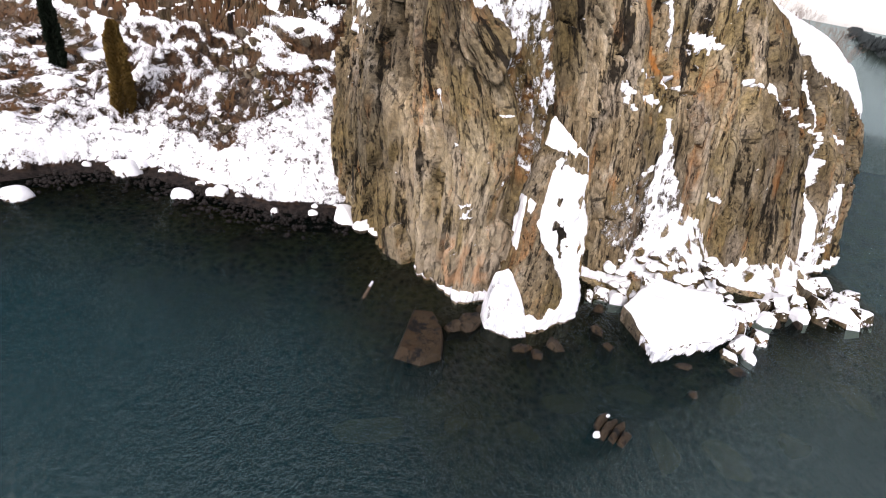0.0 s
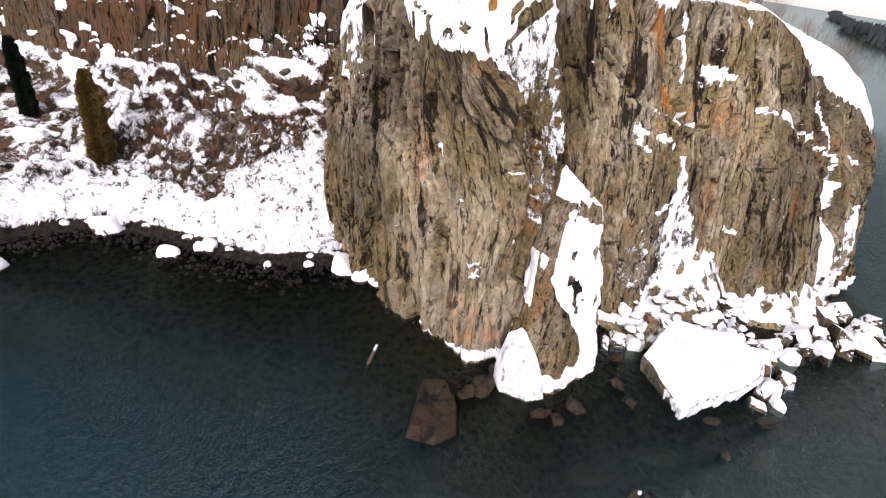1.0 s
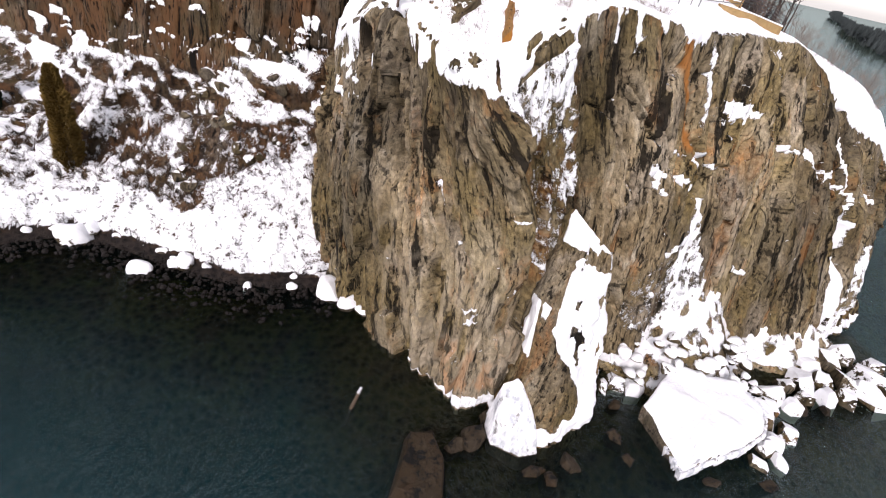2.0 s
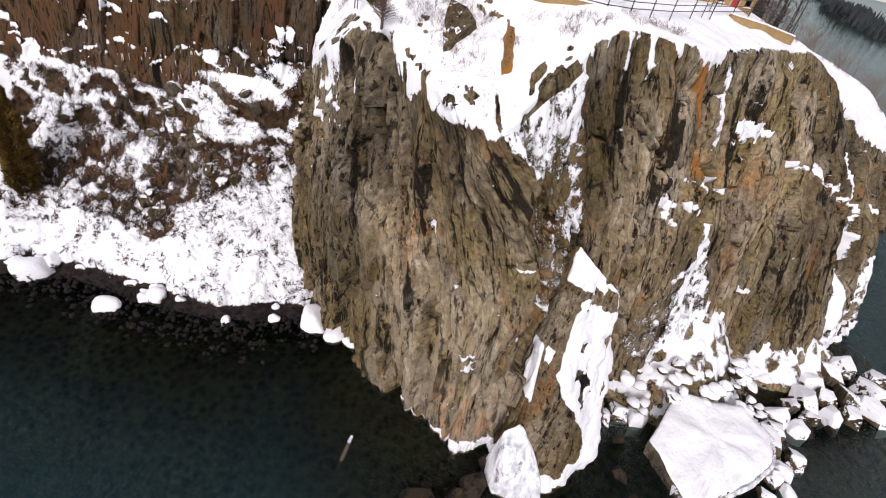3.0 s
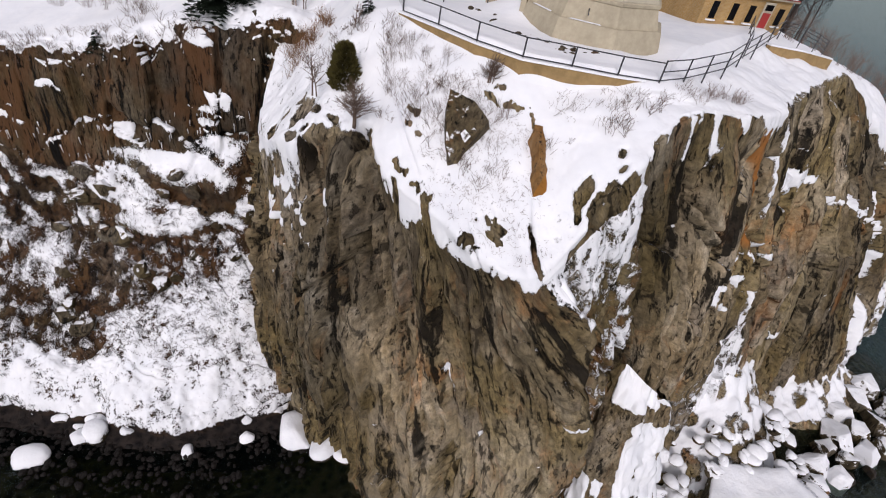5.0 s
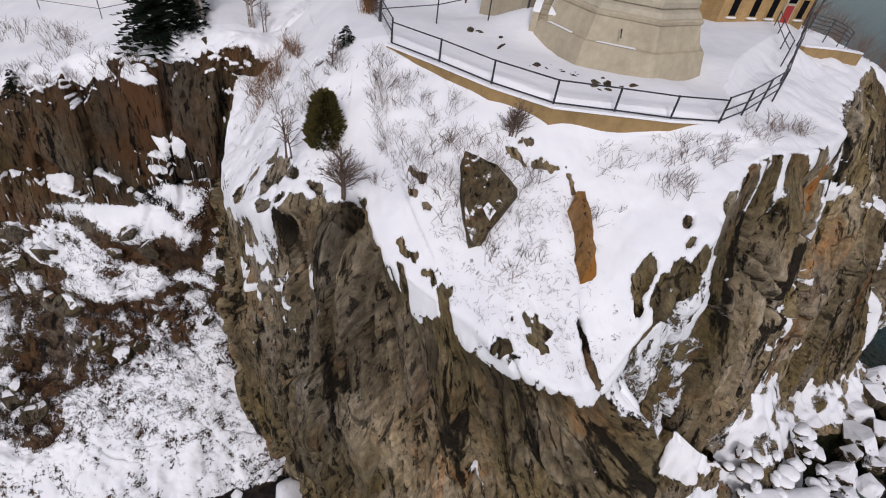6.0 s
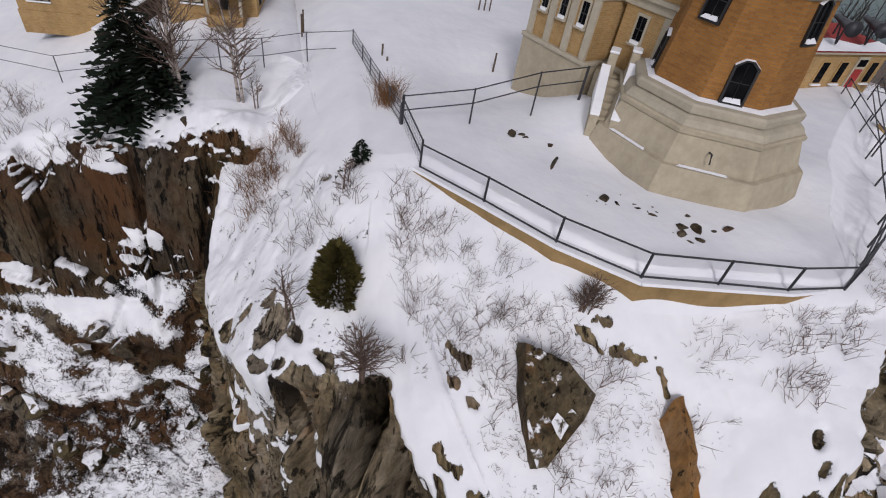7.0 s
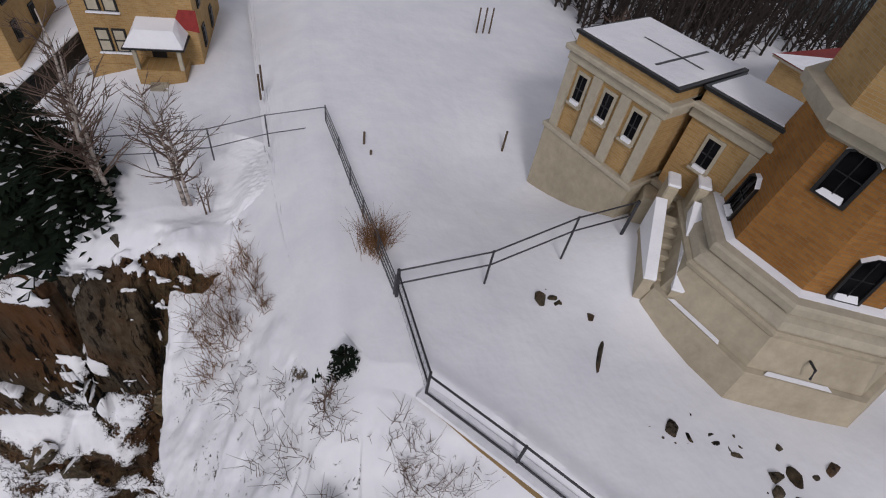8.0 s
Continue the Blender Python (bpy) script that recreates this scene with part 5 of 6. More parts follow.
fence("yard_fence", [(-4.33, 57.75, 34.95), (-2.85, 55.6, 35.0), (-1.42, 53.45, 35.0), (0.32, 51.72, 34.98), (2.52, 51.15, 34.95), (4.6, 50.62, 34.9), (6.7, 50.42, 34.85)], 0.95, (0.97, 0.12),
      "black pipe fence along the top of the retaining wall", M_STEEL, 0.04, 0.03)
fence("yard_fence", [(6.7, 50.42, 34.85), (8.7, 51.35, 34.8), (10.6, 52.35, 34.85), (12.6, 53.45, 34.9), (15.3, 55.7, 34.95), (18.3, 58.1, 35.0), (22, 61.2, 35.05), (25.4, 64.0, 35.1)], 1.05, (0.97, 0.5, 0.12),
      "black pipe fence along the cliff side of the yard", M_STEEL, 0.04, 0.03)
fence("yard_fence", [(-4.33, 57.75, 34.95), (-4.25, 60.8, 34.95)], 1.1, (0.97, 0.5), "short black pipe fence at the yard corner", M_STEEL, 0.04, 0.03, 0.0, True)
fence("yard_fence", [(-4.25, 60.8, 34.88), (-1.62, 60.6, 35.25), (1.08, 60.86, 35.83), (3.1, 60.9, 36.08)], 1.3, (0.97, 0.55), "two-rail black pipe fence running up to the brick building", M_STEEL, 0.035, 0.025, 0.0, False, (0, 3))
fence("boundary_fence", [(-4.3, 60.9, 34.9), (-4.35, 62.6, 34.8), (-4.4, 64.4, 34.7), (-4.45, 66.2, 34.6), (-4.5, 68, 34.55), (-4.6, 70.3, 34.5)], 0.95, (0.97, 0.75, 0.5, 0.25), "grey wire fence along the snow field", M_GREYSTEEL, 0.03, 0.018, 0.0, True)
fence("boundary_fence", [(-4.6, 70.3, 34.45), (-6.9, 70.2, 34.3), (-9.0, 70.0, 34.0), (-11.0, 70.2, 33.8), (-13.2, 70.9, 33.4), (-16, 72.5, 32.4), (-19.5, 75, 31.0), (-24, 78.5, 30.4), (-30, 82.5, 29.8)], 0.95, (0.97, 0.1), "thin grey rail fence on the snowy plateau", M_GREYSTEEL, 0.03, 0.02)
fence("far_railing", [(25.4, 64.0, 35.1), (27.2, 63.6, 34.9), (29, 63.8, 34.5), (31, 64.6, 34)], 1.0, (0.97, 0.75, 0.5, 0.25), "black railing above the far cliff", M_STEEL, 0.04, 0.025)
fence("stair_railing", [(17.4, 57.8, 35), (18.9, 59.6, 35.0), (20.5, 61.6, 35.1), (22.2, 63.6, 35.2)], 1.0, (0.97, 0.5), "black handrail leading to the red door", M_STEEL, 0.035, 0.025)
for x, y, z, h in ((-3.5, 68.3, 34.2, 1.25), (-3.4, 67.6, 34.2, 0.9), (-6.9, 73.6, 34.3, 0.8), (-6.75, 74.4, 34.3, 0.8), (2.2, 67.6, 34.9, 0.55), (5.2, 78.2, 35, 1.1), (5.6, 78.2, 35, 1.1), (6.0, 78.2, 35, 1.1)):
    st = thing("stake", (x, y, z), "thin dark marker stake standing in snow", "post", "marker stakes")
    part_of("shaft", *tube([(0, 0, -0.4), (0.02, 0, h)], [0.05, 0.045], 6), M_WOOD, st)

# ---- the light tower ----
TX, TY = 6.59, 58.03
TURN0 = -9.1


def octagon(z, r):
    return [(r * math.cos(radians(TURN0 + 45 * i)), r * math.sin(radians(TURN0 + 45 * i)), z) for i in range(8)]


tower = thing("light_tower", (TX, TY, 34.6), "octagonal orange brick tower on a flared concrete base", "tower")
rings("skirt", lambda a: octagon(*a), [(-1.4, 4.6), (0.36, 4.24), (1.45, 3.98), (1.5, 3.94), (1.52, 3.8)], M_CONC, tower, "cream concrete footing")
rings("base", lambda a: octagon(*a), [(1.4, 3.8), (2.45, 3.4), (2.5, 3.46), (2.62, 3.48), (2.68, 3.4)], M_CONC, tower, "sloping cream concrete base")
rings("moulding", lambda a: octagon(*a), [(2.6, 3.34), (2.72, 3.34), (2.9, 3.22), (3.0, 2.96), (3.04, 2.96), (3.06, 3.06), (3.28, 3.08), (3.36, 3.0), (3.4, 2.6)], M_TRIM, tower, "rounded concrete ledge")
rings("shaft", lambda a: octagon(*a), [(3.3, 2.5), (6.75, 2.16)], M_BRICK, tower, "orange brick shaft", True)
rings("band", lambda a: octagon(*a), [(6.65, 2.18), (6.78, 2.4), (7.0, 2.44), (7.05, 2.6), (7.3, 2.62), (7.36, 2.3)], M_TRIM, tower, "projecting concrete band")
rings("watch_room", lambda a: octagon(*a), [(7.25, 2.24), (11.6, 2.16)], M_BUFF, tower, "upper brick room", True)
rings("gallery", lambda a: octagon(*a), [(11.5, 2.1), (11.65, 2.5), (11.85, 2.5)], M_TRIM, tower, "concrete gallery deck")
rings("lantern", lambda a: octagon(*a), [(11.85, 1.4), (14.0, 1.35), (15.1, 0.3)], M_BLACK, tower, "dark metal lantern room")
for i in range(8):
    a, b = octagon(3.4, 2.74)[i], octagon(3.4, 2.74)[(i + 1) % 8]
    a2, b2 = octagon(3.46, 2.5)[i], octagon(3.46, 2.5)[(i + 1) % 8]
    part_of("ledge_snow", [a, b, b2, a2, (a[0], a[1], 3.36), (b[0], b[1], 3.36)], [(0, 1, 2, 3), (4, 5, 1, 0)], M_SNOW, tower, "strip of snow on the ledge")
    c1, d1 = octagon(1.53, 3.92)[i], octagon(1.53, 3.92)[(i + 1) % 8]
    c2, d2 = octagon(1.56, 3.78)[i], octagon(1.56, 3.78)[(i + 1) % 8]
    if i in (3, 4, 5):
        part_of("ledge_snow", [Vector(c1).lerp(Vector(d1), 0.15), Vector(c1).lerp(Vector(d1), 0.72), Vector(c2).lerp(Vector(d2), 0.7), Vector(c2).lerp(Vector(d2), 0.18)], [(0, 1, 2, 3)], M_SNOW, tower, "strip of snow on the ledge")


def tower_window(face, z, w, h, along):
    """A dark pointed window on one side of the tower."""
    ang = radians(TURN0 + 45 * face + 22.5)
    apo = math.cos(radians(22.5)) * (2.5 - (z - 3.3) * 0.0985)
    at = pose(apo * math.cos(ang), apo * math.sin(ang), z, 0, 0, math.degrees(ang) - 90) @ pose(along, 0, 0, 5.6)
    out = [(-w / 2, 0), (w / 2, 0), (w / 2, h * 0.86), (0.15 * w, h), (-0.15 * w, h), (-w / 2, h * 0.86)]
    # Local axes: x along the wall, y out of it, z up it.
    v = [at @ Vector((x, 0.09, y)) for x, y in out] + [at @ Vector((x, -0.1, y)) for x, y in out]
    n = len(out)
    inn = [(x * 0.8, 0.06 * h + y * 0.9) for x, y in out]
    v += [at @ Vector((x, 0.09, y)) for x, y in inn] + [at @ Vector((x, 0.02, y)) for x, y in inn]
    f = []
    for s in range(n):
        t = (s + 1) % n
        f += [(s, t, n + t, n + s), (s, 2 * n + s, 2 * n + t, t), (2 * n + s, 3 * n + s, 3 * n + t, 2 * n + t)]
    win = part_of("window", v, f, M_BLACK, tower, "black-framed tower window")
    part_of("pane", [at @ Vector((x, 0.03, y)) for x, y in inn], [tuple(range(n))], M_GLASS, win)
    v, f = tube([at @ Vector((0, 0.05, 0.1 * h)), at @ Vector((0, 0.05, 0.92 * h))], 0.018, 4)
    tube([at @ Vector((-0.38 * w, 0.05, 0.5 * h)), at @ Vector((0.38 * w, 0.05, 0.5 * h))], 0.018, 4, v, f)
    part_of("glazing_bar", v, f, M_BLACK, win)
    part_of("sill_snow", [at @ Vector(p) for p in ((-w * 0.36, 0.02, 0.07 * h), (w * 0.36, 0.02, 0.07 * h), (w * 0.36, 0.15, 0.06 * h), (-w * 0.36, 0.15, 0.06 * h), (-w * 0.3, 0.04, 0.17 * h), (w * 0.3, 0.04, 0.15 * h))],
            [(0, 1, 2, 3), (3, 2, 5, 4), (0, 3, 4), (1, 5, 2)], M_SNOW, win, "snow on the window sill")
    part_of("hood_snow", [at @ Vector(p) for p in ((-w * 0.5, 0.13, h * 0.86), (-w * 0.16, 0.13, h * 1.0), (w * 0.16, 0.13, h * 1.0), (w * 0.5, 0.13, h * 0.86), (-w * 0.5, 0.0, h * 0.89), (-w * 0.16, 0, h * 1.03), (w * 0.16, 0, h * 1.03), (w * 0.5, 0, h * 0.89))],
            [(0, 1, 5, 4), (1, 2, 6, 5), (2, 3, 7, 6)], M_SNOW, win, "snow on the window hood")


tower_window(5, 3.42, 0.78, 1.4, 0.0)
tower_window(4, 5.5, 0.78, 1.3, 0.0)
tower_window(6, 5.4, 0.78, 1.35, 0)
tower_window(3, 3.42, 0.7, 1.35, 0.1)
for ang, z in ((4, 8.9), (5, 9.0), (4, 10.5), (5, 10.6)):
    a = radians(TURN0 + 45 * ang + 22.5)
    part("vent", box(0.3, 0.12, 0.28, pose(2.02 * math.cos(a), 2.02 * math.sin(a), z, 0, 0, math.degrees(a) - 90)), M_BLACK, tower, "small dark vent opening")
part_of("drain_pipe", *tube([(-1.85, -2.72, 2.1), (-2.02, -2.98, 2.16), (-2.0, -3.05, 1.85)], 0.035, 6), M_STEEL, tower, "short bent drain pipe")

# The concrete walk between tower and building, with snow on it.
steps = thing("tower_steps", (0, 0, 0), "small concrete steps and parapets joining tower and building", "stairs")


def sloped_wall(name, a, b, wide, foot_z, material, label=""):
    """A wall from a to b with a sloping top, its foot at one level."""
    a, b = Vector(a), Vector(b)
    side_ = Vector((b.y - a.y, a.x - b.x, 0)).normalized() * wide / 2
    v = [a - side_, a + side_, b + side_, b - side_]
    v = [(p.x, p.y, foot_z) for p in v] + [tuple(p) for p in v]
    return part_of(name, v, [(0, 1, 5, 4), (1, 2, 6, 5), (2, 3, 7, 6), (3, 0, 4, 7), (4, 5, 6, 7), (3, 2, 1, 0)], material, steps, label)


for a, b in (((2.5, 58.8, 36.35), (3.75, 60.75, 37.45)), ((3.0, 58.2, 36.4), (4.45, 60.05, 37.75))):
    sloped_wall("parapet", a, b, 0.3, 34.9, M_CONC)
    sloped_wall("snow_cap", (a[0], a[1], a[2] + 0.08), (b[0], b[1], b[2] + 0.08), 0.34, a[2] - 0.02, M_SNOW, "snow on the sloping parapet")
for px_, py_, top_z in ((4.1, 60.95, 37.95), (4.75, 60.5, 38.15)):
    part("pier", box(0.34, 0.7, 2.6, pose(px_, py_, top_z - 1.3, 0, 0, -38), 0.05), M_CONC, steps)
    part("snow_cap", box(0.37, 0.72, 0.1, pose(px_, py_, top_z + 0.055, 0, 0, -38), 0.04), M_SNOW, steps)
part("landing", box(1.5, 1.7, 2.0, pose(4.9, 61.6, 36.0, 0, 0, -38), 0.03), M_CONC, steps)
for i in range(7):
    part("step", box(0.7, 0.32, 0.2, pose(2.9 + 0.19 * i, 58.7 + 0.25 * i, 35.9 + 0.18 * i, 0, 0, -38), 0.02), M_CONC, steps)

# ---- the flat-roofed brick building beside the tower ----
# Local axes: x along the front from the near corner, y into the building, z up.
FB = pose(3.53, 61.91, 34.6, 0, 0, 105)
bld = new("brick_building")
bld.matrix_world = FB
tagged(bld, "flat-roofed tan brick building with concrete trim, snow on roof", "building")
LEN, DEP = 3.75, 3.4


def bbox(name, x0, x1, y0, y1, z0, z1, mat, label="", bevel=0.01, parent=None):
    ob = part(name, box(x1 - x0, y1 - y0, z1 - z0, Matrix.Translation(((x0 + x1) / 2, (y0 + y1) / 2, (z0 + z1) / 2)), bevel), mat, parent or bld, label)
    if mat in (M_BRICK, M_BUFF):
        wall_uv(ob.data)
    return ob


def block(x0, x1, y0, y1):
    bbox("foundation", x0 - 0.12, x1 + 0.12, y0, y1 + 0.12, -1.8, 2.42, M_CONC, "bare concrete foundation")
    bbox("water_table", x0 - 0.2, x1 + 0.2, y0, y1 + 0.2, 2.42, 2.6, M_TRIM, "concrete ledge under the windows", 0.03)
    bbox("wall", x0, x1, y0, y1, 2.6, 5.4, M_BUFF, "tan brick wall")
    bbox("entablature", x0 - 0.1, x1 + 0.1, y0, y1 + 0.1, 4.92, 5.22, M_TRIM, "concrete band over the windows", 0.02)
    bbox("cornice", x0 - 0.24, x1 + 0.24, y0, y1 + 0.24, 5.22, 5.4, M_TRIM, "projecting concrete cornice", 0.04)
    bbox("parapet", x0 - 0.02, x1 + 0.02, y0, y1 + 0.02, 5.4, 5.76, M_BUFF, "brick parapet")
    bbox("roof_edge", x0 - 0.1, x1 + 0.1, y0, y1 + 0.1, 5.76, 5.86, M_BLACK, "black metal roof edge")
    bbox("roof_snow", x0 + 0.03, x1 - 0.03, y0 + 0.1, y1 - 0.03, 5.86, 5.9, M_SNOW, "wind-swept snow on the roof", 0.02)


block(0, LEN, -DEP, 0)
bbox("roof_seam", 1.1, 1.2, -DEP + 0.4, -0.4, 5.9, 5.908, M_BLACK, "dark bare seam in the roof snow")
bbox("roof_seam", 0.4, 2.6, -1.7, -1.62, 5.908, 5.914, M_BLACK, "dark bare seam in the roof snow")
block(-2.6, -0.26, -DEP + 0.3, -1.07)
for x in (0.17, 1.3, 2.45, LEN - 0.17):
    bbox("pilaster", x - 0.17, x + 0.17, 0.0, 0.12, 2.6, 4.92, M_TRIM, "flat concrete pilaster")
for x in (-2.4,):
    bbox("pilaster", x - 0.2, x + 0.2, -1.07, -0.95, 2.6, 4.92, M_TRIM, "flat concrete pilaster")


def square_window(x, y, z, w, h, parent):
    """A window in a wall that looks along +y."""
    def slab_(name, a0, a1, b0, b1, c0, c1, mat, par, label=""):
        return part(name, box(a1 - a0, b1 - b0, c1 - c0, Matrix.Translation((x + (a0 + a1) / 2, y + (b0 + b1) / 2, z + (c0 + c1) / 2)), 0.008), mat, par, label)
    win = slab_("window", -w / 2 - 0.1, w / 2 + 0.1, 0.0, 0.05, -0.08, h + 0.1, M_TRIM, parent, "framed window")
    slab_("pane", -w / 2, w / 2, 0.04, 0.062, 0, h, M_GLASS, win)
    slab_("sash", -w / 2, w / 2, 0.06, 0.075, h * 0.48, h * 0.53, M_BLACK, win)
    slab_("sash", -0.02, 0.02, 0.06, 0.075, 0, h, M_BLACK, win)
    slab_("sill", -w / 2 - 0.12, w / 2 + 0.12, 0.0, 0.16, -0.16, -0.08, M_TRIM, win)
    slab_("sill_snow", -w / 2, w / 2, 0.05, 0.15, -0.08, 0.05, M_SNOW, win, "snow on the sill")


for x in (0.73, 1.88, 3.02):
    square_window(x, 0.0, 3.8, 0.34, 0.86, bld)
square_window(-1.24, -1.07, 3.75, 0.4, 0.9, bld)

# ---- the red-roofed building with the red door ----
hb = new("fog_building")
hb.matrix_world = pose(18.2, 64.4, 34.7, 0, 0, 4)
tagged(hb, "tan brick building with red roof, red door and two horns", "building")


def hbox(name, x0, x1, y0, y1, z0, z1, mat, label="", bevel=0.01):
    return bbox(name, x0, x1, y0, y1, z0, z1, mat, label, bevel, hb)


hbox("wall", 0, 8.0, 0, 5, -1.5, 2.55, M_BUFF, "tan brick wall")
hbox("eaves", -0.3, 8.3, -0.3, 5.3, 2.5, 2.62, M_TRIM, "pale roof eaves")
v = [(-0.35, -0.35, 2.63), (8.35, -0.35, 2.63), (8.35, 5.35, 2.63), (-0.35, 5.35, 2.63), (2.2, 2.5, 3.4), (5.8, 2.5, 3.4)]
part_of("roof", v, [(0, 1, 5, 4), (1, 2, 5), (2, 3, 4, 5), (3, 0, 4), (3, 2, 1, 0)], M_REDROOF, hb, "red shingled hip roof")
v = [(-0.1, -0.3, 2.69), (8.1, -0.3, 2.69), (7.5, 0.7, 2.97), (5.2, 0.3, 2.86), (3.2, 0.9, 3.03), (0.9, 0.6, 2.94)]
part_of("roof_snow", v, [(0, 1, 2, 3, 4, 5)], M_SNOW, hb, "snow lying on the lower roof")
part_of("roof_snow", [(-0.36, -0.3, 2.68), (2.1, 2.45, 3.42), (2.1, 2.6, 3.42), (-0.36, 5.3, 2.68)], [(0, 1, 2, 3)], M_SNOW, hb, "snow lying on the hip of the roof")


for x in (1.0, 2.8, 4.4, 7.2):
    win = hbox("window", x - 0.38, x + 0.38, -0.06, 0.02, 0.75, 2.05, M_BUFF, "tall narrow window")
    part("pane", box(0.56, 0.03, 1.15, Matrix.Translation((x, -0.07, 1.4)), 0.004), M_GLASS, win)
    part("sill", box(0.8, 0.16, 0.1, Matrix.Translation((x, -0.1, 0.72)), 0.01), M_SNOW, win)
d = hbox("door_frame", 5.4, 6.4, -0.08, 0.02, 0.0, 2.3, M_TRIM, "pale door frame")
part("door", box(0.72, 0.05, 1.55, Matrix.Translation((5.9, -0.1, 0.82)), 0.01), M_RED, d, "red wooden door")
part("transom", box(0.72, 0.05, 0.4, Matrix.Translation((5.9, -0.1, 1.95)), 0.01), M_GLASS, d, "dark glass over the door")
for x in (2.0, 4.6):
    verts, faces = tube([(x + 1.9, 1.6, 4.0), (x + 1.2, 0.6, 3.95), (x + 0.6, -0.25, 3.9), (x + 0.4, -0.55, 3.9)], [0.14, 0.2, 0.32, 0.42], 12)
    hn = part_of("horn", verts, faces, M_STEEL, hb, "long dark fog horn", True)
    for a, b in (((x + 0.9, 0.2, 2.9), (x + 0.9, 0.2, 4.1)), ((x + 1.5, 1.0, 3.2), (x + 1.5, 1.0, 4.2)), ((x + 0.9, 0.2, 2.9), (x + 1.5, 1.0, 4.1))):
        part("strut", between(a, b, 0.08, 0.08), M_STEEL, hn)

# ---- the keepers' houses ----


def house(at, turn, w, dp, h, label, porch):
    ob = new("brick_house")
    ob.matrix_world = pose(*at, 0, 0, turn)
    tagged(ob, label, "house", "keepers' houses")

    def hp(name, x0, x1, y0, y1, z0, z1, mat, lab="", bevel=0.01, parent=None):
        return bbox(name, x0, x1, y0, y1, z0, z1, mat, lab, bevel, parent or ob)
    hp("wall", 0, w, 0, dp, -1, h, M_BUFF, "brown-tan brick wall")
    hp("plinth", -0.06, w + 0.06, -0.06, dp + 0.06, -1, 0.35, M_BUFF, "brick plinth")
    part_of("roof", [(-0.3, -0.3, h), (w + 0.3, -0.3, h), (w + 0.3, dp + 0.3, h), (-0.3, dp + 0.3, h), (w * 0.35, dp / 2, h + 1.8), (w * 0.65, dp / 2, h + 1.8)],
            [(0, 1, 5, 4), (1, 2, 5), (2, 3, 4, 5), (3, 0, 4), (3, 2, 1, 0)], M_SNOW, ob, "snow-covered hip roof")
    for z in (0.95, 2.75):
        for x in (0.95, 1.62):
            win = hp("window", x - 0.28, x + 0.28, -0.06, 0.03, z, z + 1.05, M_BLACK, "dark sash window")
            part("pane", box(0.4, 0.03, 0.42, Matrix.Translation((x, -0.075, z + 0.28)), 0.004), M_TRIM, win, "pale blind behind glass")
            part("pane", box(0.4, 0.03, 0.4, Matrix.Translation((x, -0.075, z + 0.77)), 0.004), M_TRIM, win, "pale blind behind glass")
            part("sill", box(0.66, 0.14, 0.07, Matrix.Translation((x, -0.1, z - 0.04)), 0.01), M_SNOW, win)
    for z in (0.9, 2.7):
        for y in (1.2, 3.4):
            win = hp("window", w - 0.03, w + 0.06, y - 0.3, y + 0.3, z, z + 1.0, M_BLACK, "dark sash window")
            part("pane", box(0.03, 0.44, 0.8, Matrix.Translation((w + 0.075, y, z + 0.5)), 0.004), M_GLASS, win)
    if porch:
        hp("porch_wall", 2.3, 4.3, -1.3, 0.0, -0.5, 0.75, M_BUFF, "low brick porch wall")
        hp("porch_floor", 2.35, 4.25, -1.25, 0, 0.2, 0.32, M_TRIM)
        hp("doorway", 2.75, 3.35, -0.05, 0.05, 0.35, 1.7, M_BLACK, "dark doorway")
        for x in (2.4, 4.2):
            hp("porch_post", x - 0.08, x + 0.08, -1.25, -1.09, 0.7, 1.85, M_TRIM)
        part_of("porch_roof", [(2.1, -1.5, 1.85), (4.5, -1.5, 1.85), (4.5, 0, 1.95), (2.1, 0, 1.95), (2.5, -0.9, 2.4), (4.1, -0.9, 2.4), (4.1, 0, 2.6), (2.5, 0, 2.6)],
                [(0, 1, 5, 4), (1, 2, 6, 5), (4, 5, 6, 7), (3, 0, 4, 7), (3, 2, 1, 0)], M_SNOW, ob, "snow-laden porch roof")
        hp("porch_eave", 2.05, 4.55, -1.55, 0, 1.78, 1.86, M_BLACK, "dark porch eave")
        part_of("porch_gable", [(3.9, -0.02, 2.2), (5.0, -0.02, 2.0), (5.0, -0.02, 3.0), (4.3, -0.02, 3.0)], [(0, 1, 2, 3)], M_REDROOF, ob, "patch of red roofing")
        for i in range(5):
            hp("step", 3.0 - 0.25, 3.0 + 0.5, -1.3 - 0.25 * (i + 1), -1.3 - 0.25 * i, -0.6, 0.2 - 0.16 * i, M_TRIM)
    return ob


house((-14.0, 78.2, 33.2), -9, 4.9, 6.0, 4.6, "two-storey tan brick house with a snow-roofed porch", True)
house((-23.0, 82.5, 31.6), -9, 5.0, 6.0, 4.6, "two-storey tan brick house farther along the snow field", False)

# A dark hedge-like stone wall between the houses.
v, f = [], []
gw = thing("garden_wall", (0, 0, 0), "long low dark stone wall capped with snow", "wall")
part("stones", between((-16.9, 74.4, 33.1), (-13.2, 83.0, 34.0), 0.5, 0.9, 0.05), M_WET, gw)
part("snow_cap", between((-17.1, 74.4, 33.55), (-13.4, 83.0, 34.45), 0.35, 0.12, 0.04), M_SNOW, gw)

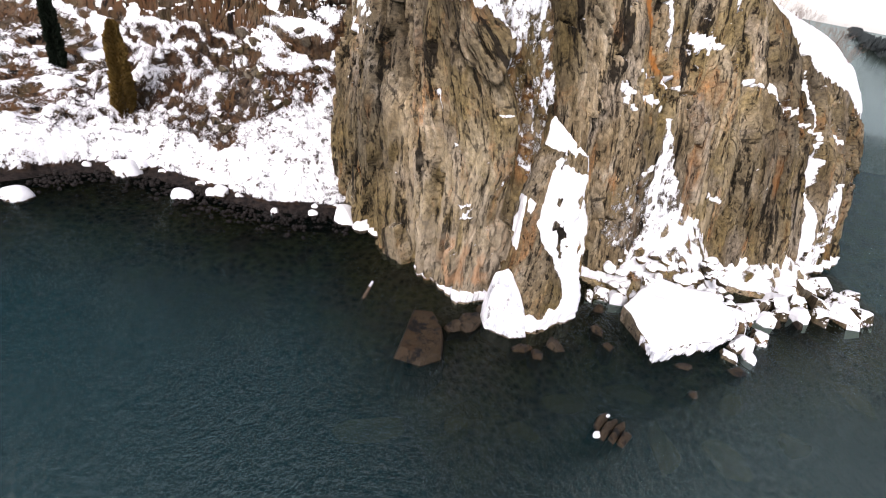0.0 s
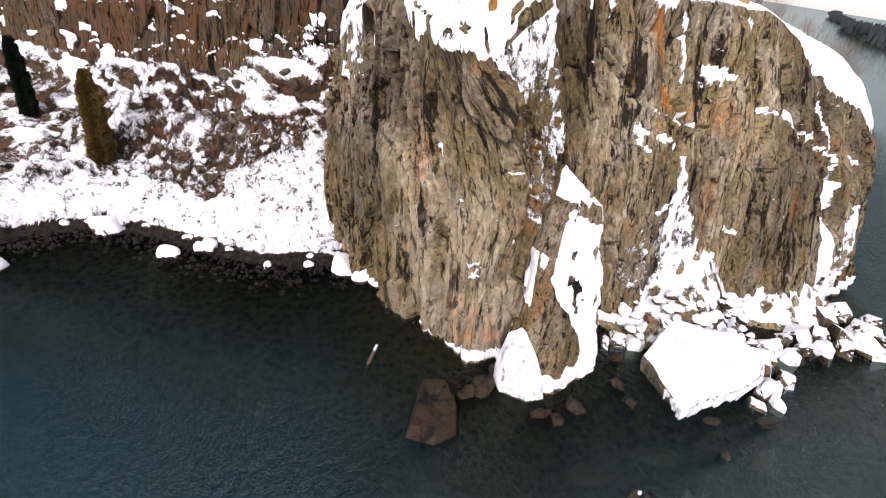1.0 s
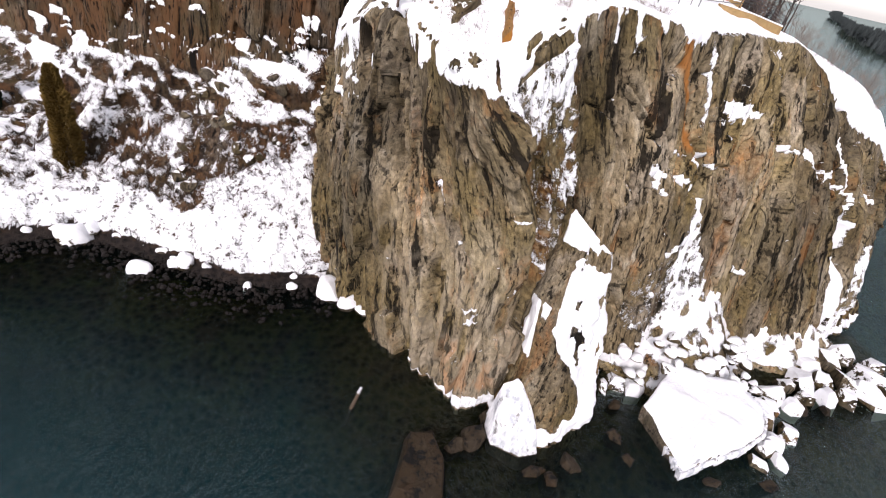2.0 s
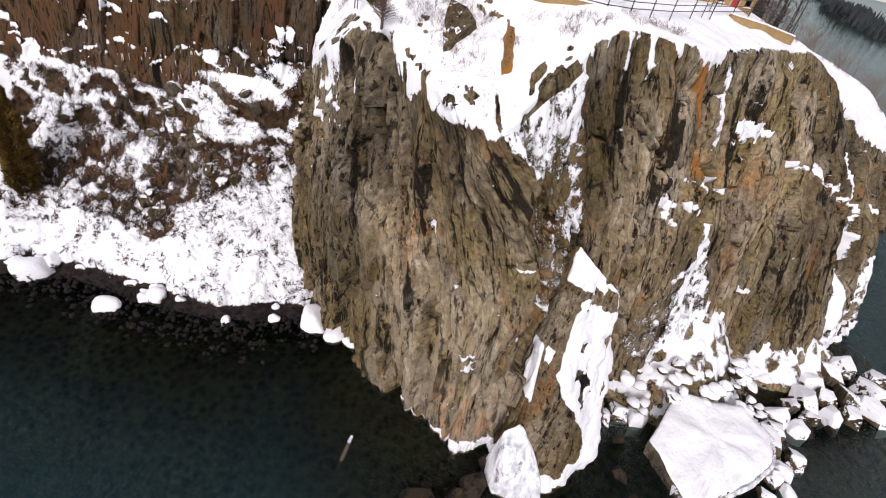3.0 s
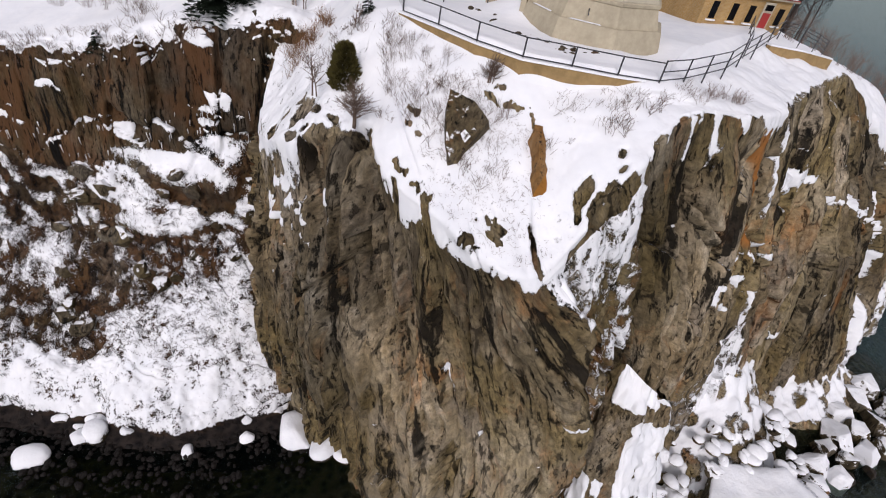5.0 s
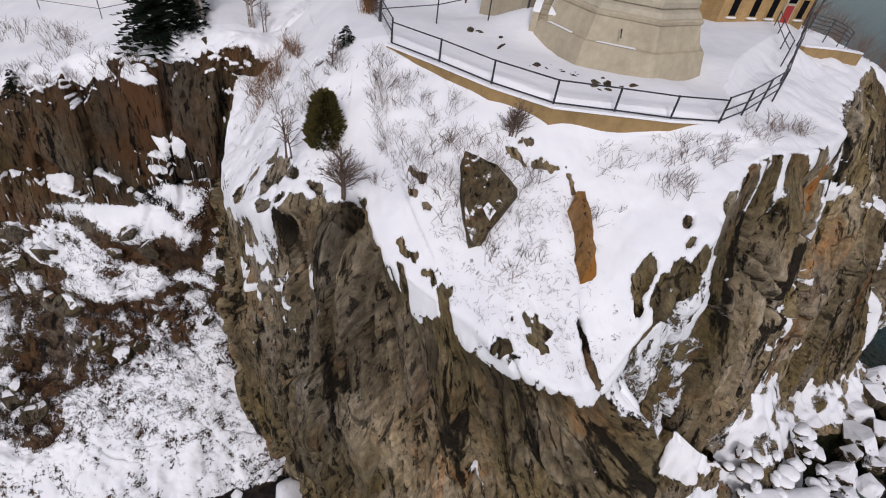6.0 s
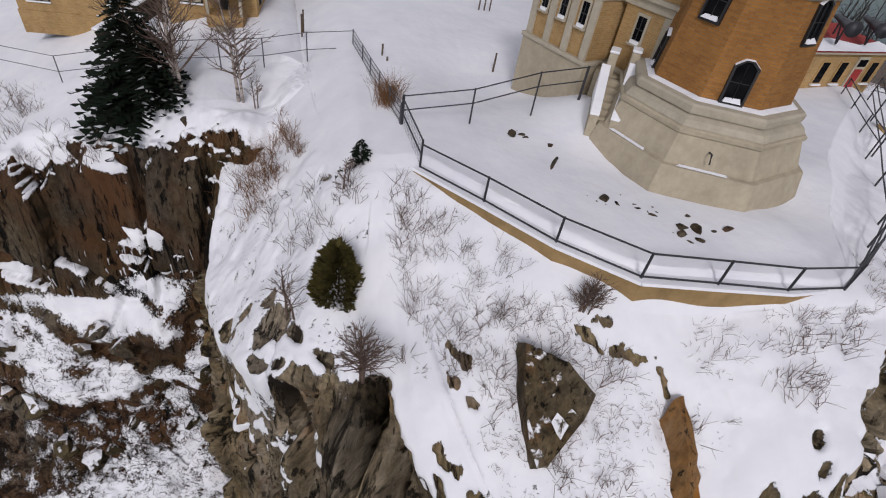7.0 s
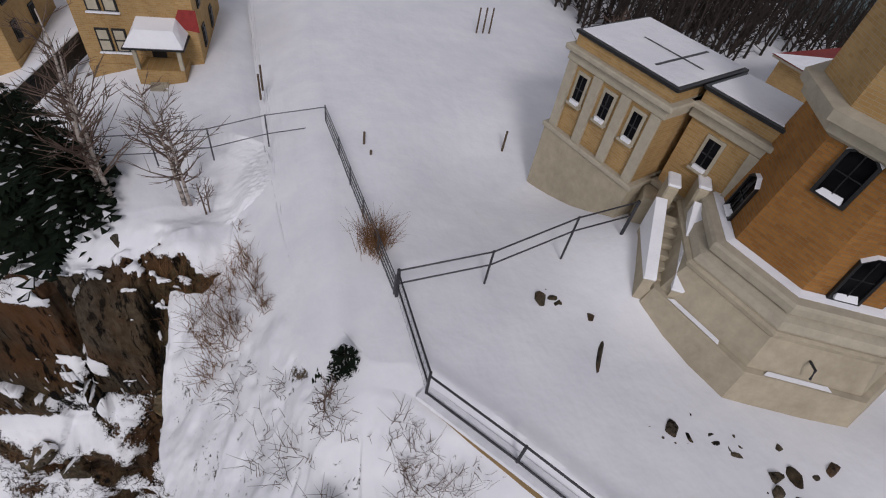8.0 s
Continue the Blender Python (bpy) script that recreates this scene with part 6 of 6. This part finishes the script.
# ---- trees and brush ----
M_CEDAR = plain("brown_winter_cedar_leaves", (0.16, 0.1, 0.025), 0.85, 0, 2, 0.6, 0.01)
M_FARWOOD = plain("grey_green_far_conifers", (0.035, 0.042, 0.042), 0.9, 0, 0.05, 0.4, 0.0)
M_GREYTWIG = plain("grey_bare_wood", (0.045, 0.036, 0.031), 0.9, 0, 3, 0.4, 0.003)
M_BANKROCK = capped("dark_snow_capped_block", 0.28, 0.8)
M_DARKTWIG = plain("dark_bare_brush", (0.06, 0.042, 0.033), 0.9, 0, 3, 0.4, 0.003)


def branchy(rnd, base, height, spread, trunk_r, limbs, lean=(0, 0), forks=3):
    """A bare tree as two lists of tubes: the trunk, and its limbs with twigs."""
    tv, tf, lv, lf = [], [], [], []
    pts, rad = [], []
    n = 7
    for i in range(n + 1):
        t = i / n
        pts.append(Vector(base) + Vector((lean[0] * t * t + rnd.gauss(0, 0.04) * height * 0.25 * t, lean[1] * t * t + rnd.gauss(0, 0.04) * height * 0.25 * t, height * t)))
        rad.append(trunk_r * (1 - 0.9 * t) + 0.008)
    tube(pts, rad, 7, tv, tf)
    for i in range(limbs):
        t = rnd.uniform(0.22, 0.97)
        k_ = min(int(t * n), n - 1)
        p = pts[k_].lerp(pts[k_ + 1], t * n - k_)
        az = rnd.uniform(0, 2 * math.pi)
        ln = spread * (1.15 - 0.8 * t) * rnd.uniform(0.6, 1.1)
        d = Vector((math.cos(az), math.sin(az), rnd.uniform(0.25, 1.3))).normalized()
        r0 = trunk_r * (1 - 0.85 * t) * 0.5 + 0.006
        m1 = p + d * ln * 0.5 + Vector((rnd.gauss(0, 0.05), rnd.gauss(0, 0.05), 0.06)) * ln
        e1 = p + d * ln + Vector((rnd.gauss(0, 0.1), rnd.gauss(0, 0.1), 0.1)) * ln
        tube([p, m1, e1], [r0, r0 * 0.6, 0.006], 4, lv, lf)
        for _ in range(forks):
            s = rnd.uniform(0.3, 0.95)
            q = p.lerp(m1, s * 2) if s < 0.5 else m1.lerp(e1, s * 2 - 1)
            dd = (d + Vector((rnd.gauss(0, 0.6), rnd.gauss(0, 0.6), rnd.gauss(0.2, 0.3)))).normalized()
            tube([q, q + dd * ln * rnd.uniform(0.25, 0.5)], [r0 * 0.4 + 0.004, 0.004], 3, lv, lf)
    return tv, tf, lv, lf


def bare_tree(name, at, height, spread, r, limbs, label, mat, seed, stems=1, group="", forks=3):
    rnd = random.Random(seed)
    ob = thing(name, at, label, "tree", group)
    for s in range(stems):
        off_ = (rnd.uniform(-0.25, 0.25) * (s > 0), rnd.uniform(-0.2, 0.2) * (s > 0), -0.3)
        lean = (rnd.gauss(0, 0.05) * height * (1 + 0.5 * s), rnd.gauss(0, 0.05) * height)
        tv, tf, lv, lf = branchy(rnd, off_, height * (1 - 0.12 * s), spread, r * (1 - 0.2 * s), limbs, lean, forks)
        part_of("trunk", tv, tf, mat, ob, "pale bark" if mat is M_BIRCH else "", True)
        part_of("crown", lv, lf, M_TWIG, ob, "bare twigs")
    return ob


bare_tree("birch", (-10.35, 69.2, 32.2), 5.2, 2.0, 0.09, 38, "bare white birch standing in the snow", M_BIRCH, 3, 2, "birches", 4)
bare_tree("birch", (-13.2, 70.3, 31.8), 7.4, 2.4, 0.13, 34, "tall bare birch behind the dark spruce", M_BIRCH, 8, 4, "birches", 4)
bare_tree("birch", (-9.6, 68.6, 32.3), 1.6, 0.8, 0.03, 16, "small bare birch sapling in the snow", M_TWIG, 21, 2, "birches")
bare_tree("bare_shrub", (-6.9, 52.9, 30.9), 2.3, 1.2, 0.05, 30, "spreading leafless shrub on the snowy lip", M_TWIG, 31, 4, "leafless shrubs", 4)
bare_tree("bare_shrub", (-8.9, 55.4, 31.4), 2.0, 0.9, 0.04, 20, "spreading leafless shrub on the snowy lip", M_TWIG, 32, 2, "leafless shrubs", 4)
bare_tree("bare_shrub", (-0.9, 51.9, 33.9), 1.5, 0.7, 0.03, 22, "leafless shrub against the retaining wall", M_TWIG, 33, 5, "leafless shrubs", 4)
bare_tree("bare_shrub", (-6.7, 58.6, 33.6), 1.7, 0.6, 0.03, 14, "thin leafless shrub beside the small spruce", M_TWIG, 34, 2, "leafless shrubs", 4)
bare_tree("bare_tree", (8.8, 71.5, 34.8), 4.0, 2.0, 0.1, 40, "round-headed bare tree behind the brick building", M_TWIG, 35, 2, "", 4)


def conifer(name, at, height, radius, label, leaf, seed, narrow=False, snowy=True, levels=24):
    """A trunk and a crown of many drooping sprays, each a fan of small blades."""
    rnd = random.Random(seed)
    ob = thing(name, at, label, "tree")
    part_of("trunk", *tube([(0, 0, -0.5), (0.03, 0, height * 0.5), (0, 0, height * 0.97)], [0.035 * height * 0.6, 0.02 * height * 0.6, 0.01], 7), M_BARK, ob)
    v, f, sv, sf = [], [], [], []
    for lv in range(levels):
        t = (lv + rnd.random()) / levels
        z = height * (0.06 + 0.93 * t)
        rr = radius * ((1 - t) ** 0.8 if not narrow else (math.sin(math.pi * min(1, 0.2 + 0.8 * t)) ** 0.5 * 0.9 + 0.1)) + 0.08
        for b in range(9 if not narrow else 12):
            az = rnd.uniform(0, 2 * math.pi)
            ln = rr * rnd.uniform(0.55, 1.12)
            d = Vector((math.cos(az), math.sin(az), 0))
            side = Vector((-d.y, d.x, 0))
            droop = rnd.uniform(0.1, 0.45) if not narrow else -rnd.uniform(0.2, 0.6)
            for s in range(7):
                u = 0.25 + 0.75 * s / 6
                c0 = d * ln * u + Vector((0, 0, z - droop * ln * u * u))
                w = ln * 0.36 * (1.15 - u) + 0.05
                for sg in (-1, 1):
                    tip_ = c0 + (side * sg * w + d * w * 0.7) + Vector((0, 0, rnd.uniform(-0.12, 0.04) * (0.4 + w)))
                    i0 = len(v)
                    v += [c0 - d * 0.09 * ln, c0 + d * 0.1 * ln + Vector((0, 0, 0.03)), tip_]
                    f.append((i0, i0 + 1, i0 + 2))
                    if snowy and s > 2 and rnd.random() < 0.1:
                        j0 = len(sv)
                        up_ = Vector((0, 0, 0.035))
                        sv += [c0 - d * 0.08 * ln + up_, c0 + d * 0.09 * ln + up_ * 2, c0.lerp(tip_, 0.8) + up_]
                        sf.append((j0, j0 + 1, j0 + 2))
    part_of("crown", v, f, leaf, ob, "dense needled boughs" if not narrow else "upright olive foliage")
    if sv:
        tagged(part_of("bough_snow", sv, sf, M_SNOW, ob, "scraps of snow on boughs"), kind="stuff")
    return ob


conifer("spruce", (-14.7, 70.5, 31.0), 5.8, 3.0, "dense dark green spruce at the rock edge", M_NEEDLE, 41, levels=46)
conifer("spruce", (-6.0, 59.4, 33.7), 1.5, 0.75, "small spruce sapling in the snow", M_NEEDLE, 42, levels=12)


def column_tree(name, at, height, radius, label, leaf, seed, count, size):
    """A narrow evergreen: a trunk and a dense column of small sprays that point up and out."""
    rnd = random.Random(seed)
    ob = thing(name, at, label, "tree")
    part_of("trunk", *tube([(0, 0, -0.5), (0.05, 0, height * 0.5), (0, 0, height * 0.95)], [0.02 * height, 0.014 * height, 0.01], 7), M_BARK, ob)
    v, f = [], []
    for _ in range(count):
        t = rnd.random() ** 0.9
        az = rnd.uniform(0, 2 * math.pi)
        full = radius * (math.sin(math.pi * min(1.0, 0.25 + 0.75 * t)) ** 0.45) * (0.85 + 0.55 * noise.noise(Vector((math.cos(az) * 1.6, math.sin(az) * 1.6, t * height * 0.9 + seed))))
        r = full * math.sqrt(rnd.uniform(0.25, 1))
        p = Vector((r * math.cos(az), r * math.sin(az), height * (0.02 + 0.97 * t)))
        out = Vector((math.cos(az), math.sin(az), rnd.uniform(0.3, 1.6))).normalized()
        sd = out.cross(Vector((rnd.gauss(0, 1), rnd.gauss(0, 1), rnd.gauss(0, 1)))).normalized()
        s = size * rnd.uniform(0.6, 1.4)
        i0 = len(v)
        v += [p - sd * s * 0.35, p + sd * s * 0.35, p + out * s]
        f.append((i0, i0 + 1, i0 + 2))
    part_of("crown", v, f, leaf, ob, "dense scaly foliage")
    return ob


column_tree("juniper", (-7.3, 55.5, 31.5), 2.3, 0.75, "dark olive juniper bush on the snowy lip", M_OLIVE, 43, 3200, 0.2)
column_tree("cedar", (-41.6, 66.0, 5.0), 12.0, 1.5, "narrow olive-brown cedar on the cove bank", M_CEDAR, 44, 16000, 0.3)
column_tree("cedar", (-53.0, 72, 8.0), 10.0, 1.0, "dark cedar farther along the cove bank", M_NEEDLE, 45, 9000, 0.4)
conifer("spruce", (-24.2, 71.6, 26.6), 1.8, 0.9, "small dark spruce on the far rock edge", M_NEEDLE, 46, levels=12)


def brush_patch(name, places, height, label, material, seed, stems=7, spread=0.5, thin=1.0):
    """Countless bare stems: a clump of them at each place."""
    rnd = random.Random(seed)
    v, f = [], []
    for p in places:
        h = height * rnd.uniform(0.5, 1.2)
        for _ in range(stems):
            b = Vector(p) + Vector((rnd.gauss(0, 0.12), rnd.gauss(0, 0.12), -0.05))
            d = Vector((rnd.gauss(0, spread), rnd.gauss(0, spread), 1)).normalized()
            m_ = b + d * h * 0.55
            tube([b, m_, m_ + (d + Vector((rnd.gauss(0, 0.35), rnd.gauss(0, 0.35), 0))) * h * 0.45], [0.011 * thin, 0.008 * thin, 0.003], 3, v, f)
            e = m_ + (d + Vector((rnd.gauss(0, 0.7), rnd.gauss(0, 0.7), 0))) * h * 0.35
            tube([m_, e], [0.007 * thin, 0.003], 3, v, f)
    return tagged(new(name, mesh_of(name, v, f, material)), label, "brush", kind="stuff")


pick = np.random.default_rng(5)


def places_on(P, mask, n):
    idx = np.argwhere(mask)
    idx = idx[pick.integers(0, len(idx), n)]
    return [tuple(P[i, j]) for i, j in idx]


below = (vv > 2.3) & (vv < 2.97) & (ux > 4.2) & (ux < 11.8)
thick = fbm(L2.reshape(-1, 3) * 0.35, 2, 141).reshape(vv.shape) > 0.05
brush_patch("brush", places_on(L2, below & thick, 90), 0.65, "bare grey-brown twigs poking through the snow slope", M_TWIG, 51, 6)
brush_patch("brush", places_on(L2, (vv > 2.04) & (vv < 2.85) & (ux > 5.6) & (ux < 8.0) & (snow > 0.5), 480), 0.24, "faint fine weeds poking through the snow slope", M_TWIG, 61, 4, 0.9, 0.5)
brush_patch("brush", places_on(L2, (vv > 2.45) & (vv < 2.95) & (ux > 4.4) & (ux < 7.4), 110), 0.7, "fine bare shrubs below the retaining wall", M_TWIG, 62, 6, 0.5, 0.55)
brush_patch("brush", places_on(L2, (vv > 2.5) & (vv < 2.95) & (ux > 8.4) & (ux < 11.6), 70), 0.45, "fine bare shrubs below the retaining wall", M_TWIG, 63, 5, 0.6, 0.6)
brush_patch("brush", places_on(L2, (vv > 2.55) & (vv < 2.95) & (ux < 3.4) & (ux > 0.6), 30), 0.7, "leafless brush along the rock edge", M_TWIG, 52, 7)
brush_patch("brush", places_on(H, (brush > 0.4) & (past < -0.2) & (X > -48) & (X < -13), 1900), 0.75, "tangled brown brush on the snowy cove bank", M_DARKTWIG, 53, 6, 0.6)
brush_patch("brush", places_on(H, (past < -0.4) & (past > -7) & (X > -30) & (X < -12.5), 550), 0.55, "tangled dark brush below the rock band", M_DARKTWIG, 64, 6, 0.7)
brush_patch("brush", places_on(H, (past < -1.0) & (D > 5) & (X > -34) & (X < -13), 2600), 0.32, "low weeds poking through the bank's snow", M_DARKTWIG, 54, 4, 0.7)
for i, p in enumerate(places_on(H, (ledge_ > 0.6) & (past < -0.2) & (X > -32) & (X < -13.5), 16) + places_on(H, (brush > 0.5) & (past < -0.2) & (X > -30) & (X < -13.5), 16)):
    s = rng.uniform(0.4, 1.15)
    boulder(p[0], p[1], p[2] + 0.1 * s, s * 1.25, s, s * 0.75, rng.uniform(0, 360), M_BANKROCK, 700 + i % 9, "dark fallen block capped with snow below the rock band", "fallen blocks", 0.0, (rng.uniform(-12, 12), rng.uniform(-12, 12)))
brush_patch("brush", places_on(H, (past > 0.9) & (past < 3.0) & (X > -40) & (X < -16.5), 210), 0.8, "leafless brush along the top of the rock band", M_TWIG, 55, 6, 0.4)
brush_patch("brush", places_on(L2, (vv > 2.35) & (vv < 2.95) & (ux > 0.35) & (ux < 1.15), 55) + places_on(H, (past > 0.2) & (past < 1.2) & (X > -12.4) & (X < -9.5), 25), 0.95, "reddish-brown brush in the notch of the cliff", M_STRAW, 56, 8, 0.4)
brush_patch("brush", places_on(L2, (vv > 2.9) & (vv < 3.3) & (ux > 14.6) & (ux < 17.6), 60), 2.3, "bare bushes on the snowy shoulder", M_TWIG, 57, 8, 0.35)
brush_patch("dry_grass", [(-4.35 + pick.normal(0, 0.2), 62.9 + pick.normal(0, 0.22), 34.75) for _ in range(26)], 1.35, "tuft of tall tan grass at the fence", M_STRAW, 58, 8, 0.22, 0.8)
brush_patch("brush", [(-22 + pick.normal(0, 3.5), 75 + pick.normal(0, 1.2), 29.2) for _ in range(60)], 0.9, "leafless brush on the snowy plateau", M_TWIG, 59, 6, 0.4)

# Icicles below the rock band.
v, f = [], []
hang = np.argwhere((past > -0.1) & (past < 0.25) & (X > -34) & (X < -12.8))
for i in range(64):
    a = hang[pick.integers(0, len(hang))]
    p = Vector(H[a[0], a[1]]) + Vector((0, -0.2, 0.5))
    ln = rng.uniform(0.2, 0.75)
    tube([p, p + Vector((rng.uniform(-0.05, 0.05), 0.0, -ln))], [rng.uniform(0.02, 0.06), 0.01], 5, v, f)
tagged(new("ice_fringe", mesh_of("ice_fringe", v, f, M_ICE)), "row of pale icicles hanging below the rock band", "icicles", kind="stuff")

# ---- bare woods behind the buildings ----
rnd = random.Random(71)
v, f = [], []
for i in range(600):
    x, y = rnd.uniform(13, 38), rnd.uniform(73.5, 100)
    h = rnd.uniform(4.5, 7.5)
    tv, tf, lv, lf = branchy(rnd, (x, y, 33.3 - 0.06 * (y - 74) - 0.1 * max(0, x - 26)), h, 1.7, 0.1, 16, (rnd.gauss(0, 0.4), rnd.gauss(0, 0.4)), 2)
    n0 = len(v)
    v += tv
    f += [tuple(a + n0 for a in q) for q in tf]
    n0 = len(v)
    v += lv
    f += [tuple(a + n0 for a in q) for q in lf]
tagged(new("woods", mesh_of("woods", v, f, M_GREYTWIG)), "bare grey-brown winter woods behind the buildings", "woods", kind="stuff")

# ---- the far shore across the lake ----
far = spline([(520, 525), (600, 660), (760, 900), (1000, 1200), (1500, 1900), (2400, 3000)], 160)
back = np.array([0.26, 0.36])
F = np.zeros((12, 160, 3))
for r in range(12):
    w = r / 11
    F[r, :, 0] = far[:, 0] + back[0] * 420 * w
    F[r, :, 1] = far[:, 1] + back[1] * 420 * w
    F[r, :, 2] = -1 + (13 + 7 * np.sin(np.linspace(0, 9, 160))) * math.sin(math.pi * min(1, w * 1.2) * 0.5) * (1 - 0.5 * w) * smooth(0, 40, np.arange(160))
shore_ = new("far_shore", grid_mesh("far_shore", F, flip=True))
shore_.data.materials.append(M_SNOW)
tagged(shore_, "low snowy shore across the lake", "shore", kind="structure")
v, f = [], []
for i in range(1700):
    r, c0 = rnd.randrange(0, 11), rnd.randrange(1, 159)
    p = Vector(F[r, c0]) + Vector((rnd.uniform(-18, 18), rnd.uniform(-12, 12), 0))
    h, w = rnd.uniform(7, 15), rnd.uniform(2.2, 4.2)
    n0 = len(v)
    a0 = rnd.uniform(0, 6)
    for z, ww in ((0.1, 1.0), (0.55, 0.62)):
        for s in range(5):
            a = a0 + s * 1.257
            q = ww * w * rnd.uniform(0.6, 1.1)
            v.append(p + Vector((math.cos(a) * q, math.sin(a) * q, h * z)))
    v.append(p + Vector((rnd.uniform(-0.5, 0.5), 0, h)))
    for s in range(5):
        t = (s + 1) % 5
        f += [(n0 + s, n0 + t, n0 + 5 + t, n0 + 5 + s), (n0 + 5 + s, n0 + 5 + t, n0 + 10)]
tagged(new("far_woods", mesh_of("far_woods", v, f, M_FARWOOD)), "dark conifer woods on the far shore", "woods", kind="stuff")
